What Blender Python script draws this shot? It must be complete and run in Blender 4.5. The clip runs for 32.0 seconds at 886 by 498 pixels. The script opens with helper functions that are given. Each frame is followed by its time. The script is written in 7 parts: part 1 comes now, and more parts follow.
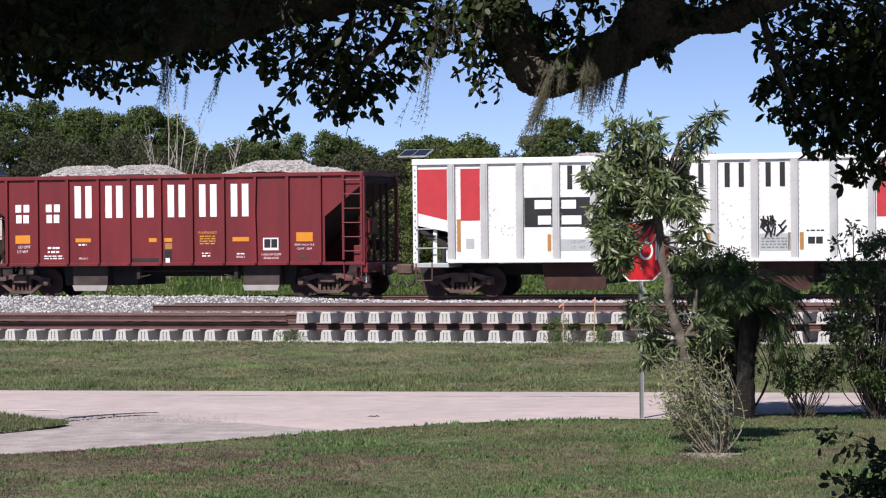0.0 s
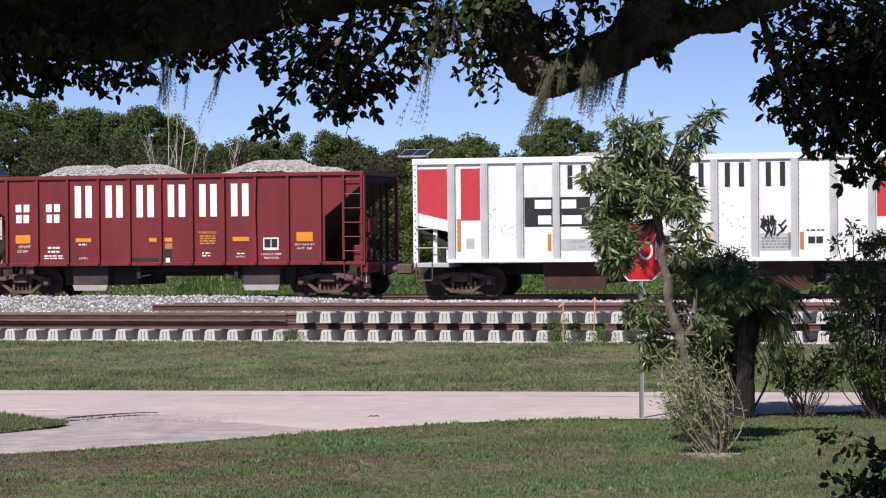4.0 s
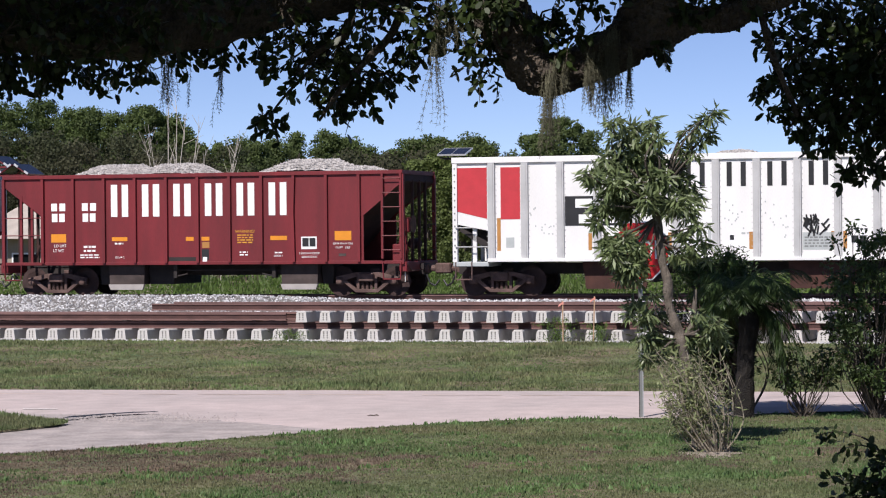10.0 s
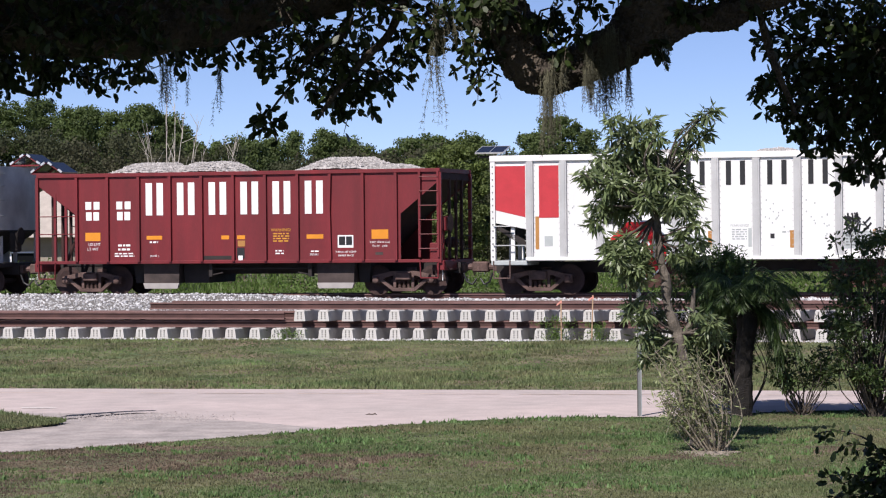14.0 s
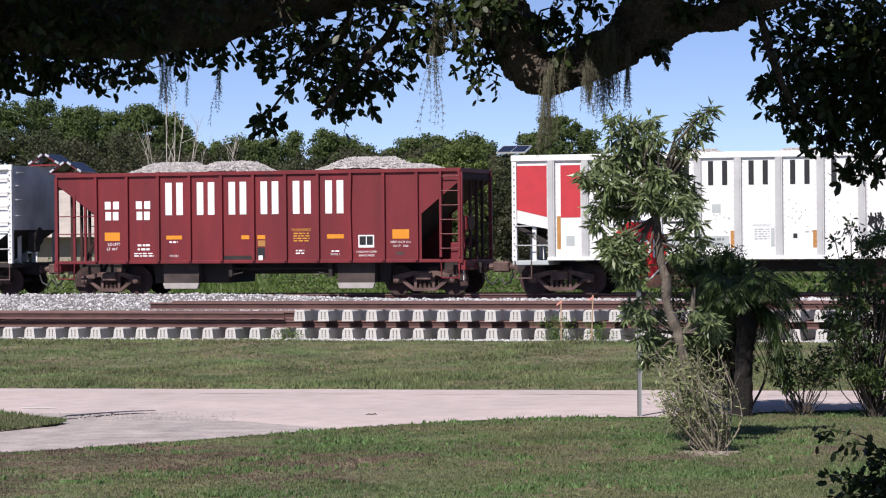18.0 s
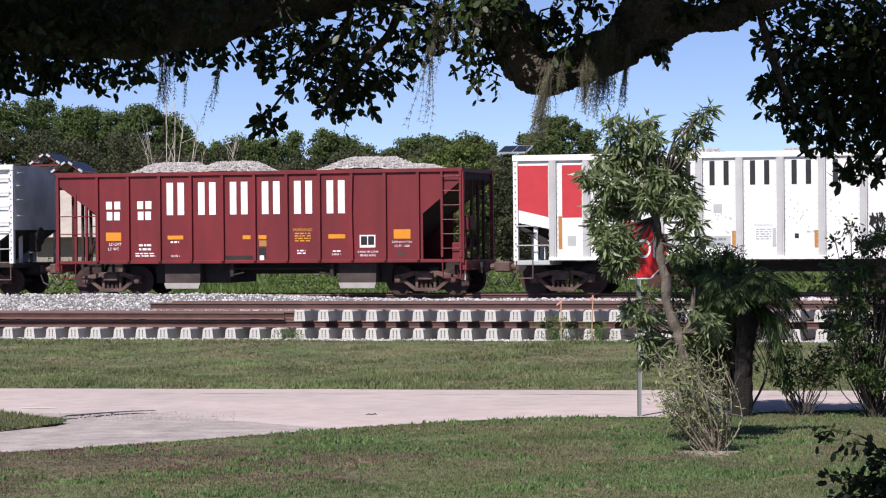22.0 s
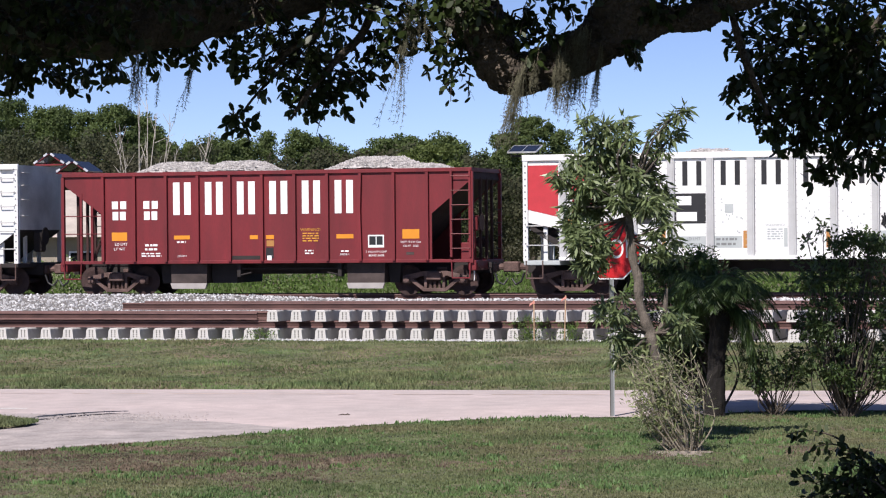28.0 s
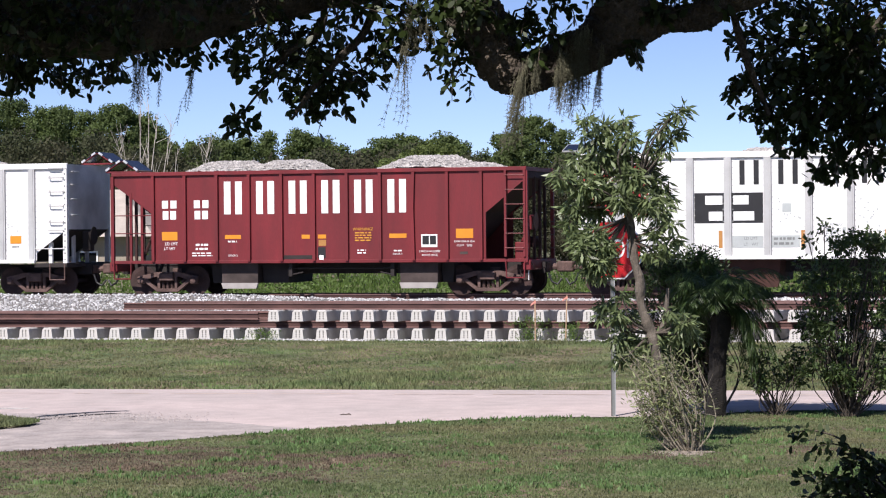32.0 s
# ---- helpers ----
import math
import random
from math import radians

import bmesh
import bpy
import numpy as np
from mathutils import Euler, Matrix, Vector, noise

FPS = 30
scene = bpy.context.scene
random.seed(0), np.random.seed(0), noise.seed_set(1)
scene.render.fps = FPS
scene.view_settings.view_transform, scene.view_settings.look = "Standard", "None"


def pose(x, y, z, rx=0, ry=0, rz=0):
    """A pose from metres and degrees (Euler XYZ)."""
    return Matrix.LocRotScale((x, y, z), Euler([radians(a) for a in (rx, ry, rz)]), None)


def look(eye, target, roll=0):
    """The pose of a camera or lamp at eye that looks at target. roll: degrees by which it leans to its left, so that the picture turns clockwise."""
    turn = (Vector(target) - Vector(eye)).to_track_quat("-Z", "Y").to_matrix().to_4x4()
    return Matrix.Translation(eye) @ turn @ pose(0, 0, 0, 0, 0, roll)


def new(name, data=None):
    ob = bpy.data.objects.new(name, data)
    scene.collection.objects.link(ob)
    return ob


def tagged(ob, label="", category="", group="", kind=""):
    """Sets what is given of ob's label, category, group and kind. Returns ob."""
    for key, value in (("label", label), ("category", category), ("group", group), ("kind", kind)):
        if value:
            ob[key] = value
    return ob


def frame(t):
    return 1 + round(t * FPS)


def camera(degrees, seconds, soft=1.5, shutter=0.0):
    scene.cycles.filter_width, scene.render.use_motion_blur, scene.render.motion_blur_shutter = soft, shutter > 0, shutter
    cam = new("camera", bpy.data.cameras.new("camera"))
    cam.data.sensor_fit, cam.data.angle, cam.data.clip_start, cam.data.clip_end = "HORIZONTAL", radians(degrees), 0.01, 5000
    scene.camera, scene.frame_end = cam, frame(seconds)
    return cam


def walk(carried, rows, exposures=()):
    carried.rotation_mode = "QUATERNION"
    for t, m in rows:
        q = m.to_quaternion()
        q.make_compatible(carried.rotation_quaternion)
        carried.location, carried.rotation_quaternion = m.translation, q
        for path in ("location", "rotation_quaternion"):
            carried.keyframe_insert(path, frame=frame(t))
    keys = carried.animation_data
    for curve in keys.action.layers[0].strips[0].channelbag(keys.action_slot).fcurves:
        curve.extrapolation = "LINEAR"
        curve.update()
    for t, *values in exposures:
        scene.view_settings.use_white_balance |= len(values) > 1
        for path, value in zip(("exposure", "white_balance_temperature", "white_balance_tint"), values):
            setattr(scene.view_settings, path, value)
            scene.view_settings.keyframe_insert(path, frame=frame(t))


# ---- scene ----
# Camera: stands on one spot, pans a little; track and road run obliquely across its view.
EYE = (0.0, 0.0, 2.92)
LENS = 4500.0 / 1568.0            # focal length over picture width
cam = camera(2 * math.degrees(math.atan(0.5 / LENS)), 32.0, soft=1.15)


def aim(side, rise):
    """Camera pose turned by small shares of the picture's width (thousandths) from its base aim."""
    yaw, pitch = side / 1000 / LENS, -0.00667 + rise / 1000 / LENS
    return look(EYE, (-100 * math.sin(yaw), 100 * math.cos(yaw), EYE[2] + 100 * math.tan(pitch)), -0.52)


CAMERA_PATH = [(0.0, 0.6, 1.0), (0.5, 2.5, 1.2), (1.0, 0.6, -3.2), (1.5, 1.9, -1.0), (2.0, 0.3, 1.0), (2.5, 0.9, -1.0),
               (3.0, 0.6, 0.0), (3.5, 0.1, 1.0), (4.5, 1.0, 0.2), (5.5, 1.9, -0.6), (6.0, 0.6, -0.3), (6.5, 0.3, -0.3), (7.0, 0, 0),
               (8.0, 0.1, 0.2), (8.5, 0, 0.9), (9.0, 0, 0), (10.0, 0, 0), (10.5, -3.2, -1.6), (11.0, -3.2, -1.3), (11.5, -2.2, -1.0),
               (12.0, -1.3, -0.9), (12.5, -1.9, -1.2), (14.5, -1.9, -1.3), (20.0, -1.9, -1.3), (25.0, -1.9, -1.3), (25.5, -2.0, -0.2),
               (26.0, -8.0, -0.6), (26.6, -22.0, -1.2), (27.1, -31.0, -1.3), (27.5, -33.2, -1.3), (28.0, -32.5, -1.3), (28.5, -31.9, -1.6),
               (29.5, -31.7, -1.5), (30.0, -31.3, -1.4), (32.0, -31.2, -1.4)]
walk(cam, [(t, aim(a, b)) for t, a, b in CAMERA_PATH], exposures=[(0.0, 0.17, 6500, 15), (3.5, 0.15, 6500, 15), (6.0, 0.05, 6500, 15), (13.0, 0.18, 6500, 15), (23.0, 0.24, 6500, 15), (28.0, 0.28, 6500, 15), (32.0, 0.36, 6500, 15)])

# ---- light: sun behind the viewer, a little to the left, clear sky ----
SUN_FROM = Vector((-0.51, -0.88, 1.14)).normalized()
world = bpy.data.worlds.new("clear_sky")
scene.world = world
world.use_nodes = True
_n = world.node_tree.nodes
_sky = _n.new("ShaderNodeTexSky")
_sky.sky_type, _sky.sun_disc = "NISHITA", False
_sky.sun_elevation = math.asin(SUN_FROM.z)
_sky.sun_rotation = math.atan2(SUN_FROM.x, SUN_FROM.y)
_sky.altitude, _sky.air_density, _sky.dust_density, _sky.ozone_density = 7000, 1.0, 0.0, 1.0
_haze = _n.new("ShaderNodeMix")
_haze.data_type, _haze.blend_type = "RGBA", "MULTIPLY"
_haze.inputs["Factor"].default_value = 1.0
_haze.inputs["B"].default_value = (1.06, 1.055, 1.17, 1)       # clear, deep blue air
world.node_tree.links.new(_sky.outputs["Color"], _haze.inputs["A"])
world.node_tree.links.new(_haze.outputs["Result"], _n["Background"].inputs["Color"])
_n["Background"].inputs["Strength"].default_value = 0.087
sun = new("sun", bpy.data.lights.new("sun", "SUN"))
sun.data.energy, sun.data.angle, sun.data.color = 5.0, radians(0.5), (1.0, 0.96, 0.90)
sun.matrix_world = look(SUN_FROM * 100, (0, 0, 0))


# ---- materials ----
def material(name, base, rough=0.6, metal=0.0, spread=0.25, scale=3.0, fine=60.0, bump=0.3, dist=0.01, tint=None, tint_scale=0.6,
             tint_amount=0.4, per="", streak=None, spec=0.5, trans=0.0, vary=0.38):
    """Principled material with broad and fine variation; tint: second colour in patches; per: 'object' or 'island' brightness change."""
    m = bpy.data.materials.new(name)
    m.use_nodes = True
    nt = m.node_tree
    N, L = nt.nodes, nt.links
    bs = N["Principled BSDF"]
    bs.inputs["Roughness"].default_value, bs.inputs["Metallic"].default_value = rough, metal
    bs.inputs["Specular IOR Level"].default_value = spec
    tc = N.new("ShaderNodeTexCoord")
    src = tc.outputs["Object"]
    if streak:
        mp = N.new("ShaderNodeMapping")
        mp.inputs["Scale"].default_value = streak
        L.new(src, mp.inputs["Vector"])
        src = mp.outputs["Vector"]

    def noise_at(sc, detail=4):
        t = N.new("ShaderNodeTexNoise")
        t.inputs["Scale"].default_value, t.inputs["Detail"].default_value = sc, detail
        L.new(src, t.inputs["Vector"])
        return t.outputs["Fac"]

    def span(fac, lo, hi, a=0.3, b=0.7):
        r = N.new("ShaderNodeMapRange")
        r.inputs["From Min"].default_value, r.inputs["From Max"].default_value = a, b
        r.inputs["To Min"].default_value, r.inputs["To Max"].default_value = lo, hi
        L.new(fac, r.inputs["Value"])
        return r.outputs["Result"]

    broad, grain = noise_at(scale), noise_at(fine, 2)
    mix = N.new("ShaderNodeMix")
    mix.data_type = "RGBA"
    mix.inputs["A"].default_value, mix.inputs["B"].default_value = (*base, 1), (*(tint or base), 1)
    L.new(span(noise_at(tint_scale), 0, tint_amount if tint else 0), mix.inputs["Factor"])
    col = mix.outputs["Result"]
    val = N.new("ShaderNodeMath")
    val.operation = "MULTIPLY"
    L.new(span(broad, 1 - spread, 1 + spread), val.inputs[0])
    L.new(span(grain, 1 - spread * 0.7, 1 + spread * 0.7), val.inputs[1])
    out = val.outputs[0]
    if per:
        v2 = N.new("ShaderNodeMath")
        v2.operation = "MULTIPLY"
        s = N.new("ShaderNodeObjectInfo").outputs["Random"] if per == "object" else N.new("ShaderNodeNewGeometry").outputs["Random Per Island"]
        L.new(span(s, 1 - vary, 1 + vary, 0, 1), v2.inputs[0])
        L.new(out, v2.inputs[1])
        out = v2.outputs[0]
    hsv = N.new("ShaderNodeHueSaturation")
    L.new(col, hsv.inputs["Color"])
    L.new(out, hsv.inputs["Value"])
    L.new(hsv.outputs["Color"], bs.inputs["Base Color"])
    if bump:
        b = N.new("ShaderNodeBump")
        b.inputs["Strength"].default_value, b.inputs["Distance"].default_value = bump, dist
        L.new(grain, b.inputs["Height"])
        L.new(b.outputs["Normal"], bs.inputs["Normal"])
    if trans:
        tl = N.new("ShaderNodeBsdfTranslucent")
        L.new(hsv.outputs["Color"], tl.inputs["Color"])
        mx = N.new("ShaderNodeMixShader")
        mx.inputs["Fac"].default_value = trans
        L.new(bs.outputs["BSDF"], mx.inputs[1])
        L.new(tl.outputs["BSDF"], mx.inputs[2])
        L.new(mx.outputs["Shader"], N["Material Output"].inputs["Surface"])
    return m


M = {}
M["lawn"] = material("lawn_soil", (0.085, 0.130, 0.046), 0.95, spread=0.4, scale=1.2, fine=45, tint=(0.17, 0.12, 0.085), tint_scale=0.5, tint_amount=1.0, bump=0.6, dist=0.03)
M["blade"] = material("grass_blade", (0.103, 0.182, 0.060), 0.7, spread=0.25, scale=0.35, fine=3, tint=(0.24, 0.185, 0.115), tint_scale=0.42, tint_amount=0.65, bump=0, per="island", trans=0.3, vary=0.2)
M["lawnweed"] = material("broad_grass_blade", (0.122, 0.205, 0.068), 0.65, spread=0.2, scale=0.6, fine=3, bump=0, per="island", trans=0.3, vary=0.25)
M["vergeblade"] = material("verge_grass_blade", (0.124, 0.190, 0.068), 0.75, spread=0.38, scale=0.55, fine=3, tint=(0.27, 0.215, 0.13), tint_scale=0.8, tint_amount=0.6, bump=0, per="island", trans=0.3, vary=0.2)
M["dryblade"] = material("dry_grass_blade", (0.190, 0.148, 0.108), 0.8, spread=0.25, scale=0.5, fine=3, tint=(0.12, 0.085, 0.06), tint_scale=0.8, tint_amount=0.8, bump=0, per="island", trans=0.25, vary=0.22)
M["road"] = material("pale_asphalt", (0.535, 0.445, 0.43), 0.92, spread=0.10, scale=2.2, fine=26, tint=(0.40, 0.35, 0.34), tint_scale=0.3, tint_amount=0.75, bump=0.4, dist=0.006)
M["drive"] = material("grey_old_asphalt", (0.42, 0.365, 0.35), 0.93, spread=0.22, scale=2.6, fine=22, tint=(0.30, 0.27, 0.262), tint_scale=0.9, tint_amount=0.9, bump=0.6, dist=0.01)
M["yellowpaint"] = material("worn_yellow_paint", (0.62, 0.48, 0.32), 0.9, spread=0.15, scale=3, fine=30, tint=(0.53, 0.44, 0.42), tint_scale=1.5, tint_amount=0.9)
M["whitepaint"] = material("worn_white_paint", (0.80, 0.78, 0.75), 0.85, spread=0.1, scale=4)
M["soot_scrap"] = material("dark_bark_scrap", (0.09, 0.07, 0.055), 0.9, spread=0.3)
# bed kept darker than its stones: shade of the gaps, as colour
M["ballastbed"] = material("ballast_bed", (0.17, 0.162, 0.158), 0.95, spread=0.35, scale=5, fine=30, bump=0.9, dist=0.04)
M["ballast"] = material("ballast_stone", (0.52, 0.515, 0.525), 0.9, spread=0.25, scale=4, fine=40, bump=0.7, dist=0.03, per="island")
# rust brown, set darker so that the webs carry painted shade
M["rail"] = material("rusty_shaded_rail", (0.062, 0.026, 0.023), 0.75, spread=0.3, scale=2, fine=60, tint=(0.105, 0.052, 0.044), tint_scale=1.2, bump=0.3)
M["raillit"] = material("worn_sunlit_rail_faces", (0.165, 0.092, 0.084), 0.6, 0.15, spread=0.2)
M["concrete"] = material("tie_concrete", (0.60, 0.58, 0.56), 0.9, spread=0.10, scale=6, fine=80, tint=(0.45, 0.43, 0.40), tint_scale=2.2, tint_amount=0.5, bump=0.3, per="")
M["darkties"] = material("old_wood_tie", (0.06, 0.05, 0.045), 0.9)
M["slot"] = material("dark_recess", (0.10, 0.095, 0.09), 0.9)
M["redcar"] = material("oxide_red_paint", (0.205, 0.0165, 0.0225), 0.55, spread=0.14, scale=2.2, fine=40, tint=(0.108, 0.013, 0.016), tint_scale=1.3, tint_amount=0.9, bump=0.08, streak=(1, 1, 0.18))
M["whitecar"] = material("white_paint", (0.80, 0.80, 0.80), 0.5, spread=0.05, scale=1.4, fine=50, tint=(0.66, 0.64, 0.60), tint_scale=1.1, tint_amount=0.35, bump=0.04, streak=(1, 1, 0.25))
M["rib"] = material("galvanised_rib", (0.50, 0.50, 0.50), 0.55, 0.2, spread=0.10, scale=2, fine=40)
M["patchred"] = material("red_panel_paint", (0.50, 0.035, 0.045), 0.5, spread=0.08)
M["black"] = material("black_paint", (0.018, 0.018, 0.02), 0.5, spread=0.2)
M["white"] = material("white_marking", (0.85, 0.85, 0.85), 0.6, spread=0.05)
M["orange"] = material("orange_reflector", (0.72, 0.27, 0.02), 0.45, spread=0.08)
M["ochre"] = material("ochre_reflector", (0.42, 0.20, 0.055), 0.5, spread=0.1)
M["greypanel"] = material("grey_panel_paint", (0.42, 0.45, 0.45), 0.6, spread=0.06)
M["truck"] = material("dusty_cast_iron", (0.105, 0.062, 0.054), 0.85, 0.1, spread=0.35, scale=4, fine=50, tint=(0.19, 0.13, 0.115), tint_scale=3, bump=0.3)
M["wheel"] = material("wheel_steel", (0.065, 0.042, 0.038), 0.7, 0.3, spread=0.3, scale=4)
M["wheelface"] = material("wheel_rust_face", (0.048, 0.026, 0.024), 0.8, 0.1, spread=0.3, scale=4)
M["gravel"] = material("load_gravel", (0.43, 0.405, 0.395), 0.9, spread=0.25, scale=5, fine=30, bump=0.7, dist=0.03, per="island")
M["beige"] = material("hopper_beige", (0.50, 0.46, 0.40), 0.8, spread=0.1)


# ---- mesh tools ----
def Rz(deg):
    return Matrix.Rotation(radians(deg), 4, "Z")


TRACK = Rz(-17.0)        # x along the track (to the right), y across it (away)
ROAD = Rz(-10.7)


def mesh_object(name, verts, faces, mat, smooth=False):
    me = bpy.data.meshes.new(name)
    me.from_pydata(verts, [], faces)
    for mm in (mat if isinstance(mat, (list, tuple)) else [mat]):
        me.materials.append(mm)
    if smooth:
        me.polygons.foreach_set("use_smooth", [True] * len(me.polygons))
    me.update()
    return new(name, me)


def finish(name, bm, mat, smooth=False):
    me = bpy.data.meshes.new(name)
    bmesh.ops.recalc_face_normals(bm, faces=bm.faces)
    bm.to_mesh(me)
    bm.free()
    for mm in (mat if isinstance(mat, (list, tuple)) else [mat]):
        me.materials.append(mm)
    if smooth:
        me.polygons.foreach_set("use_smooth", [True] * len(me.polygons))
    return new(name, me)


def part(name, bm, mat, parent, label="", smooth=False):
    ob = finish(name, bm, mat, smooth)
    ob.parent = parent
    if label:
        tagged(ob, label)
    return ob


def shared(name, me, parent, m=None):
    ob = new(name, me)
    ob.parent = parent
    if m is not None:
        ob.matrix_basis = m
    return ob


def thing(name, label, category, m=None, group="", kind=""):
    ob = new(name)
    ob.empty_display_size = 0.2
    if m is not None:
        ob.matrix_basis = m
    return tagged(ob, label, category, group, kind)


def box(bm, x0, x1, y0, y1, z0, z1, bevel=0.0, m=None):
    vs = [bm.verts.new((x, y, z)) for z in (z0, z1) for x, y in ((x0, y0), (x1, y0), (x1, y1), (x0, y1))]
    fs = [bm.faces.new([vs[i] for i in q]) for q in ((3, 2, 1, 0), (4, 5, 6, 7), (0, 1, 5, 4), (1, 2, 6, 5), (2, 3, 7, 6), (3, 0, 4, 7))]
    if m is not None:
        bmesh.ops.transform(bm, matrix=m, verts=vs)
    if bevel:
        es = list({e for f in fs for e in f.edges})
        bmesh.ops.bevel(bm, geom=es, offset=bevel, segments=1, affect="EDGES")
    return vs


def prism(bm, outline, y0, y1, m=None):
    """Outline in x, z, carried from y0 to y1."""
    a = [bm.verts.new((x, y0, z)) for x, z in outline]
    b = [bm.verts.new((x, y1, z)) for x, z in outline]
    bm.faces.new(a)
    bm.faces.new(b[::-1])
    for i in range(len(a)):
        j = (i + 1) % len(a)
        bm.faces.new((a[i], b[i], b[j], a[j]))
    if m is not None:
        bmesh.ops.transform(bm, matrix=m, verts=a + b)
    return a + b


def rod(bm, a, b, r, r2=None, n=6):
    a, b = Vector(a), Vector(b)
    q = (b - a).to_track_quat("Z", "Y").to_matrix()
    r2 = r if r2 is None else r2
    A = [bm.verts.new(a + q @ Vector((r * math.cos(2 * math.pi * i / n), r * math.sin(2 * math.pi * i / n), 0))) for i in range(n)]
    B = [bm.verts.new(b + q @ Vector((r2 * math.cos(2 * math.pi * i / n), r2 * math.sin(2 * math.pi * i / n), 0))) for i in range(n)]
    for i in range(n):
        j = (i + 1) % n
        bm.faces.new((A[i], A[j], B[j], B[i]))
    bm.faces.new(A[::-1])
    bm.faces.new(B)
    return A + B


def path_rod(bm, pts, radii, n=6):
    for (p, r), (q, r2) in zip(zip(pts, radii), zip(pts[1:], radii[1:])):
        rod(bm, p, q, r, r2, n)


def lathe(bm, profile, axis_m, n=24):
    """Profile (r, h) turned round the z axis of axis_m."""
    rings = []
    for r, h in profile:
        rings.append([bm.verts.new(axis_m @ Vector((r * math.cos(2 * math.pi * i / n), r * math.sin(2 * math.pi * i / n), h))) for i in range(n)])
    for A, B in zip(rings, rings[1:]):
        for i in range(n):
            j = (i + 1) % n
            bm.faces.new((A[i], A[j], B[j], B[i]))
    bm.faces.new(rings[0][::-1])
    bm.faces.new(rings[-1])


def bend(x, lo, hi):
    t = min(1, max(0, (x - lo) / (hi - lo)))
    return t * t * (3 - 2 * t)


def hills(x, y, s, seed=0.0):
    return noise.noise((x * s + seed, y * s - seed, seed * 1.7))


# ---- ground: one sheet to the horizon ----
FAR_EDGE = 45.95        # road edges in the road's own axes
NEAR_EDGE = 39.2


def near_edge(p):
    """The lawn's edge on the road; it swings towards the viewer where a drive joins."""
    return NEAR_EDGE + 1.5 * bend(p, -4.4, -1.2) - 7.2 * bend(-p, 4.6, 13.2) ** 1.25 - 1.1 * max(0.0, -p - 12.4)


def axes(x, y, deg):
    c, s = math.cos(radians(deg)), math.sin(radians(deg))
    return x * c - y * s, x * s + y * c


def ground_z(x, y):
    p, q = axes(x, y, 10.7)
    u, v = axes(x, y, 17.0)
    z = -0.05
    z += 0.06 * bend(near_edge(p) - q, -0.15, 0.45) + 0.05 * bend(near_edge(p) - q, 0.5, 8.0)
    z += 0.06 * bend(q - FAR_EDGE, 0.0, 0.6)
    z += 0.26 * bend(v, 50.0, 57.8)
    z += 0.02 * hills(x, y, 0.35) * (0 if near_edge(p) - 0.3 < q < FAR_EDGE + 0.3 else 1)
    return z


def stretch(lo, hi, step, far):
    a = list(np.arange(lo, hi + 1e-6, step))
    g, w = step, a[-1]
    while w < far:
        g *= 1.35
        w += g
        a.append(w)
    g, w = step, a[0]
    while w > -far:
        g *= 1.35
        w -= g
        a.insert(0, w)
    return a


def build_ground():
    xs, ys = stretch(-16, 16, 0.4, 2500), stretch(14, 86, 0.4, 2500)
    verts = [(x, y, ground_z(x, y) if abs(x) < 60 and -20 < y < 130 else 0.2) for y in ys for x in xs]
    w = len(xs)
    faces = [(j * w + i, j * w + i + 1, (j + 1) * w + i + 1, (j + 1) * w + i) for j in range(len(ys) - 1) for i in range(w - 1)]
    tagged(mesh_object("ground", verts, faces, M["lawn"], True), "mown green and brown grass ground", "ground", kind="structure")


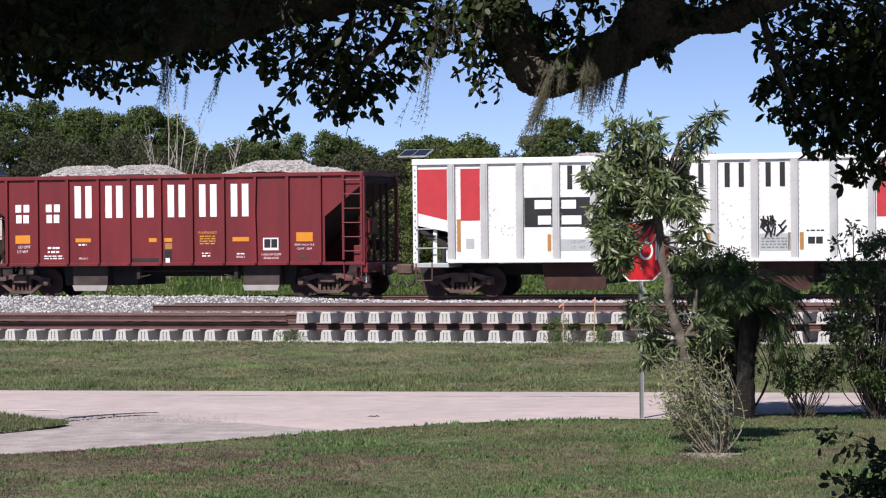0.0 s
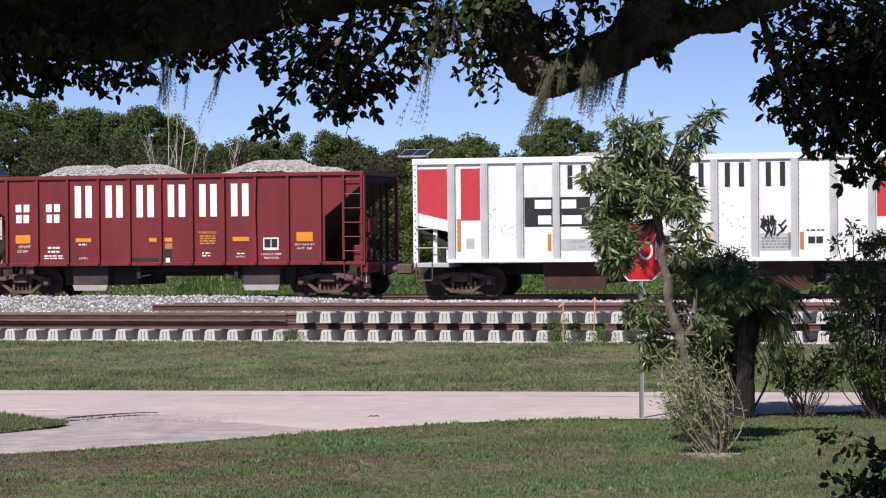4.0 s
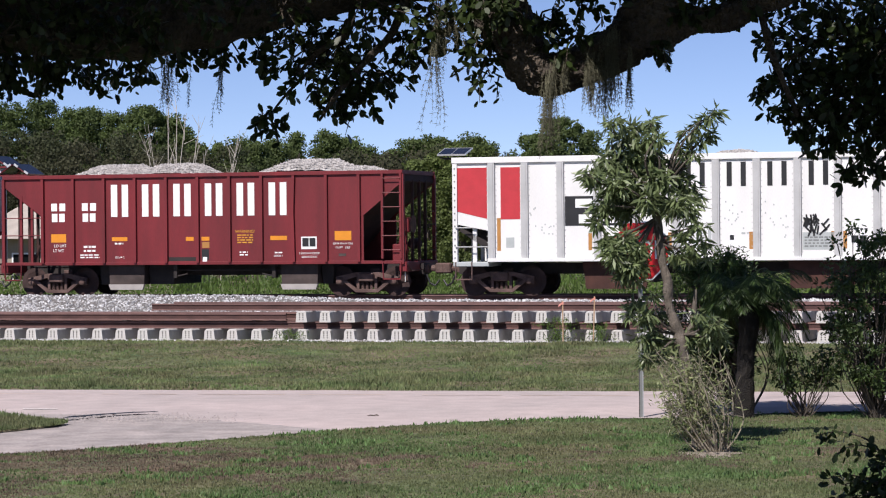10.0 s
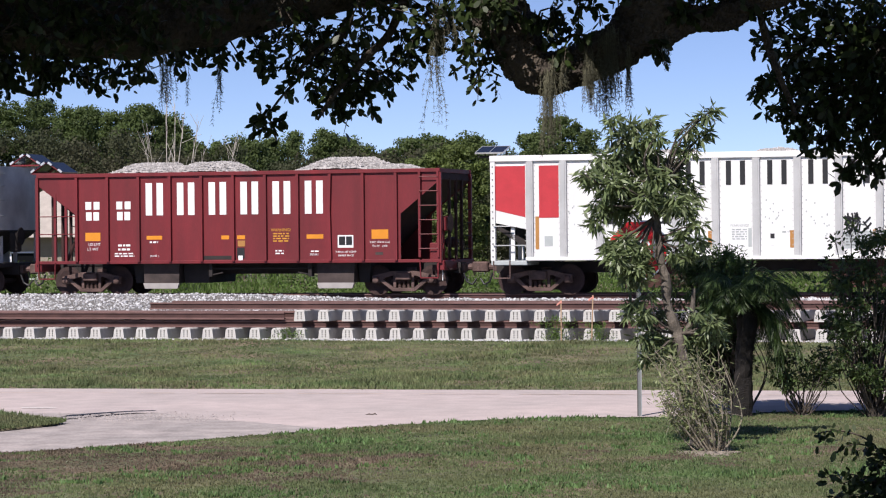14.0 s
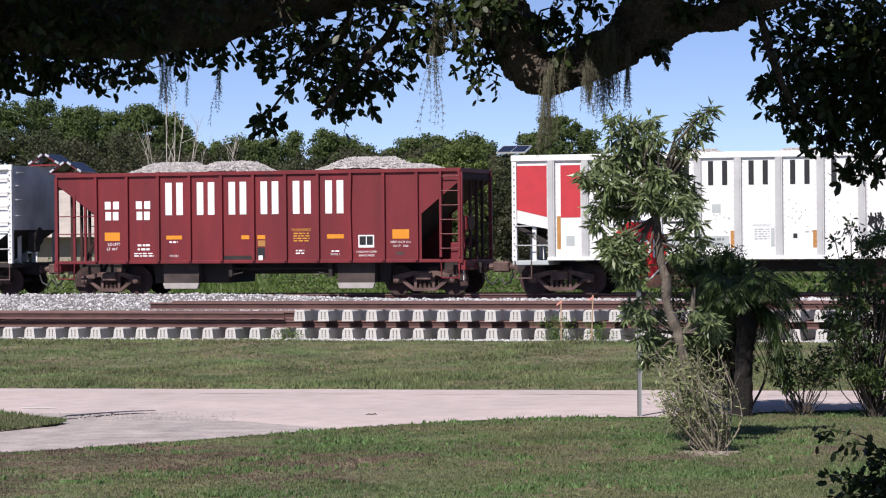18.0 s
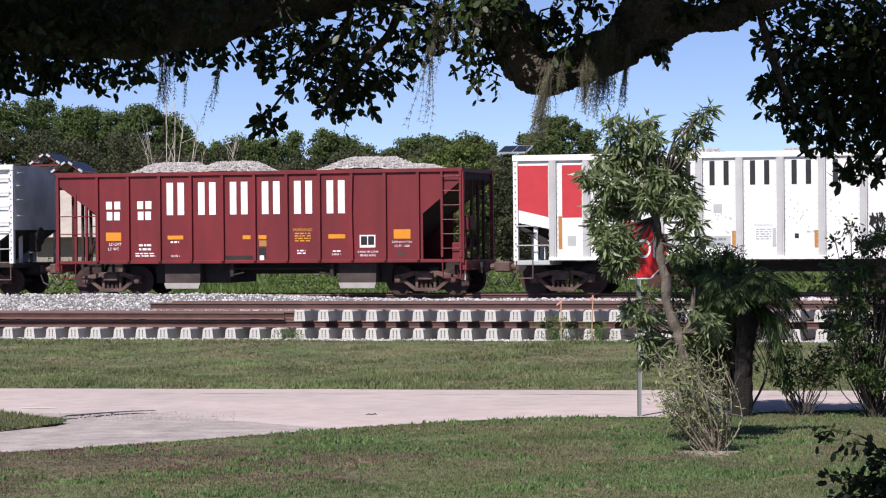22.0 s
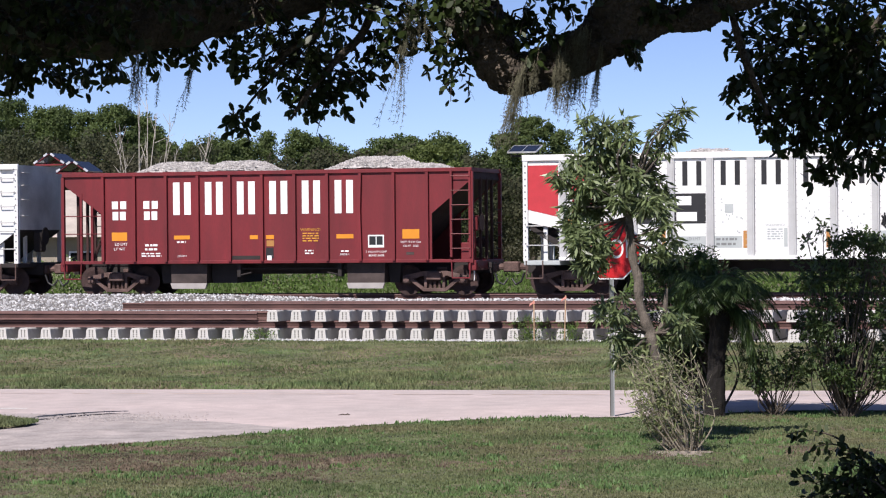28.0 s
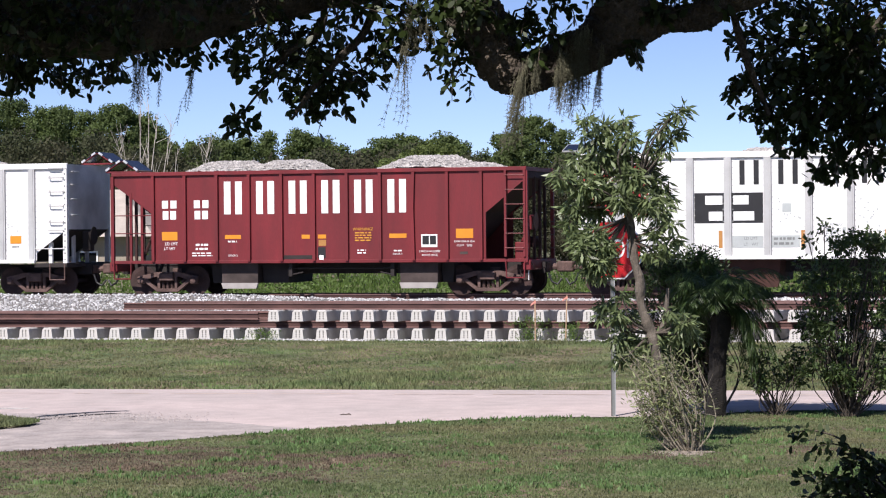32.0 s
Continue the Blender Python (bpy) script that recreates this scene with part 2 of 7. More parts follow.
def build_road():
    ps = sorted(set([-900, -300, -120, -60, 120, 300, 900] + list(np.arange(-40, 30, 0.5))))
    verts, faces, rows = [], [], 9
    for p in ps:
        n = near_edge(max(p, -22.0)) + 0.03 * hills(p, 0, 1.3)
        f = FAR_EDGE + 0.05 * hills(p, 7, 0.9)
        for k in range(rows):
            q = n + (f - n) * k / (rows - 1)
            verts.append(ROAD @ Vector((p, q, 0.035 * math.sin(math.pi * min(1, max(0, (q - 38.5) / 7.5))) + 0.004 * hills(p, q, 0.8))))
    for i in range(len(ps) - 1):
        for k in range(rows - 1):
            faces.append((i * rows + k, (i + 1) * rows + k, (i + 1) * rows + k + 1, i * rows + k + 1))
    tagged(mesh_object("road", verts, faces, M["road"], True), "pale worn asphalt road with a side drive", "road", kind="structure")
    # grass island between road and drive
    verts, faces, n = [], [], 9
    for i in range(61):
        p = -24.0 + 11.0 * i / 60
        lo, hi = island_span(p)
        for k in range(n):
            t = k / (n - 1)
            verts.append(ROAD @ Vector((p, lo + (hi - lo) * t, 0.015 + 0.045 * min(1, 6 * t, 6 * (1 - t)))))
    faces = [(i * n + k, (i + 1) * n + k, (i + 1) * n + k + 1, i * n + k + 1) for i in range(60) for k in range(n - 1)]
    tagged(mesh_object("grass_island", verts, faces, M["lawn"], True), "pointed grass island between road and drive", "ground", kind="structure")
    # older, greyer asphalt of the drive, laid over the road's edge
    verts, faces, n = [], [], 10
    for i in range(80):
        p = -22.0 + 0.182 * i
        lo = near_edge(p) - 0.02
        hi = max(lo + 0.03, 39.45 - 0.78 * max(0, p + 12.2) + 0.22 * hills(p, 3, 1.9) + 0.12 * hills(p, 5, 6.0))
        for k in range(n):
            q = lo + (hi - lo) * k / (n - 1)
            verts.append(ROAD @ Vector((p, q, 0.006 + 0.035 * math.sin(math.pi * min(1, max(0, (q - 38.5) / 7.5))) + 0.004 * hills(p, q, 0.8))))
    faces = [(i * n + k, (i + 1) * n + k, (i + 1) * n + k + 1, i * n + k + 1) for i in range(79) for k in range(n - 1)]
    tagged(mesh_object("drive", verts, faces, M["drive"], True), "greyer worn asphalt drive joining the road", "road", kind="structure")


def island_span(p):
    """Lower and upper edge of the grass island at p."""
    d = max(0.0, -13.0 - p)
    wob = 0.12 * hills(p, 2, 1.4)
    return max(29.5, 36.85 - 2.4 * d) - wob, min(40.6, 37.3 + 1.12 * d) + wob


def tuft_mesh(name, spots, height, label, category="grass", mat=None, blades=3, wide=0.012):
    """Many short blades in one mesh; spots: (x, y, z, size)."""
    rnd = random.Random(5)
    verts, faces = [], []
    for x, y, z, s in spots:
        for _ in range(blades):
            a, lean = rnd.uniform(0, 6.283), rnd.uniform(0.1, 0.7)
            h, w = height * s * rnd.uniform(0.6, 1.3), wide * rnd.uniform(0.7, 1.5)
            bx, by = x + rnd.uniform(-0.03, 0.03), y + rnd.uniform(-0.03, 0.03)
            cx, cy = math.cos(a), math.sin(a)
            k = len(verts)
            b = rnd.uniform(0, 6.283)
            wx, wy = math.cos(b) * w, math.sin(b) * w
            verts += [(bx - wx, by - wy, z - 0.01), (bx + wx, by + wy, z - 0.01), (bx + cx * lean * h, by + cy * lean * h, z + h)]
            faces.append((k, k + 1, k + 2))
    return tagged(mesh_object(name, verts, faces, mat or M["blade"]), label, category, kind="stuff")


def build_grass():
    rnd = random.Random(11)
    spots = []
    while len(spots) < 58000:
        y = rnd.uniform(26.0, 40.5)
        x = rnd.uniform(-0.2, 0.2) * y
        p, q = axes(x, y, 10.7)
        if q > near_edge(p) + 0.02 + 0.08 * hills(x, y, 3) + 0.05 * rnd.random():
            continue
        n = hills(x, y, 0.55, 3) + 0.6 * hills(x, y, 1.7, 8)
        spots.append((x, y, max(ground_z(x, y), 0.0 if q > near_edge(p) - 0.4 else -1), 0.5 + 0.5 * max(0, n + 0.4)))
    dry, green = [], []
    for s in spots:
        n = 0.9 * hills(s[0], s[1], 0.45, 21) + 1.0 * hills(s[0], s[1], 1.3, 17) + 0.5 * hills(s[0], s[1], 3.1, 9) - 0.14 * s[0] - 0.22 * abs(s[1] - 32.4) + 0.34 + rnd.gauss(0, 0.16)
        (dry if n > 0.30 else green).append(s)
    tuft_mesh("dry_grass", dry, 0.032, "dry brown patches in the lawn", mat=M["dryblade"])
    spots = green
    broad = [(x, y, z, 1.0 + 0.6 * rnd.random()) for x, y, z, _ in green if hills(x, y, 0.9, 31) + 0.7 * hills(x, y, 3.3, 12) > 0.36 and rnd.random() < 0.4]
    tuft_mesh("broad_lawn_weeds", broad, 0.038, "brighter broad-bladed tufts in the lawn", mat=M["lawnweed"], wide=0.02)
    tuft_mesh("lawn_grass", spots, 0.036, "mown green lawn grass with brown patches")
    spots = []
    while len(spots) < 42000:
        y = rnd.uniform(44.5, 65.5)
        x = rnd.uniform(-0.2, 0.2) * y
        p, q = axes(x, y, 10.7)
        u, v = axes(x, y, 17.0)
        if q < FAR_EDGE - 0.06 + 0.10 * hills(x, y, 2) or v > 58.32 + 0.12 * hills(x, y, 1.1):
            continue
        n = hills(x, y, 0.5, 5) + 0.6 * hills(x, y, 1.5, 2)
        spots.append((x, y, ground_z(x, y), 0.55 + 1.3 * max(0, n + 0.2)))
    tuft_mesh("verge_grass", spots, 0.050, "rough green and straw verge grass", wide=0.014, mat=M["vergeblade"])
    spots = []
    for _ in range(5200):
        p = rnd.uniform(-16.2, -12.97)
        lo, hi = island_span(p)
        q = rnd.uniform(lo - 0.03, hi + 0.03)
        w = ROAD @ Vector((p, q, 0.075))
        spots.append((w.x, w.y, 0.05, rnd.uniform(0.5, 1.1)))
    tuft_mesh("island_grass", spots, 0.055, "short grass on the small island")


def road_crack():
    """Broken asphalt edge beside the grass island: a dark gap with a few loose crumbs."""
    r = random.Random(2)
    verts, faces = [], []
    pts = [(-13.3 + 0.04 * i, 39.5 - 1.3 * (1 - i / 28) ** 1.8 + 0.07 * noise.noise((i * 0.45, 0, 0)), 0.05 + 0.16 * (1 - i / 29) + 0.09 * noise.noise((i * 0.6, 4, 0)) * (1 - i / 30)) for i in range(29)]
    for p, q, w in pts:
        verts += [ROAD @ Vector((p, q - w, 0.056)), ROAD @ Vector((p, q + w, 0.060))]
    faces = [(2 * i, 2 * i + 2, 2 * i + 3, 2 * i + 1) for i in range(len(pts) - 1)]
    tagged(mesh_object("road_crack", verts, faces, M["black"]), "dark broken crack in the pale asphalt", "crack", kind="structure")
    verts, faces = [], []
    for _ in range(420):
        p, q, k, w = r.gauss(-12.3, 0.9), r.gauss(38.4, 0.5), len(verts), r.uniform(0.006, 0.028) * r.random() + 0.006
        base = ROAD @ Vector((p, q, 0.035))
        verts += [base + Vector((w, 0, 0)), base + Vector((-w, w * 0.5, 0)), base + Vector((-w * 0.4, -w, 0)), base + Vector((0, 0, w))]
        faces += [(k, k + 1, k + 3), (k + 1, k + 2, k + 3), (k + 2, k, k + 3)]
    tagged(mesh_object("asphalt_crumbs", verts, faces, M["drive"]), "loose asphalt crumbs on the drive", "gravel", kind="stuff")


def road_marks():
    """Worn yellow centre line, a stub of white edge paint and a scrap lying on the asphalt."""
    def height(q, p):
        return 0.006 + 0.035 * math.sin(math.pi * min(1, max(0, (q - 38.5) / 7.5))) + 0.004 * hills(p, q, 0.8)

    r = random.Random(6)
    for name, label, mat, q0, lo, hi, w, keep in (("centre_line", "faint worn yellow line on the road", "yellowpaint", 44.35, -30.0, 24.0, 0.05, 0.8),
                                                  ("edge_line", "short remnant of white edge paint", "whitepaint", 40.4, -14.8, -14.2, 0.055, 1.0)):
        verts, faces, p = [], [], lo
        while p < hi:
            a = min(r.uniform(0.1, 0.5), hi - p)
            if r.random() < keep:
                k = len(verts)
                for pp, qq in ((p, q0 - w * r.uniform(0.5, 1)), (p + a, q0 - w * r.uniform(0.5, 1)), (p + a, q0 + w * r.uniform(0.5, 1)), (p, q0 + w * r.uniform(0.5, 1))):
                    verts.append(ROAD @ Vector((pp, qq, height(qq, pp))))
                faces.append((k, k + 1, k + 2, k + 3))
            p += a + 0.001
        tagged(mesh_object(name, verts, faces, M[mat]), label, "road marking", kind="structure")
    bm = bmesh.new()
    path_rod(bm, [(-0.08, 0, 0.008), (-0.03, 0.04, 0.016), (0.02, 0.02, 0.010), (0.06, 0.05, 0.020), (0.10, 0.02, 0.008)], [0.005, 0.010, 0.008, 0.011, 0.004], 6)
    scrap = finish("road_scrap", bm, M["soot_scrap"])
    scrap.matrix_basis = ROAD @ Matrix.Translation((-8.60, 39.35, 0.012))
    tagged(scrap, "small dark scrap of bark on the asphalt", "debris")


build_ground()
build_road()
road_crack()
road_marks()
# ---- railway ----
RAIL_TOP = 1.02         # of the running track
SIDE_V = 72.6           # near side of the train in track axes
MID_V = SIDE_V + 1.6


def ballast_z(u, v):
    """Height of the gravel bed beside and under the running track."""
    shoulder = 0.92 * bend(v, 66.0 + 2.2 * bend(u, -27, -20), 71.0 + 0.6 * bend(u, -27, -20)) * (1 - bend(v, 77.3, 80.2))
    z = 0.18 + 0.66 * shoulder
    z += 0.20 * bend(-u, 21.0, 29) * bend(v, 66.5, 69.8) * (1 - bend(v, 70.7, 72.3))
    z += 0.09 * bend(v, 69.9, 70.9) * (1 - bend(v, 72.5, 73.0))
    return z + 0.03 * noise.noise((u * 1.1, v * 1.1, 3)) + 0.035 * noise.noise((u * 5.5, v * 5.5, 9))


def build_ballast():
    us, vs = list(np.arange(-46, 6, 0.22)), list(np.arange(58.4, 81, 0.22))
    verts = [TRACK @ Vector((u, v, ballast_z(u, v) if v > 65 else 0.275 - 0.05 * bend(59.4 - v, 0, 0.9) + 0.02 * noise.noise((u * 6, v * 6, 1)))) for v in vs for u in us]
    w = len(us)
    faces = [(j * w + i, j * w + i + 1, (j + 1) * w + i + 1, (j + 1) * w + i) for j in range(len(vs) - 1) for i in range(w - 1)]
    tagged(mesh_object("ballast_bed", verts, faces, M["ballastbed"]), "bed of grey crushed stone under the tracks, gap shade painted in", "ballast", kind="structure")
    rnd = random.Random(3)
    verts, faces = [], []

    def stone(u, v, z, r):
        k = len(verts)
        q = Euler((rnd.uniform(0, 6), rnd.uniform(0, 6), rnd.uniform(0, 6))).to_matrix()
        base = TRACK @ Vector((u, v, z))
        for c in ((1, 0, 0), (-1, 0, 0), (0, 1, 0), (0, -1, 0), (0, 0, 1), (0, 0, -1)):
            verts.append(base + q @ (Vector(c) * r * rnd.uniform(0.6, 1.3)))
        for a, b, c in ((0, 2, 4), (2, 1, 4), (1, 3, 4), (3, 0, 4), (2, 0, 5), (1, 2, 5), (3, 1, 5), (0, 3, 5)):
            faces.append((k + a, k + b, k + c))

    for _ in range(26000):
        u, v = rnd.uniform(-42, -3), rnd.uniform(66.0, 72.3)
        stone(u, v, ballast_z(u, v) + 0.01, rnd.uniform(0.022, 0.052))
    for _ in range(5000):
        u, v = rnd.uniform(-42, -3), rnd.uniform(58.4, 59.3)
        stone(u, v, 0.245 + 0.03 * rnd.random(), rnd.uniform(0.02, 0.045))
    tagged(mesh_object("loose_ballast_stones", verts, faces, M["ballast"]), "loose light grey crushed stones beside the track", "ballast", kind="stuff")


RAIL = [(-0.07, 0), (0.07, 0), (0.07, 0.015), (0.012, 0.035), (0.012, 0.125), (0.036, 0.138), (0.036, 0.168), (0.028, 0.175),
        (-0.028, 0.175), (-0.036, 0.168), (-0.036, 0.138), (-0.012, 0.125), (-0.012, 0.035), (-0.07, 0.015)]


def rail_bm(u0, u1, v, z):
    bm = bmesh.new()
    a = [bm.verts.new((u0, v + x, z + h)) for x, h in RAIL]
    b = [bm.verts.new((u1, v + x, z + h)) for x, h in RAIL]
    bm.faces.new(a)
    bm.faces.new(b[::-1])
    for i in range(len(a)):
        j = (i + 1) % len(a)
        f = bm.faces.new((a[i], b[i], b[j], a[j]))
        # head and foot faces get the lighter tone: sunlight painted on, webs left dark
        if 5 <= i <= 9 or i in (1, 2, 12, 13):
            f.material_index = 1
    return bm


def tie_mesh():
    bm = bmesh.new()
    L, wb, wt, h = 2.59, 0.150, 0.112, 0.275
    out = []
    for v, k in ((0, 0.94), (0.05, 1.0), (0.95, 0.98), (1.3, 0.86), (1.64, 0.98), (L - 0.05, 1.0), (L, 0.94)):
        hh = h * k
        out.append([bm.verts.new((x, v, z)) for x, z in ((-wb, 0), (wb, 0), (wt + 0.012, hh - 0.03), (wt - 0.015, hh), (-wt + 0.015, hh), (-wt - 0.012, hh - 0.03))])
    for A, B in zip(out, out[1:]):
        for i in range(6):
            bm.faces.new((A[i], A[(i + 1) % 6], B[(i + 1) % 6], B[i]))
    bm.faces.new(out[0][::-1])
    bm.faces.new(out[-1])
    # strand ends show as two dark rows of dots on the end face
    for x in (-0.045, 0.045):
        for z in (0.07, 0.12, 0.17, 0.21):
            for f in box(bm, x - 0.012, x + 0.012, -0.006, 0.004, z - 0.016, z + 0.016)[:1]:
                pass
    bmesh.ops.recalc_face_normals(bm, faces=bm.faces)
    me = bpy.data.meshes.new("tie")
    bm.to_mesh(me)
    bm.free()
    me.materials.append(M["concrete"])
    me.materials.append(M["slot"])
    for f in me.polygons:
        if len(f.vertices) == 4 and abs(f.area) < 0.0035 and f.center.y < 0.006:
            f.material_index = 1
    return me


def clip_mesh():
    bm = bmesh.new()
    box(bm, -0.06, 0.06, -0.17, 0.17, -0.03, 0.012, 0.004)
    me = bpy.data.meshes.new("clip")
    bm.to_mesh(me)
    bm.free()
    me.materials.append(M["rail"])
    return me


TIE_V = 59.0


def track_panel(u_rail0, u0, count, u_rail1, z, label, pitch=0.612):
    rnd = random.Random(int(z * 100))
    t = thing("track_panel", label, "track panel", TRACK @ Matrix.Translation((u0, TIE_V, z)), "stacked track panels")
    for i in range(count):
        tie = shared("tie", TIE, t, Matrix.Translation((i * pitch + rnd.uniform(-0.02, 0.02), rnd.uniform(-0.035, 0.035), 0)) @ Rz(rnd.uniform(-0.8, 0.8)))
        for v in (0.58, 2.015):
            shared("clip", CLIP, tie, Matrix.Translation((0, v, 0.27)))
    for v in (0.58, 2.015):
        part("rail", rail_bm(u_rail0 - u0, u_rail1 - u0, v, 0.272), [M["rail"], M["raillit"]], t, "rusty brown steel rail")
    return t


def loose_rail(u0, u1, v, z):
    ob = finish("rail_length", rail_bm(0, u1 - u0, 0, 0), [M["rail"], M["raillit"]])
    ob.matrix_basis = TRACK @ Matrix.Translation((u0, v, z)) @ Rz(random.uniform(-0.12, 0.12))
    return tagged(ob, "rusty loose steel rail lying on the ballast", "rail", "loose rails")


def build_railway():
    build_ballast()
    t = thing("running_track", "rusty railway track in grey ballast under the train", "railway track", TRACK, kind="structure")
    for v in (MID_V - 0.76, MID_V + 0.76):
        part("rail", rail_bm(-420, 420, v, RAIL_TOP - 0.175), [M["rail"], M["raillit"]], t)
    bm = bmesh.new()
    box(bm, -0.11, 0.11, MID_V - 1.3, MID_V + 1.3, RAIL_TOP - 0.36, RAIL_TOP - 0.178, 0.01)
    me = bpy.data.meshes.new("wood_tie")
    bm.to_mesh(me)
    bm.free()
    me.materials.append(M["darkties"])
    for i in range(64):
        shared("wood_tie", me, t, Matrix.Translation((-40 + i * 0.55, 0, 0)))


def dunnage(u):
    bm = bmesh.new()
    box(bm, -0.07, 0.07, 0.3, 1.55, 0, 0.03, 0.004)
    ob = finish("timber_spacer", bm, M["darkties"])
    ob.matrix_basis = TRACK @ Matrix.Translation((u, TIE_V + 0.45, 0.275 + 0.272 + 0.176))
    tagged(ob, "dark timber spacer between stacked rails", "timber", "timber spacers")


TIE, CLIP = tie_mesh(), clip_mesh()
build_railway()
track_panel(-45.0, -21.70 - 0.612 * 32, 62, -1.0, 0.275, "concrete-tie track panel resting on crushed stone")
track_panel(-25.95, -21.70, 30, -1.0, 0.275 + 0.448, "concrete-tie track panel stacked on another panel")
for k in range(6):
    dunnage(-41.0 + 3.55 * k)
for k, (v, a) in enumerate(((0.50, 0), (0.80, -0.4), (1.10, 0.2), (1.4, -0.2), (1.7, 0.1))):
    loose_rail(-43 + a, -22.3 + a, TIE_V + v, 0.275 + 0.272 + 0.176 + 0.031)
for u0, u1, v, z in ((-27.5, -1.0, 64.2, 0.33), (-26.8, -1.0, 64.8, 0.34), (-27.0, -1.0, 65.4, 0.36)):
    loose_rail(u0, u1, v, z)
# ---- train: open hopper cars; local x along the track, near side at y = -1.6, z from the rail head ----
M["glass_dark"] = material("dark_glass", (0.012, 0.014, 0.018), 0.06, spread=0.1, bump=0)
M["solar"] = material("solar_cells", (0.012, 0.015, 0.030), 0.25, spread=0.2, fine=12, bump=0)
M["alu"] = material("aluminium_edge", (0.75, 0.75, 0.75), 0.4, 0.6, spread=0.05)
M["greyend"] = material("dusty_grey_white_paint", (0.74, 0.73, 0.72), 0.7, spread=0.16, scale=1.2, tint=(0.22, 0.19, 0.175), tint_scale=0.7, tint_amount=0.6)
# dusty brown, lowered in tone to paint in the shade under the body
M["hopper"] = material("dusty_shaded_hopper_plate", (0.045, 0.032, 0.030), 0.85, spread=0.3, tint=(0.115, 0.088, 0.08), tint_scale=1.4)
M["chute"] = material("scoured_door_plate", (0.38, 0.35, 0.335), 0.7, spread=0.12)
# rust brown, deepened to hold the shadow beneath the white cars
M["rustbay"] = material("rusty_shaded_hopper_plate", (0.050, 0.019, 0.014), 0.85, spread=0.3, tint=(0.085, 0.032, 0.021), tint_scale=2)
# red taken dark: the shade of the open car ends is painted in
M["shadered"] = material("shade_dark_red_steel", (0.034, 0.012, 0.011), 0.8, spread=0.3, scale=3, tint=(0.06, 0.025, 0.022), tint_scale=2)
# black of grimy steel; also the shade painted into the white cars' end bays
M["sootshade"] = material("grimy_shade_black_steel", (0.028, 0.022, 0.021), 0.85, spread=0.3, scale=3)
M["yellowtext"] = material("yellow_marking", (0.62, 0.30, 0.03), 0.6, spread=0.05)
M["greytext"] = material("grey_marking", (0.20, 0.21, 0.21), 0.6, spread=0.05)


def text(body, size, mat, parent, x, z, y=-1.606, name="lettering", wide=1.0):
    cu = bpy.data.curves.new(name, "FONT")
    cu.body, cu.size, cu.align_x, cu.align_y, cu.extrude = body, size, "CENTER", "CENTER", 0.0015
    tmp = bpy.data.objects.new(name, cu)
    me = bpy.data.meshes.new_from_object(tmp)
    bpy.data.objects.remove(tmp)
    me.materials.clear()
    me.materials.append(mat)
    ob = shared(name, me, parent, pose(x, y, z, 90, 0, 0) @ Matrix.Diagonal((wide, 1, 1, 1)))
    return ob


def plate(name, x0, x1, z0, z1, mat, parent, y=-1.604, label="", t=0.003):
    bm = bmesh.new()
    box(bm, x0, x1, y - t, y + t, z0, z1)
    return part(name, bm, mat, parent, label)


def bars(x0, x1, z0, z1, rows, mat, parent, seed=0, y=-1.606, name="lettering_bar"):
    """Unreadable writing as plain bars."""
    rnd = random.Random(seed)
    bm = bmesh.new()
    h = (z1 - z0) / rows
    for r in range(rows):
        x = x0
        while x < x1 - 0.01:
            w = min(rnd.uniform(0.06, 0.16), x1 - x)
            box(bm, x, x + w, y - 0.002, y + 0.002, z0 + r * h + 0.25 * h, z0 + (r + 1) * h - 0.25 * h)
            x += w + rnd.uniform(0.025, 0.05)
    ob = part(name, bm, mat, parent)
    return ob


def block(x, z, w, h, stroke, mat, parent, y=-1.606):
    """Two plain bars that stand where a company letter is painted."""
    bm = bmesh.new()
    for s in (-1, 1):
        a, b = x + s * w / 2, x + s * (w / 2 - stroke)
        box(bm, min(a, b), max(a, b), y - 0.002, y + 0.002, z - h / 2, z + h / 2)
    return part("painted_block", bm, mat, parent)


def wheelset_mesh():
    bm = bmesh.new()
    for s in (-1, 1):
        m = Matrix.Translation((0, s * 0.80, 0)) @ Matrix.Rotation(radians(90 * s), 4, "X")
        lathe(bm, [(0.09, -0.03), (0.10, 0.05), (0.13, 0.045), (0.20, 0.012), (0.33, 0.012), (0.355, 0.055), (0.415, 0.058), (0.425, -0.04), (0.455, -0.055), (0.455, -0.075), (0.34, -0.078), (0.2, -0.05), (0.1, -0.06)], m, 32)
    rod(bm, (0, -1.02, 0), (0, 1.02, 0), 0.075, n=12)
    bmesh.ops.recalc_face_normals(bm, faces=bm.faces)
    me = bpy.data.meshes.new("wheelset")
    bm.to_mesh(me)
    bm.free()
    me.materials.append(M["wheelface"])
    return me


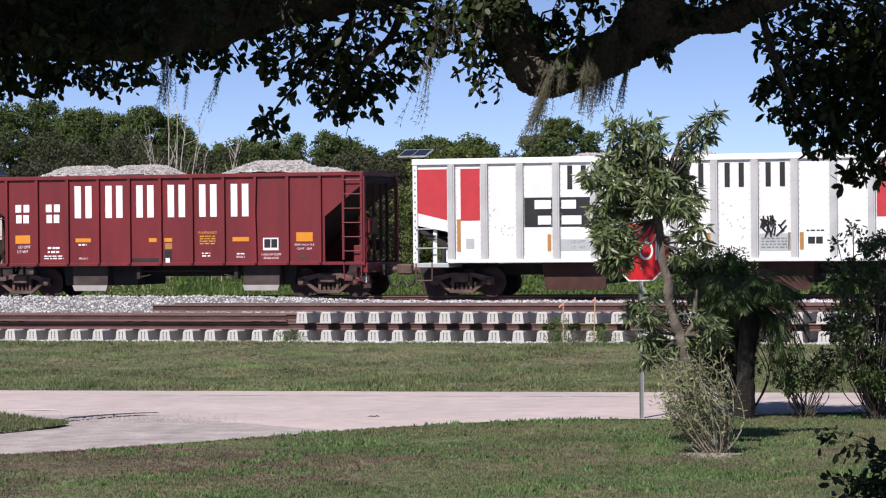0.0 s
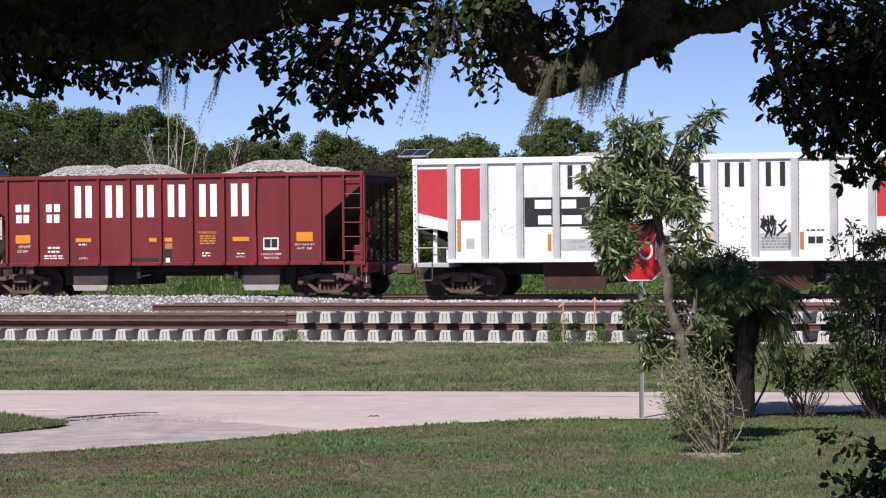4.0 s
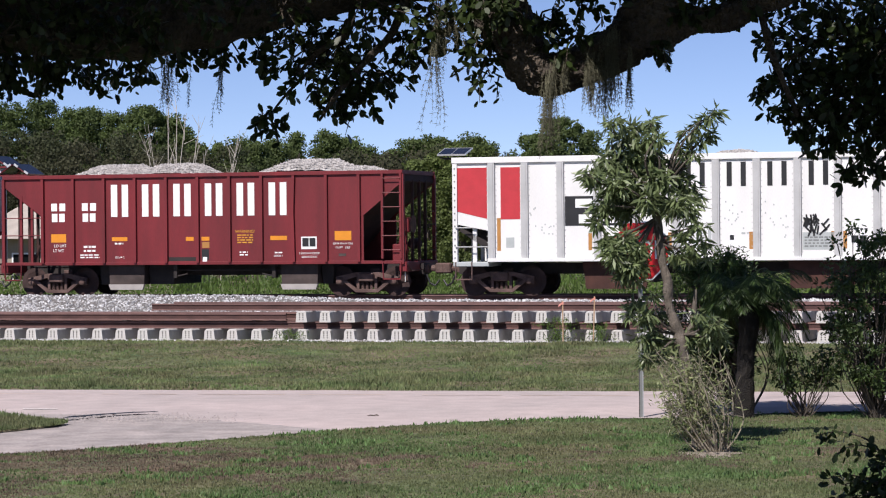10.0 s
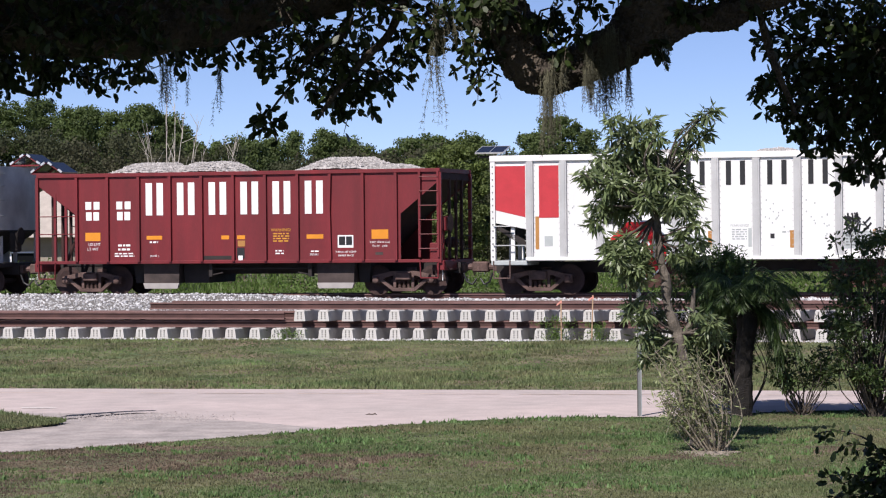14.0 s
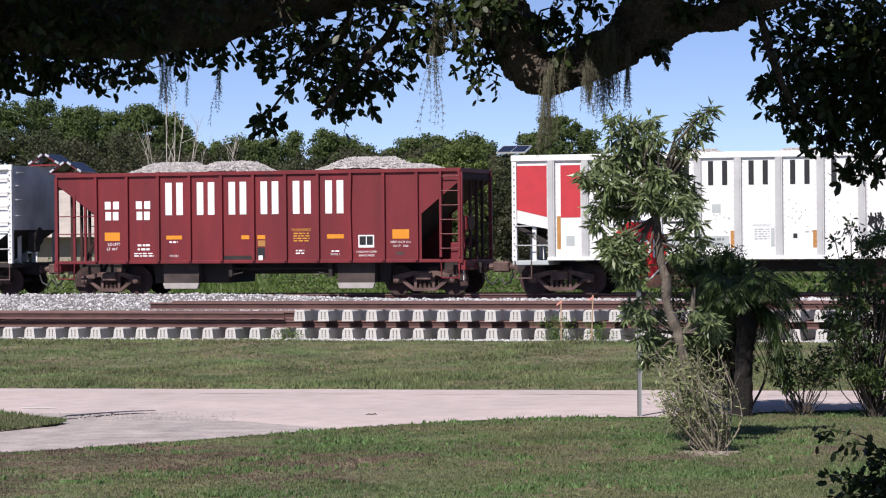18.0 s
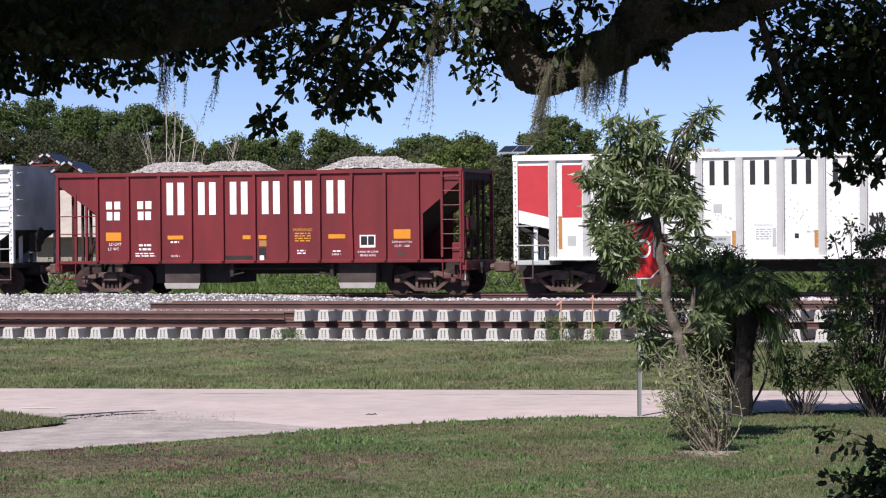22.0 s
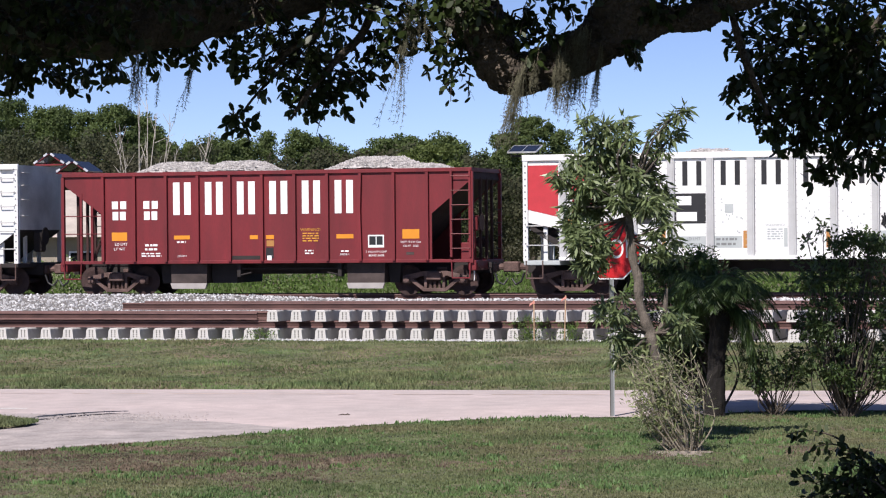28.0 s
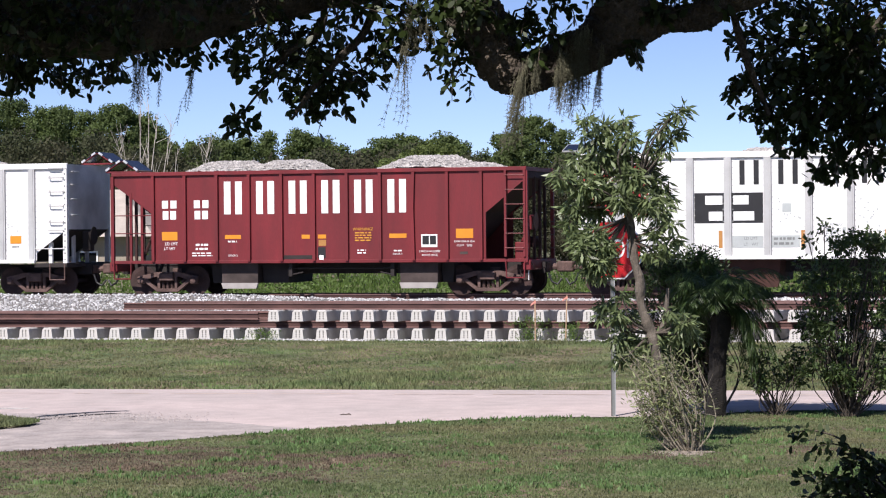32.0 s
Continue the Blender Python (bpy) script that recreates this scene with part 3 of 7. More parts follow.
def sideframe_mesh():
    """Cast side frame: top compression member, slanted tension members, journal boxes, spring group window."""
    bm = bmesh.new()
    top = [(-1.0, 0.40), (-1.0, 0.56), (-0.72, 0.62), (-0.36, 0.70), (0.36, 0.70), (0.72, 0.62), (1.0, 0.56), (1.0, 0.40), (0.74, 0.44), (0.40, 0.56), (-0.40, 0.56), (-0.74, 0.44)]
    prism(bm, top, -0.07, 0.07)
    prism(bm, [(-0.80, 0.44), (-0.66, 0.46), (-0.26, 0.14), (-0.36, 0.10)], -0.08, 0.06)
    prism(bm, [(0.80, 0.44), (0.66, 0.46), (0.26, 0.14), (0.36, 0.10)], -0.08, 0.06)
    box(bm, -0.36, 0.36, -0.09, 0.07, 0.08, 0.19, 0.015)
    box(bm, -0.33, -0.24, -0.075, 0.055, 0.19, 0.57, 0.01)
    box(bm, 0.24, 0.33, -0.075, 0.055, 0.19, 0.57, 0.01)
    for x in (-0.875, 0.875):
        box(bm, x - 0.125, x + 0.125, -0.10, 0.08, 0.33, 0.55, 0.03)
        m = Matrix.Translation((x, -0.10, 0.44)) @ Matrix.Rotation(radians(90), 4, "X")
        lathe(bm, [(0.095, -0.01), (0.095, 0.05), (0.06, 0.065), (0.02, 0.07)], m, 14)
    me = bpy.data.meshes.new("side_frame")
    bmesh.ops.recalc_face_normals(bm, faces=bm.faces)
    bm.to_mesh(me)
    bm.free()
    me.materials.append(M["truck"])
    return me


def spring_mesh():
    bm = bmesh.new()
    for i in range(7):
        lathe(bm, [(0.045, 0), (0.058, 0.012), (0.045, 0.024)], Matrix.Translation((0, 0, i * 0.031)), 10)
    me = bpy.data.meshes.new("spring")
    bm.to_mesh(me)
    bm.free()
    me.materials.append(M["truck"])
    return me


WHEELSET, SIDEFRAME, SPRING = wheelset_mesh(), sideframe_mesh(), spring_mesh()
ROLLING = []          # wheelsets that turn


def bogie(car, x):
    bm = bmesh.new()
    box(bm, -0.24, 0.24, -1.22, 1.22, 0.42, 0.68, 0.03)
    box(bm, -0.16, 0.16, -0.3, 0.3, 0.68, 0.80, 0.02)
    for s in (-1, 1):
        box(bm, s * 0.42 - 0.04, s * 0.42 + 0.04, -0.9, 0.9, 0.34, 0.44)
    t = part("bogie", bm, M["truck"], car, "dusty brown cast-steel wheel truck")
    t.matrix_basis = Matrix.Translation((x, 0, 0))
    for s in (-1, 1):
        f = shared("side_frame", SIDEFRAME, t, Matrix.Translation((0, s * 1.03, 0)) @ Rz(0 if s < 0 else 180))
        for k in (-0.14, 0.0, 0.14):
            shared("spring", SPRING, t, Matrix.Translation((k, s * 1.05, 0.19)))
    for k in (-0.875, 0.875):
        w = shared("wheelset", WHEELSET, t, Matrix.Translation((k, 0, 0.425)))
        ROLLING.append((w, k))


def underframe(car, half, hoppers, sill_z, bay="hopper", chute="chute"):
    bm = bmesh.new()
    box(bm, -half - 0.25, half + 0.25, -0.28, 0.28, 0.62, 0.95)
    part("centre_sill", bm, M["sootshade"], car)
    for x0, x1, d0, d1 in hoppers:
        bm = bmesh.new()
        prism(bm, [(x0, sill_z), (x1, sill_z), (d1, 0.36), (d0, 0.36)], -1.35, 1.35)
        h = part("hopper_bay", bm, M[bay], car, "dusty brown discharge hopper, darkened for shade")
        bm = bmesh.new()
        prism(bm, [(d0 - 0.02, 0.36), (d1 + 0.02, 0.36), (d1 - 0.04, 0.19), (d0 + 0.04, 0.19)], -1.40, -1.30)
        part("door_plate", bm, M[chute], h, "scoured discharge door")
    for s in (-1, 1):
        bm = bmesh.new()
        box(bm, s * (half + 0.25) - 0.1, s * (half + 0.25) + 0.1, -0.2, 0.2, 0.66, 0.92, 0.02)
        rod(bm, (s * (half + 0.3), 0, 0.80), (s * (half + 0.62), 0, 0.80), 0.10, n=8)
        box(bm, s * (half + 0.70) - 0.14, s * (half + 0.70) + 0.14, -0.17, 0.15, 0.64, 0.96, 0.04)
        c = part("coupler", bm, M["truck"], car, "rusty knuckle coupler")
        bm = bmesh.new()
        pts = [(s * (half + 0.35), -0.35, 0.62), (s * (half + 0.45), -0.36, 0.36), (s * (half + 0.62), -0.34, 0.27), (s * (half + 0.75), -0.3, 0.45)]
        path_rod(bm, pts, [0.03] * 4, 6)
        part("air_hose", bm, M["black"], c, "black rubber brake hose")


def load(car, half, top, mounds, seed):
    """Gravel heaped in the car."""
    nx, ny = 150, 24
    verts, faces = [], []
    for j in range(ny + 1):
        y = -1.52 + 3.04 * j / ny
        for i in range(nx + 1):
            x = -half + 2 * half * i / nx
            z = top - 0.22
            for c, hl, hh in mounds:
                d = abs(x - c) / hl
                z = max(z, top - 0.22 + (hh + 0.22) * max(0, min(1, 1.5 * (1 - d))) ** 0.8 * max(0, 1 - (y / 1.75) ** 2) ** 0.5)
            z += 0.03 * noise.noise((x * 3, y * 3, seed)) + 0.03 * noise.noise((x * 13, y * 13, seed + 2))
            verts.append((x, y, z))
    w = nx + 1
    faces = [(j * w + i, j * w + i + 1, (j + 1) * w + i + 1, (j + 1) * w + i) for j in range(ny) for i in range(nx)]
    rnd = random.Random(seed)
    for _ in range(15000):
        i, j = rnd.randrange(nx), rnd.randrange(ny // 2 + 3)
        b = Vector(verts[j * w + i])
        if b.z < top - 0.1:
            continue
        k, r = len(verts), rnd.uniform(0.018, 0.038)
        off = Vector((rnd.uniform(-0.05, 0.05), rnd.uniform(-0.07, 0.07), rnd.uniform(0.0, 0.02)))
        for c in ((1, 0, 0), (-1, 0, 0), (0, 1, 0), (0, -1, 0), (0, 0, 1)):
            verts.append(b + off + Vector(c) * r * rnd.uniform(0.6, 1.4))
        faces += [(k, k + 2, k + 4), (k + 2, k + 1, k + 4), (k + 1, k + 3, k + 4), (k + 3, k, k + 4)]
    ob = mesh_object("gravel_load", verts, faces, M["gravel"])
    ob.parent = car
    tagged(ob, "heaped light grey gravel load")


def solar_gable(car, x, z, frame_mat, far=0.0):
    """Inverted-V stand with two solar panels, ridge across the car."""
    bm = bmesh.new()
    for s in (-1, 1):
        for y in (-1.45, -0.35):
            rod(bm, (x + s * 0.54, y, z + 0.02), (x + s * 0.02, y, z + 0.36), 0.022, n=4)
    for dx_ in (-0.5, 0.5):
        rod(bm, (x + dx_, -1.45, z + 0.05), (x + dx_, -0.35, z + 0.05), 0.022, n=4)
    box(bm, x - 0.5, x + 0.5, -1.46, -1.42, z, z + 0.05)
    bmesh.ops.translate(bm, vec=(0, far, 0), verts=bm.verts)
    st = part("panel_stand", bm, frame_mat, car, "gable-shaped stand of two solar panels")
    for s in (-1, 1):
        m = Matrix.Translation((x + s * 0.29, far - 0.9, z + 0.215)) @ Matrix.Rotation(radians(33 * s), 4, "Y")
        bm = bmesh.new()
        box(bm, -0.29, 0.29, -0.56, 0.56, 0.0, 0.03, m=m)
        p = part("solar_panel", bm, M["solar"], st, "dark blue solar panel")
        for a in (-0.28, 0.13):
            bm = bmesh.new()
            box(bm, a, a + 0.15, -0.592, -0.562, -0.02, 0.045, m=m)
            part("panel_clamp", bm, M["alu"], st)


def solar_tilted(car, x, z):
    m = Matrix.Translation((x, -1.2, z + 0.17)) @ Matrix.Rotation(radians(15), 4, "X")
    bm = bmesh.new()
    box(bm, x - 0.3, x + 0.3, -1.5, -0.9, z - 0.05, z, 0.0)
    for a in (-0.33, 0.33):
        rod(bm, (x + a, -0.85, z - 0.05), (x + a, -0.85, z + 0.25), 0.02, n=4)
        rod(bm, (x + a, -1.55, z - 0.05), (x + a, -1.55, z + 0.02), 0.02, n=4)
    st = part("panel_stand", bm, M["sootshade"], car)
    bm = bmesh.new()
    box(bm, -0.42, 0.42, -0.40, 0.40, 0.0, 0.03, m=m)
    part("solar_panel", bm, M["solar"], st, "dark blue tilted solar panel")
    bm = bmesh.new()
    for a in ((-0.44, -0.42, -0.42, 0.42), (0.42, 0.44, -0.42, 0.42), (-0.42, 0.42, -0.42, -0.40), (-0.42, 0.42, 0.40, 0.42), (-0.008, 0.008, -0.40, 0.40)):
        box(bm, *a, -0.01, 0.036, m=m)
    part("panel_edge", bm, M["alu"], st)


def ladder(car, x0, x1, z0, z1, n, mat, y=-1.68, name="ladder"):
    bm = bmesh.new()
    for x in (x0, x1):
        box(bm, x - 0.035, x + 0.035, y - 0.02, y + 0.05, z0, z1)
    st = part(name, bm, mat, car)
    for i in range(n):
        z = z0 + (z1 - z0) * (i + 0.6) / n
        bm = bmesh.new()
        rod(bm, (x0, y - 0.03, z), (x1, y - 0.03, z), 0.016, n=6)
        part("rung", bm, mat, st)


def side_with_cuts(half, z0, z1, cut_l, cut_r, y, t=0.03):
    """Side sheet with both lower corners cut away; cut = (outer z, inner x, inner z)."""
    bm = bmesh.new()
    prism(bm, [(-cut_l[1], z0), (cut_r[1], z0), (cut_r[1], cut_r[2]), (half, cut_r[0]), (half, z1), (-half, z1), (-half, cut_l[0]), (-cut_l[1], cut_l[2])], y, y + t)
    return bm


def red_hopper(u):
    car = thing("hopper_car", "oxide-red open hopper car heaped with gravel", "freight car", TRACK @ Matrix.Translation((u, MID_V, RAIL_TOP)), "ballast train")
    P, half, z0, z1 = M["redcar"], 6.60, 1.03, 3.72
    part("side_sheet", side_with_cuts(half, z0, z1, (3.43, 5.30, 2.50), (3.43, 5.36, 2.43), -1.60), P, car)
    part("side_sheet", side_with_cuts(half, z0, z1, (3.43, 5.30, 2.50), (3.43, 5.36, 2.43), 1.57), P, car)
    for k in range(11):
        x = -5.245 + 1.047 * k
        bm = bmesh.new()
        dent = 0.035 if k == 8 else 0
        prism(bm, [(x - 0.045, z0), (x + 0.045, z0), (x + 0.045 - dent, 2.6), (x + 0.045, z1 - 0.06), (x - 0.045, z1 - 0.06), (x - 0.045 - dent, 2.6)], -1.685, -1.602)
        part("side_rib", bm, P, car)
    bm = bmesh.new()
    for y in (-1.665, 1.56):
        box(bm, -half - 0.02, half + 0.02, y, y + 0.105, z1 - 0.06, z1 + 0.06, 0.012)
    for x in (-half, half - 0.1):
        box(bm, x, x + 0.1, -1.56, 1.56, z1 - 0.06, z1 + 0.06)
    part("top_chord", bm, P, car)
    bm = bmesh.new()
    for y in (-1.63, 1.57):
        box(bm, -half, half, y, y + 0.06, z0 - 0.07, z0 + 0.03, 0.01)
    part("side_sill", bm, P, car)
    # slope sheets at both ends
    for s in (-1, 1):
        bm = bmesh.new()
        prism(bm, [(s * half, 3.45), (s * (half - 0.05), 3.68), (s * 4.2, 1.5), (s * 4.2, 1.25), (s * 5.3, 2.45)], -1.56, 1.56)
        part("slope_sheet", bm, M["shadered"], car, "end slope sheet, dark with painted shade")
        bm = bmesh.new()
        box(bm, s * half - 0.05, s * half + 0.05, -1.66, -1.54, 0.95, z1 - 0.06)
        part("corner_post", bm, P, car)
        bm = bmesh.new()
        box(bm, s * half - 0.05, s * half + 0.05, 1.54, 1.66, 0.95, z1 - 0.06)
        part("corner_post", bm, P, car)
        for y in (-0.55, 0.15, 0.75):
            bm = bmesh.new()
            box(bm, s * (half - 0.03) - 0.04, s * (half - 0.03) + 0.04, y - 0.04, y + 0.04, 0.95, 3.5)
            part("end_post", bm, M["shadered"], car)
        bm = bmesh.new()
        box(bm, s * half - 0.12, s * half + 0.12, -1.6, 1.6, 0.72, 1.02, 0.02)
        part("end_sill", bm, P, car)
        for z in (1.35, 1.75, 2.15, 2.55):
            bm = bmesh.new()
            rod(bm, (s * (half + 0.06), 0.9, z), (s * (half + 0.06), 1.55, z), 0.014, n=5)
            part("end_grab_iron", bm, M["shadered"], car)
    # open bay bracing at the left end
    for x, za, zb in ((-6.0, 1.0, 3.15), (-5.63, 1.0, 2.75)):
        bm = bmesh.new()
        box(bm, x - 0.04, x + 0.04, -1.62, -1.55, za, zb)
        part("bay_post", bm, P, car)
    for z in (1.9, 2.45):
        bm = bmesh.new()
        rod(bm, (-6.55, -1.64, z), (-5.3, -1.64, z), 0.016, n=5)
        part("bay_rail", bm, P, car)
    bm = bmesh.new()
    rod(bm, (-5.95, -0.9, 1.0), (-5.33, -0.9, 2.35), 0.05, n=6)
    part("slope_brace", bm, M["shadered"], car)
    # pipes, reservoir and slack adjuster at the brake end
    for y, z in ((-1.30, 3.0), (-1.05, 2.75), (-0.2, 2.9), (0.35, 3.1)):
        bm = bmesh.new()
        path_rod(bm, [(6.48, y, 0.98), (6.50, y, 1.7), (6.46, y + 0.03, z)], [0.026] * 3, 6)
        part("brake_pipe", bm, P if y < -1 else M["shadered"], car)
    bm = bmesh.new()
    lathe(bm, [(0.02, -0.34), (0.15, -0.30), (0.17, -0.2), (0.17, 0.2), (0.15, 0.30), (0.02, 0.34)], Matrix.Translation((6.30, 0.55, 1.55)) @ Matrix.Rotation(radians(90), 4, "X"), 14)
    part("air_reservoir", bm, M["shadered"], car, "dark red air tank with painted shade")
    bm = bmesh.new()
    box(bm, 6.15, 6.45, -1.25, -0.98, 1.02, 1.55, 0.03)
    rod(bm, (6.3, -1.1, 1.5), (6.52, -1.1, 1.95), 0.03)
    part("valve_housing", bm, P, car)
    # pull rod; its white colour stands for sunlight on it
    bm = bmesh.new()
    rod(bm, (6.62, -1.45, 0.42), (6.62, -1.45, 0.80), 0.016)
    part("uncoupling_handle", bm, M["white"], car, "pull rod, painted white for the sun on it")
    for s in (-1, 1):
        bm = bmesh.new()
        path_rod(bm, [(s * 6.72, -1.5, 0.95), (s * 6.78, -1.3, 0.74), (s * 6.82, -0.3, 0.78)], [0.016] * 3, 5)
        part("uncoupling_rod", bm, M["truck"], car)
    ladder(car, 5.98, 6.56, 1.12, 3.70, 6, P)
    for x0, x1 in ((5.98, 6.56), (-6.56, -5.98)):
        bm = bmesh.new()
        path_rod(bm, [(x0, -1.66, 1.0), (x0 + 0.02, -1.66, 0.50), (x1 - 0.02, -1.66, 0.50), (x1, -1.66, 1.0)], [0.022] * 4, 5)
        part("step_stirrup", bm, P, car)
    # brake gear on the end platform
    bm = bmesh.new()
    lathe(bm, [(0.13, -0.35), (0.15, -0.3), (0.15, 0.3), (0.13, 0.35)], Matrix.Translation((6.15, -0.35, 1.35)) @ Matrix.Rotation(radians(90), 4, "X"), 14)
    part("brake_cylinder", bm, P, car)
    bm = bmesh.new()
    box(bm, 6.45, 6.62, -1.05, -0.78, 1.9, 2.35, 0.03)
    rod(bm, (6.5, -0.9, 1.0), (6.5, -0.9, 1.9), 0.03)
    part("hand_brake", bm, P, car)
    bm = bmesh.new()
    lathe(bm, [(0.26, -0.012), (0.28, 0.0), (0.26, 0.012), (0.23, 0.0)], Matrix.Translation((6.72, -0.9, 2.15)) @ Matrix.Rotation(radians(90), 4, "Y"), 18)
    part("brake_wheel", bm, M["truck"], car)
    underframe(car, 6.6, [(-3.12, -1.92, -3.10, -1.94), (2.60, 3.80, 2.62, 3.78)], 1.0)
    for x0, x1 in ((-1.90, -0.98), (3.82, 4.25), (-3.55, -3.14)):
        bm = bmesh.new()
        prism(bm, [(x0, 1.0), (x1, 1.0), (x1 - 0.06, 0.36), (x0 + 0.06, 0.36)], -1.1, 1.1)
        part("hopper_frame", bm, M["sootshade"], car)
    for x in (-0.85, 2.40):
        bm = bmesh.new()
        box(bm, x - 0.06, x + 0.06, -1.45, -1.2, 0.55, 0.98, 0.01)
        rod(bm, (x, -1.4, 0.60), (x + (0.4 if x < 0 else -0.4), -1.4, 0.68), 0.025)
        part("door_arm", bm, M["sootshade"], car)
    bm = bmesh.new()
    rod(bm, (-1.0, -1.3, 0.80), (2.6, -1.3, 0.80), 0.03)
    part("door_shaft", bm, M["sootshade"], car)
    bogie(car, -5.02)
    bogie(car, 5.28)
    load(car, 6.45, 3.72, [(-3.15, 1.75, 0.37), (-1.15, 1.65, 0.37), (3.30, 2.0, 0.43), (4.5, 1.7, 0.2)], 4)
    solar_gable(car, -6.35, z1 + 0.06, M["redcar"])
    # painted blocks and markings
    for k in range(6):
        block(-2.63 + 1.047 * k, 2.96, 0.58, 1.0, 0.215, M["white"], car)
    for x in (-4.72, -3.67):
        for a, b, c, d in ((-0.24, -0.04, 2.66, 2.90), (0.04, 0.24, 2.66, 2.90), (-0.22, -0.03, 2.32, 2.58), (0.03, 0.22, 2.32, 2.58)):
            plate("number_bar", x + a, x + b, c, d, M["white"], car)
    for x0, x1, za, zb in ((-4.97, -4.46, 1.68, 1.94), (-2.90, -2.38, 1.71, 1.83), (-0.42, -0.16, 1.70, 1.82), (0.10, 0.36, 1.70, 1.82), (2.36, 2.90, 1.70, 1.83), (4.44, 4.97, 1.68, 1.96)):
        plate("reflector", x0, x1, za, zb, M["orange"], car, label="orange reflective marker")
    text("LD LMT", 0.125, M["white"], car, -4.66, 1.57)
    text("LT WT", 0.125, M["white"], car, -4.72, 1.42)
    bars(-3.86, -3.42, 1.35, 1.60, 2, M["white"], car, 1)
    bars(-3.98, -3.32, 1.17, 1.32, 2, M["white"], car, 2)
    bars(-2.80, -2.52, 1.58, 1.68, 1, M["white"], car, 3)
    text("DOOR 2", 0.08, M["white"], car, -2.64, 1.20)
    text("WARNING!", 0.125, M["yellowtext"], car, 1.53, 1.97)
    bars(1.28, 1.80, 1.60, 1.90, 4, M["yellowtext"], car, 5)
    bars(1.35, 1.62, 1.22, 1.38, 2, M["white"], car, 6)
    text("DOOR 1", 0.08, M["white"], car, 2.62, 1.22)
    bars(2.50, 2.76, 1.28, 1.36, 1, M["white"], car, 7)
    plate("notice_plate", 3.36, 3.86, 1.42, 1.80, M["white"], car, label="white framed black notice plate")
    plate("notice_field", 3.40, 3.60, 1.50, 1.76, M["black"], car, y=-1.611)
    plate("notice_field", 3.63, 3.82, 1.50, 1.76, M["black"], car, y=-1.611)
    text("2 INCH HF COMP", 0.085, M["white"], car, 3.62, 1.29)
    text("BRAKE SHOE", 0.085, M["white"], car, 3.62, 1.18)
    text("EXW 10-6 H 12-6", 0.085, M["white"], car, 4.70, 1.58)
    text("CU FT   2300", 0.085, M["white"], car, 4.70, 1.46)
    plate("rust_plate", 4.56, 4.80, 1.20, 1.28, M["hopper"], car)
    plate("placard", 0.12, 0.36, 1.48, 1.66, M["ochre"], car)
    plate("black_placard", 0.10, 0.34, 1.12, 1.44, M["black"], car)
    plate("white_ticket", 0.14, 0.28, 1.06, 1.20, M["white"], car, y=-1.611)
    plate("grime_patch", -1.0, -0.06, 1.08, 1.20, M["sootshade"], car, y=-1.601, t=0.002)
    return car


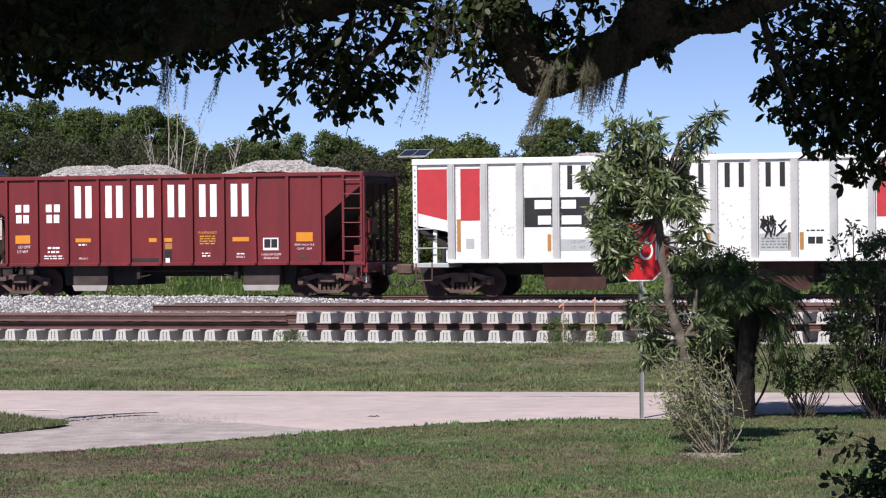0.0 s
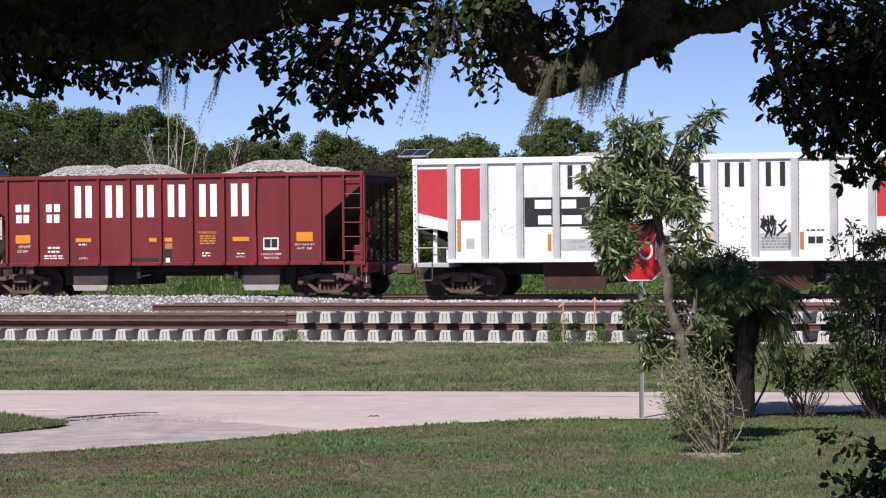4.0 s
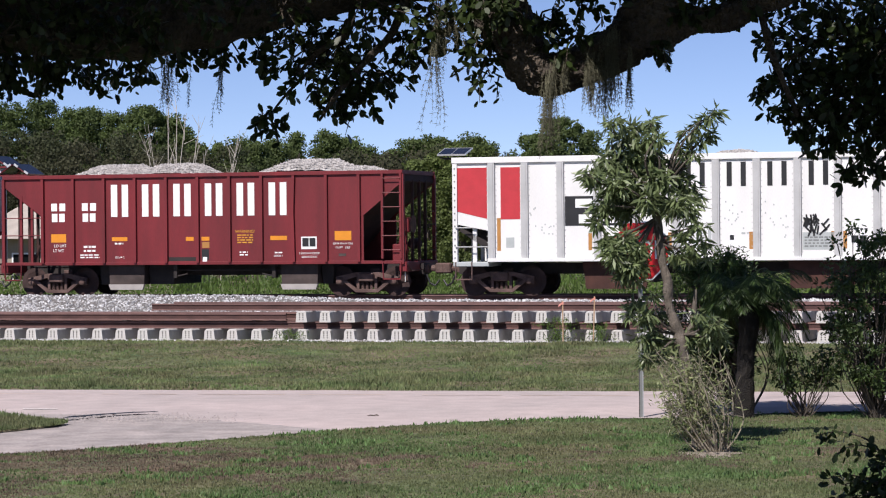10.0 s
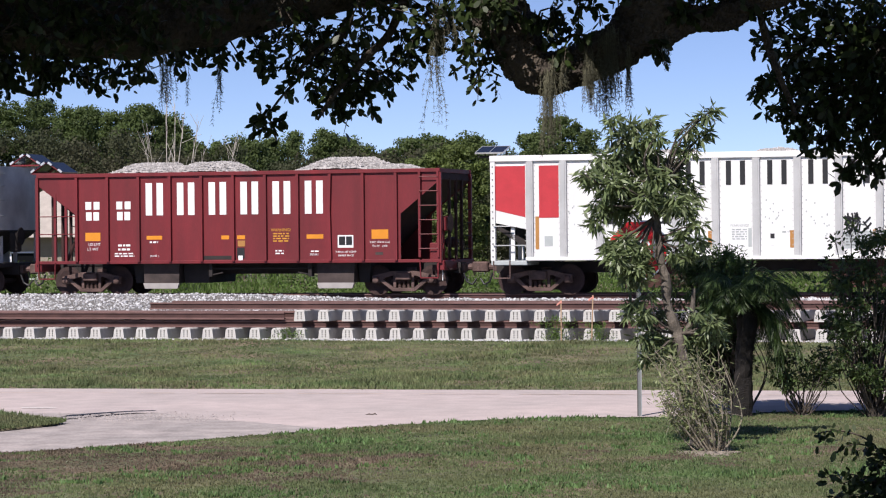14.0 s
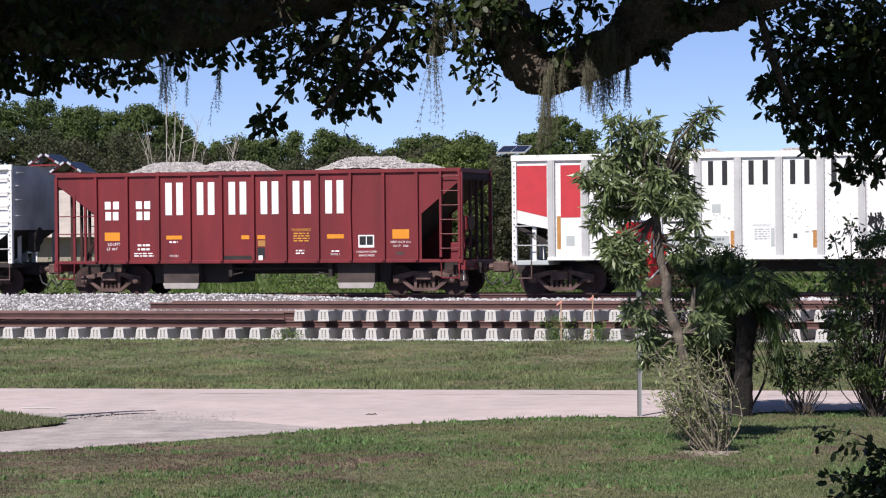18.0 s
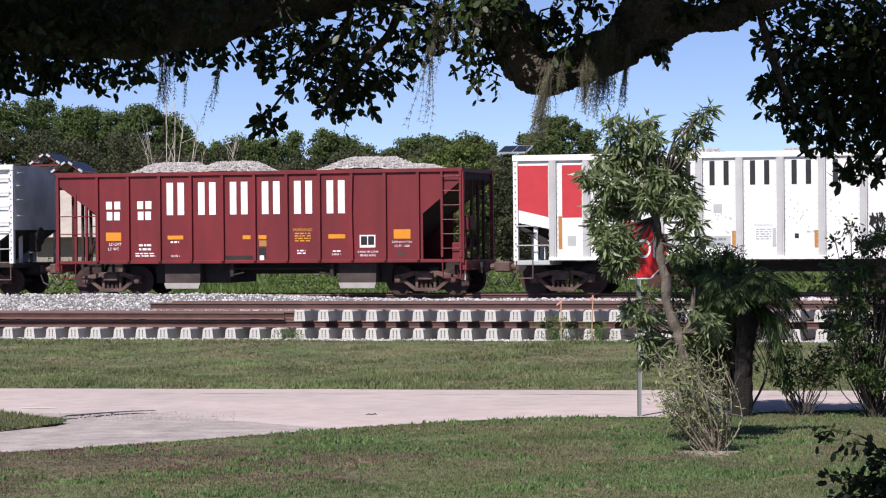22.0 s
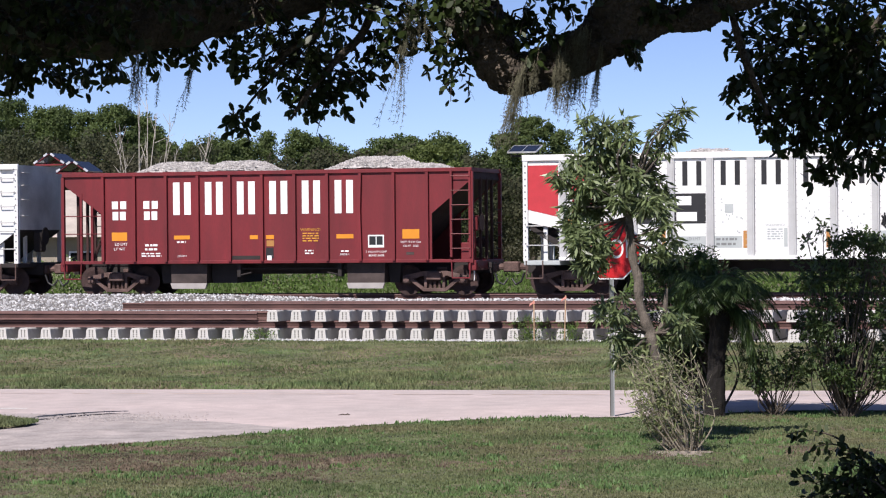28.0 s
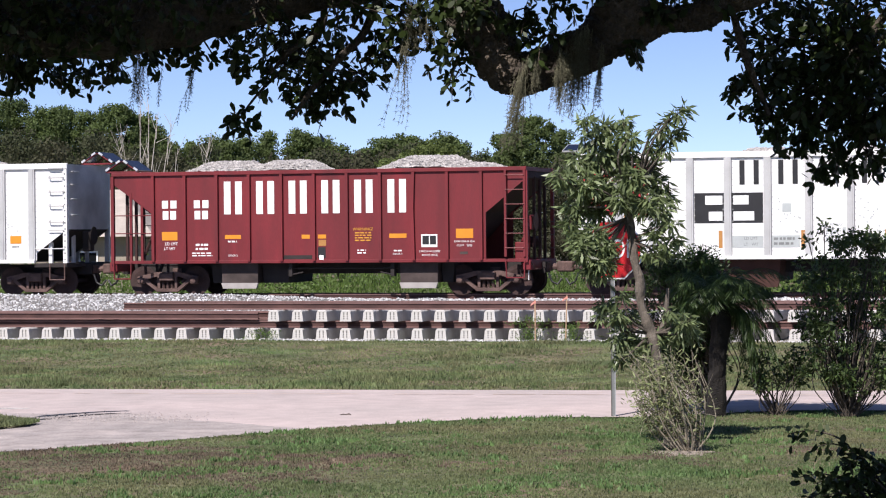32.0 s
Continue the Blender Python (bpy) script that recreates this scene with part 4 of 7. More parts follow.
def white_hopper(u, full, label):
    car = thing("hopper_car", label, "freight car", TRACK @ Matrix.Translation((u, MID_V, RAIL_TOP)), "ballast train")
    P, half, z0, z1 = M["whitecar"], 7.93, 1.08, 4.05
    for y in (-1.60, 1.57):
        part("side_sheet", side_with_cuts(half, z0, z1, (2.14, 6.80, 1.92), (2.14, 6.80, 1.92) if full else (2.06, 6.88, 1.32), y), P, car)
    ribs = [0.0] + [s * v for v in (1.19, 2.37, 3.52, 4.63, 5.72, 6.74) for s in (-1, 1)]
    for x in sorted(ribs):
        bm = bmesh.new()
        prism(bm, [(x - 0.105, z0), (x + 0.105, z0), (x + 0.105, z1 - 0.12), (x - 0.105, z1 - 0.12)], -1.665, -1.602)
        box(bm, x - 0.055, x + 0.055, -1.678, -1.665, z0, z1 - 0.12)
        r = part("side_rib", bm, M["rib"], car, "grey galvanised side rib")
        bm = bmesh.new()
        for i in range(16):
            for sx in (-0.14, 0.14):
                box(bm, x + sx - 0.012, x + sx + 0.012, -1.612, -1.60, z0 + 0.15 + i * 0.172, z0 + 0.175 + i * 0.172)
        rv = part("riveting", bm, M["rib"], r)
        rv["kind"] = "stuff"
    bm = bmesh.new()
    for y in (-1.67, 1.58):
        box(bm, -half - 0.03, half + 0.03, y, y + 0.10, z1 - 0.12, z1 + 0.06, 0.012)
    part("top_chord", bm, P, car)
    bm = bmesh.new()
    for y in (-1.73, 1.60):
        box(bm, -6.85, 6.85, y, y + 0.13, z0 - 0.08, z0 + 0.02, 0.008)
    part("side_sill", bm, P, car)
    for s in (-1, 1):
        bm = bmesh.new()
        box(bm, s * half - 0.03, s * half + 0.03, -1.56, 1.56, 2.05, z1 + 0.03)
        part("end_sheet", bm, M["greyend"], car, "dusty grey end wall")
        # slope sheet coloured black to paint the shade of the open bay
        bm = bmesh.new()
        prism(bm, [(s * (half - 0.04), 2.12), (s * (half - 0.04), 2.0), (s * 6.4, 1.05), (s * 6.2, 1.2)], -1.5, 1.5)
        part("slope_sheet", bm, M["sootshade"], car)
        for y in (-1.58, 1.58):
            bm = bmesh.new()
            box(bm, s * (half - 0.06) - 0.07, s * (half - 0.06) + 0.07, y - 0.07, y + 0.07, 1.0, z1 - 0.1)
            cp = part("corner_post", bm, P, car)
            bm = bmesh.new()
            for i in range(15):
                z = 1.1 + i * 0.19
                box(bm, s * (half - 0.06) - 0.02, s * (half - 0.06) + 0.02, y - 0.082 if y < 0 else y + 0.07, y - 0.07 if y < 0 else y + 0.082, z, z + 0.04)
            rv = part("riveting", bm, M["greytext"], cp)
            rv["kind"] = "stuff"
        for y in (-0.5, 0.5):
            bm = bmesh.new()
            box(bm, s * (half - 0.3) - 0.05, s * (half - 0.3) + 0.05, y - 0.05, y + 0.05, 1.0, 2.1)
            part("end_post", bm, M["greyend"], car)
        bm = bmesh.new()
        box(bm, s * 7.3 - 0.06, s * 7.3 + 0.06, -1.5, -1.4, 1.0, 2.02)
        part("bay_post", bm, P, car)
        bm = bmesh.new()
        box(bm, min(s * 6.82, s * half), max(s * 6.82, s * half), -1.66, 1.66, 0.86, 1.0, 0.02)
        part("end_platform", bm, M["greypanel"] if full else M["sootshade"], car, "steel end platform")
        for z in (1.45, 2.02):
            bm = bmesh.new()
            rod(bm, (s * 7.85, -1.68, z), (s * (6.85 if z < 2 else 7.3), -1.68, z), 0.018, n=5)
            part("grab_rail", bm, M["rib"], car)
        if s > 0:
            for z in (2.28, 2.78, 3.22, 3.66, 3.95):
                bm = bmesh.new()
                path_rod(bm, [(7.35, -1.60, z + 0.06), (7.35, -1.70, z), (7.82, -1.70, z), (7.82, -1.60, z + 0.06)], [0.018] * 4, 5)
                part("hand_hold", bm, M["rib"], car)
            for z in (2.5, 3.0, 3.45, 3.85):
                bm = bmesh.new()
                path_rod(bm, [(half + 0.03, -1.45, z), (half + 0.12, -1.45, z), (half + 0.12, -1.0, z), (half + 0.03, -1.0, z)], [0.016] * 4, 5)
                part("hand_hold", bm, M["rib"], car)
            bm = bmesh.new()
            box(bm, half + 0.02, half + 0.3, -0.6, -0.2, 1.35, 2.0, 0.05)
            lathe(bm, [(0.27, -0.012), (0.29, 0.0), (0.27, 0.012), (0.24, 0.0)], Matrix.Translation((half + 0.36, -0.4, 1.85)) @ Matrix.Rotation(radians(90), 4, "Y"), 18)
            part("hand_brake", bm, M["sootshade"], car, "black hand-brake wheel and housing")
        bm = bmesh.new()
        path_rod(bm, [(s * 7.85, -1.66, 1.0), (s * 7.85, -1.66, 0.48), (s * 7.35, -1.66, 0.48), (s * 7.35, -1.66, 1.0)], [0.022] * 4, 5)
        part("step_stirrup", bm, M["truck"], car)
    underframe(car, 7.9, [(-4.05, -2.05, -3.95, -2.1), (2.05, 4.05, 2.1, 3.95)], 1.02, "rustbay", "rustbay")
    bogie(car, -6.60)
    bogie(car, 6.60)
    load(car, 7.8, 4.05, [(-2.6, 1.2, 0.16), (0.4, 1.1, 0.15), (4.4, 1.2, 0.15)], 9)
    # markings
    for s in (-1, 1):
        bm = bmesh.new()
        a, b = (-7.80, -6.88) if s < 0 else (6.88, 7.80)
        lo, hi = (2.50, 2.28) if s < 0 else (2.28, 2.50)
        if full:
            prism(bm, [(a, lo), (b, hi), (b, 3.80), (a, 3.80)], -1.607, -1.601)
            part("red_panel", bm, M["patchred"], car, "red painted end panel")
            plate("red_panel", min(s * 6.46, s * 5.86), max(s * 6.46, s * 5.86), 2.26, 3.80, M["patchred"], car, label="red painted panel")
    if full:
        for x0, x1 in ((-4.50, -3.63), (-3.41, -2.50)):
            plate("black_panel", x0, x1, 2.05, 2.92, M["black"], car, label="black number panel")
        plate("number_bar", -4.18, -3.68, 2.58, 2.84, M["white"], car, y=-1.611)
        plate("number_bar", -3.36, -2.92, 2.58, 2.84, M["white"], car, y=-1.611)
        plate("number_bar", -4.08, -3.68, 2.12, 2.38, M["white"], car, y=-1.611)
        plate("number_bar", -3.36, -2.76, 2.12, 2.38, M["white"], car, y=-1.611)
        for x in (-2.90, -1.78, -0.6, 0.6, 1.78, 2.97):
            block(x, 3.50, 0.56, 0.70, 0.15, M["black"], car)
        for x0, x1 in ((-3.40, -2.50), (-2.26, -1.45)):
            plate("grey_panel", x0, x1, 1.34, 1.68, M["greypanel"], car, label="pale grey data panel")
        text("LD LMT", 0.12, M["greytext"], car, -2.86, 1.60, y=-1.611)
        text("LT   WT", 0.12, M["greytext"], car, -2.86, 1.43, y=-1.611)
        bars(-2.2, -1.6, 1.38, 1.66, 2, M["greytext"], car, 11, y=-1.611)
        plate("grey_panel", 2.50, 3.40, 1.30, 1.80, M["greypanel"], car, label="pale grey data panel")
        bars(2.56, 3.3, 1.36, 1.70, 4, M["greytext"], car, 12, y=-1.611)
        rnd = random.Random(8)
        bm = bmesh.new()
        for i in range(26):
            x, z = rnd.uniform(2.56, 3.24), rnd.choice((2.12, 1.88)) + rnd.uniform(-0.1, 0.1)
            box(bm, -0.025, 0.025, -1.6145, -1.6125, -0.13, 0.13, m=Matrix.Translation((x, 0, z)) @ Matrix.Rotation(rnd.uniform(-0.9, 0.9), 4, "Y"))
        part("graffiti", bm, M["black"], car, "black scrawled graffiti strokes").update_tag()
        plate("notice_plate", 3.86, 4.36, 1.45, 1.80, M["white"], car)
        plate("notice_field", 3.90, 4.10, 1.50, 1.70, M["black"], car, y=-1.611)
        plate("notice_field", 4.13, 4.32, 1.50, 1.70, M["black"], car, y=-1.611)
        bars(3.86, 4.36, 1.84, 1.92, 1, M["black"], car, 14)
        text("WARNING!", 0.11, M["greypanel"], car, -0.50, 1.98)
        bars(-0.72, -0.28, 1.56, 1.90, 5, M["greypanel"], car, 16)
        plate("faint_panel", -0.24, -0.14, 1.36, 1.90, M["greypanel"], car)
        plate("small_notice", 0.38, 0.54, 1.40, 1.76, M["white"], car, label="small black and white notice")
        plate("notice_field", 0.40, 0.52, 1.60, 1.74, M["black"], car, y=-1.611)
        bars(0.74, 0.92, 1.74, 1.84, 1, M["greypanel"], car, 17)
        plate("faint_panel", -6.30, -6.05, 1.42, 1.72, M["greypanel"], car)
        plate("faint_panel", -1.95, -1.70, 2.35, 2.60, M["greypanel"], car)
    for x, z in () if not full else ((-6.52, 2.30), (-3.74, 1.83), (-1.36, 1.83), (1.02, 1.83), (3.38, 1.83), (3.72, 1.83), (6.5, 2.30)):
        plate("reflector", x - 0.055, x + 0.055, 1.33, z, M["ochre"], car, label="ochre reflective strip")
    if not full:
        plate("reflector", 5.98, 6.36, 1.62, 1.86, M["orange"], car, y=-1.604)
        bars(6.04, 6.28, 1.48, 1.56, 1, M["greytext"], car, 15)
    rnd = random.Random(21 if full else 22)
    bm = bmesh.new()
    for x0 in (-5.2, -1.78 if full else 5.9, 0.6, 1.75):
        for i in range(14):
            x, z = x0 + rnd.uniform(-0.36, 0.36), 0
            z = 2.2 - 0.9 * (x - x0) + rnd.uniform(-0.35, 0.35)
            box(bm, x - 0.018, x + 0.018, -1.6065, -1.602, z - 0.022, z + 0.022)
    d = part("worn_spots", bm, M["greypanel"], car)
    d["kind"] = "stuff"
    if full:
        solar_tilted(car, -7.98, 4.12)
    else:
        solar_gable(car, 8.0, 4.11, M["redcar"], 2.0)
    return car


TRAIN = [(red_hopper(-31.31), -31.31), (white_hopper(-15.19, True, "white hopper car with red end panels and grey ribs"), -15.19),
         (white_hopper(-47.38, False, "white hopper car with grey dusty end wall"), -47.38)]
TRAIN_MOVE = [(0.0, 0.0), (1.5, 0.0), (3.5, 0.005), (4.5, 0.02), (5.5, 0.075), (6.0, 0.174), (6.5, 0.29), (7.0, 0.413), (7.5, 0.541), (8.0, 0.672),
              (8.5, 0.815), (9.0, 0.961), (9.5, 1.106), (10.0, 1.255), (10.5, 1.425), (11.0, 1.585), (11.5, 1.733), (12.0, 1.887), (12.5, 2.034),
              (13.0, 2.185), (13.5, 2.332), (14.0, 2.483), (14.5, 2.627), (15.2, 2.81), (16.0, 2.98), (16.5, 3.055), (17.0, 3.094), (17.5, 3.123),
              (18.0, 3.142), (19.0, 3.155), (20.0, 3.18), (21.5, 3.184), (22.7, 3.184), (23.0, 3.19), (23.5, 3.24), (24.0, 3.335), (24.5, 3.426),
              (25.0, 3.52), (25.5, 3.625), (26.5, 3.87), (27.5, 4.157), (28.0, 4.31), (28.5, 4.474), (29.0, 4.637), (29.5, 4.82), (30.0, 5.015),
              (30.5, 5.215), (31.0, 5.44), (31.5, 5.68), (32.0, 5.942)]
# ---- silver hatchback; local x to its rear, z up from the road ----
M["silver"] = material("silver_car_paint", (0.48, 0.48, 0.495), 0.36, 0.7, spread=0.03, bump=0, fine=400)
M["tint"] = material("tinted_car_glass", (0.008, 0.009, 0.010), 0.06, spread=0.02, bump=0, spec=0.15)
M["tint"].node_tree.nodes["Principled BSDF"].inputs["IOR"].default_value = 1.2
M["tyre"] = material("tyre_rubber", (0.018, 0.018, 0.019), 0.85, spread=0.15)
M["alloy"] = material("bright_alloy", (0.66, 0.66, 0.66), 0.35, 0.4, spread=0.05, bump=0)
M["trimblack"] = material("black_plastic", (0.012, 0.012, 0.013), 0.55, spread=0.1)
M["redlens"] = material("red_lamp_lens", (0.55, 0.012, 0.02), 0.12, spread=0.05, bump=0)
M["clearlens"] = material("clear_lamp_lens", (0.62, 0.60, 0.52), 0.1, spread=0.05, bump=0)
M["chrome"] = material("chrome_strip", (0.85, 0.85, 0.85), 0.4, 0.2, spread=0.02, bump=0)

TOP_LINE = [(-2.13, 0.52), (-2.10, 0.66), (-1.98, 0.77), (-1.62, 0.88), (-1.17, 0.985), (-0.84, 1.175), (-0.46, 1.36), (-0.14, 1.455), (0.4, 1.52), (1.0, 1.52),
            (1.30, 1.50), (1.52, 1.43), (1.80, 1.16), (1.98, 1.005), (2.10, 0.91), (2.15, 0.76), (2.165, 0.60)]
HALF_WIDTH = [(-2.13, 0.50), (-2.06, 0.68), (-1.90, 0.77), (-1.5, 0.83), (-0.9, 0.845), (1.35, 0.845), (1.75, 0.80), (2.0, 0.73), (2.12, 0.66), (2.165, 0.55)]


BELT_IN = 0.945           # body half width at the beltline, share of the widest


def along(table, x):
    for (a, p), (b, q) in zip(table, table[1:]):
        if x <= b:
            return p + (q - p) * max(0, (x - a) / (b - a))
    return table[-1][1]


def glasshouse_y(z):
    """Half width of the side glass at height z."""
    return 0.835 - 0.235 * (z - 0.93) / 0.53


def car_body():
    bm = bmesh.new()
    xs = [-2.13 + 4.295 * i / 70 for i in range(71)]
    rings = []
    for x in xs:
        w, top = along(HALF_WIDTH, x), along(TOP_LINE, x)
        bot = 0.22 + 0.10 * bend(-x, 1.7, 2.13) + 0.14 * bend(x, 1.75, 2.165)
        belt = min(0.93 + 0.04 * bend(x, -0.5, 1.8), top - 0.03)
        pts = [(0, bot), (0.6 * w, bot), (0.92 * w, bot + 0.03), (w * 0.965, bot + 0.16), (w * 1.0, 0.5 * (bot + belt)), (w * 1.01, 0.5 * (bot + belt) + 0.17), (w * 0.995, 0.75 * belt + 0.25 * (bot + 0.3)), (w * BELT_IN, belt)]
        if top > 1.06:
            g = min(1, (top - 1.06) / 0.35)
            yr = min(glasshouse_y(top - 0.06), w * 0.96)
            pts += [(yr + (w * 0.97 - yr) * (1 - g), top - 0.06), (0.86 * yr, top - 0.015), (0.4 * w, top + 0.005), (0, top + 0.01)]
        else:
            pts += [(w * 0.95, top - 0.012 * (top > 0.6)), (0.8 * w, top + 0.006), (0.4 * w, top + 0.018), (0, top + 0.02)]
        ring = pts + [(-a, b) for a, b in pts[-2:0:-1]]
        rings.append([bm.verts.new((x, a, b)) for a, b in ring])
    n = len(rings[0])
    for A, B in zip(rings, rings[1:]):
        for i in range(n):
            bm.faces.new((A[i], A[(i + 1) % n], B[(i + 1) % n], B[i]))
    bm.faces.new(rings[0])
    bm.faces.new(rings[-1])
    return bm


def flank(x, z):
    """Half width of the body above the beltline at x, z."""
    w, top = along(HALF_WIDTH, x), along(TOP_LINE, x)
    belt = min(0.93 + 0.04 * bend(x, -0.5, 1.8), top - 0.03)
    g = min(1, max(0, (top - 1.06) / 0.35))
    yr = min(glasshouse_y(top - 0.06), w * 0.96)
    yt, zt = yr + (w * 0.97 - yr) * (1 - g), top - 0.06
    t = (z - belt) / max(0.02, zt - belt)
    return w * BELT_IN + (yt - w * BELT_IN) * min(1.1, t)


def side_pane(bm, low, high, x0, x1, s, off=0.009, n=14):
    """Pane between two lines (tables x, z), laid on the flank."""
    cols = []
    for i in range(n + 1):
        x = x0 + (x1 - x0) * i / n
        za, zb = along(low, x), along(high, x)
        cols.append([bm.verts.new((x, s * (flank(x, za + (zb - za) * k / 3) + off), za + (zb - za) * k / 3)) for k in range(4)])
    for A, B in zip(cols, cols[1:]):
        for k in range(3):
            bm.faces.new((A[k], B[k], B[k + 1], A[k + 1]))


def wheel_parts(car, x, s):
    bm = bmesh.new()
    m = Matrix.Rotation(radians(90 * s), 4, "X")
    lathe(bm, [(0.21, -0.20), (0.28, -0.20), (0.305, -0.17), (0.312, -0.10), (0.305, -0.02), (0.285, 0.0), (0.215, 0.0)], m, 32)
    tyre = part("wheel", bm, M["tyre"], car, "black tyre on bright six-spoke alloy rim")
    tyre.matrix_basis = Matrix.Translation((x, -s * 0.872, 0.312))
    bm = bmesh.new()
    lathe(bm, [(0.214, -0.06), (0.214, 0.004), (0.196, 0.006), (0.19, -0.05)], m, 32)
    lathe(bm, [(0.062, -0.04), (0.062, 0.006), (0.03, 0.012)], m, 16)
    for k in range(6):
        a = 2 * math.pi * k / 6
        mm = m @ Matrix.Rotation(a, 4, "Z")
        vs = [(0.05, -0.030), (0.198, -0.040), (0.198, 0.040), (0.05, 0.030)]
        A = [bm.verts.new(mm @ Vector((p, q, 0.004))) for p, q in vs]
        B = [bm.verts.new(mm @ Vector((p, q, -0.03))) for p, q in vs]
        bm.faces.new(A)
        bm.faces.new(B[::-1])
        for i in range(4):
            bm.faces.new((A[i], B[i], B[(i + 1) % 4], A[(i + 1) % 4]))
    part("rim", bm, M["alloy"], tyre, "bright six-spoke alloy rim")
    bm = bmesh.new()
    lathe(bm, [(0.19, -0.075), (0.19, -0.06)], m, 24)
    part("brake_disc", bm, M["trimblack"], tyre)
    return tyre


def hatchback():
    car = thing("hatchback", "silver five-door hatchback car driving on the road", "car")
    body = part("body", car_body(), M["silver"], car, "silver metallic painted body", True)
    for s in (-1, 1):
        belt = [(-1.0, 0.955), (1.4, 1.015)]
        for name, x0, x1, high in (("front_side_window", -0.98, 0.25, [(-0.98, 0.968), (-0.62, 1.165), (-0.25, 1.345), (0.05, 1.415), (0.25, 1.435)]),
                                   ("rear_side_window", 0.41, 1.27, [(0.41, 1.435), (0.80, 1.415), (1.12, 1.34), (1.18, 1.31), (1.27, 1.03)])):
            bm = bmesh.new()
            side_pane(bm, belt, high, x0, x1, s)
            part(name, bm, M["tint"], car, "dark tinted side window", True)
        bm = bmesh.new()
        side_pane(bm, belt, [(0.25, 1.425), (0.41, 1.435)], 0.30, 0.36, s, 0.004, 3)
        part("door_pillar", bm, M["silver"], car)
        bm = bmesh.new()
        box(bm, -0.78, -0.60, s * 0.83, s * 0.99, 0.92, 1.07, 0.035)
        part("wing_mirror", bm, M["trimblack"], car, "dark wing mirror")
        for x in (-1.3, 1.3):
            bm = bmesh.new()
            m = Matrix.Translation((x, s * 0.80, 0.325)) @ Matrix.Rotation(radians(-90 * s), 4, "X")
            lathe(bm, [(0.335, 0.0), (0.335, 0.050), (0.328, 0.050)], m, 28)
            part("wheel_arch", bm, M["trimblack"], car)
        for x in (0.10, 1.04):
            bm = bmesh.new()
            box(bm, x - 0.09, x + 0.09, min(s * 0.835, s * 0.858), max(s * 0.835, s * 0.858), 0.845, 0.885, 0.01)
            part("door_handle", bm, M["silver"], car)
        bm = bmesh.new()
        box(bm, -0.85, 0.85, min(s * 0.85, s * 0.868), max(s * 0.85, s * 0.868), 0.40, 0.43, 0.006)
        part("side_strip", bm, M["chrome"], car, "bright side moulding")
        for x in (0.33, -0.83):
            bm = bmesh.new()
            box(bm, x - 0.0025, x + 0.0025, min(s * 0.84, s * 0.8535), max(s * 0.84, s * 0.8535), 0.34, 0.93)
            part("door_gap", bm, M["trimblack"], car)
        bm = bmesh.new()
        prism(bm, [(1.43, 1.075), (1.62, 1.085), (1.84, 1.02), (1.95, 0.90), (1.93, 0.84), (1.80, 0.84), (1.62, 0.94)], s * 0.60, s * 0.81)
        part("tail_lamp", bm, M["redlens"], car, "red wrap-around tail lamp")
        bm = bmesh.new()
        prism(bm, [(-2.06, 0.66), (-1.92, 0.765), (-1.72, 0.83), (-1.76, 0.75), (-1.90, 0.64)], s * 0.52, s * 0.80)
        part("head_lamp", bm, M["clearlens"], car, "clear head lamp with amber corner")
        bm = bmesh.new()
        box(bm, 1.72, 1.86, min(s * 0.74, s * 0.812), max(s * 0.74, s * 0.812), 0.675, 0.69)
        part("bumper_moulding", bm, M["chrome"], car)
    bm = bmesh.new()
    vs = [bm.verts.new(p) for p in ((1.545, -0.55, 1.442), (1.545, 0.55, 1.442), (1.95, 0.645, 1.055), (1.95, -0.645, 1.055))]
    ws = [bm.verts.new(Vector(v.co) - Vector((0.09, 0, 0.06))) for v in vs]
    bm.faces.new(vs)
    bm.faces.new(ws[::-1])
    for i in range(4):
        bm.faces.new((vs[i], ws[i], ws[(i + 1) % 4], vs[(i + 1) % 4]))
    part("rear_window", bm, M["tint"], car, "dark rear hatch window")
    bm = bmesh.new()
    vs = [bm.verts.new(p) for p in ((-1.10, -0.66, 1.04), (-1.10, 0.66, 1.04), (-0.32, 0.54, 1.425), (-0.32, -0.54, 1.425))]
    ws = [bm.verts.new(Vector(v.co) - Vector((-0.02, 0, 0.06))) for v in vs]
    bm.faces.new(vs)
    bm.faces.new(ws[::-1])
    for i in range(4):
        bm.faces.new((vs[i], ws[i], ws[(i + 1) % 4], vs[(i + 1) % 4]))
    part("windscreen", bm, M["tint"], car, "dark windscreen")
    bm = bmesh.new()
    box(bm, 1.40, 1.555, -0.50, 0.50, 1.452, 1.472, 0.008)
    part("roof_spoiler", bm, M["silver"], car)
    bm = bmesh.new()
    box(bm, 2.12, 2.178, -0.17, 0.17, 0.60, 0.72, 0.005)
    part("plate_bar", bm, M["greypanel"], car)
    bm = bmesh.new()
    box(bm, 2.05, 2.164, -0.42, 0.42, 0.40, 0.46, 0.01)
    part("bumper_insert", bm, M["trimblack"], car)
    bm = bmesh.new()
    box(bm, -2.14, -2.05, -0.42, 0.42, 0.40, 0.58, 0.02)
    part("grille", bm, M["trimblack"], car)
    bm = bmesh.new()
    rod(bm, (2.0, -0.45, 0.27), (2.2, -0.45, 0.27), 0.03)
    part("exhaust_pipe", bm, M["truck"], car)
    bm = bmesh.new()
    box(bm, -1.75, 1.7, -0.70, 0.70, 0.20, 0.34)
    part("floor_pan", bm, M["trimblack"], car)
    return car, [wheel_parts(car, x, s) for x in (-1.3, 1.3) for s in (1, -1)]


CAR, CAR_WHEELS = hatchback()
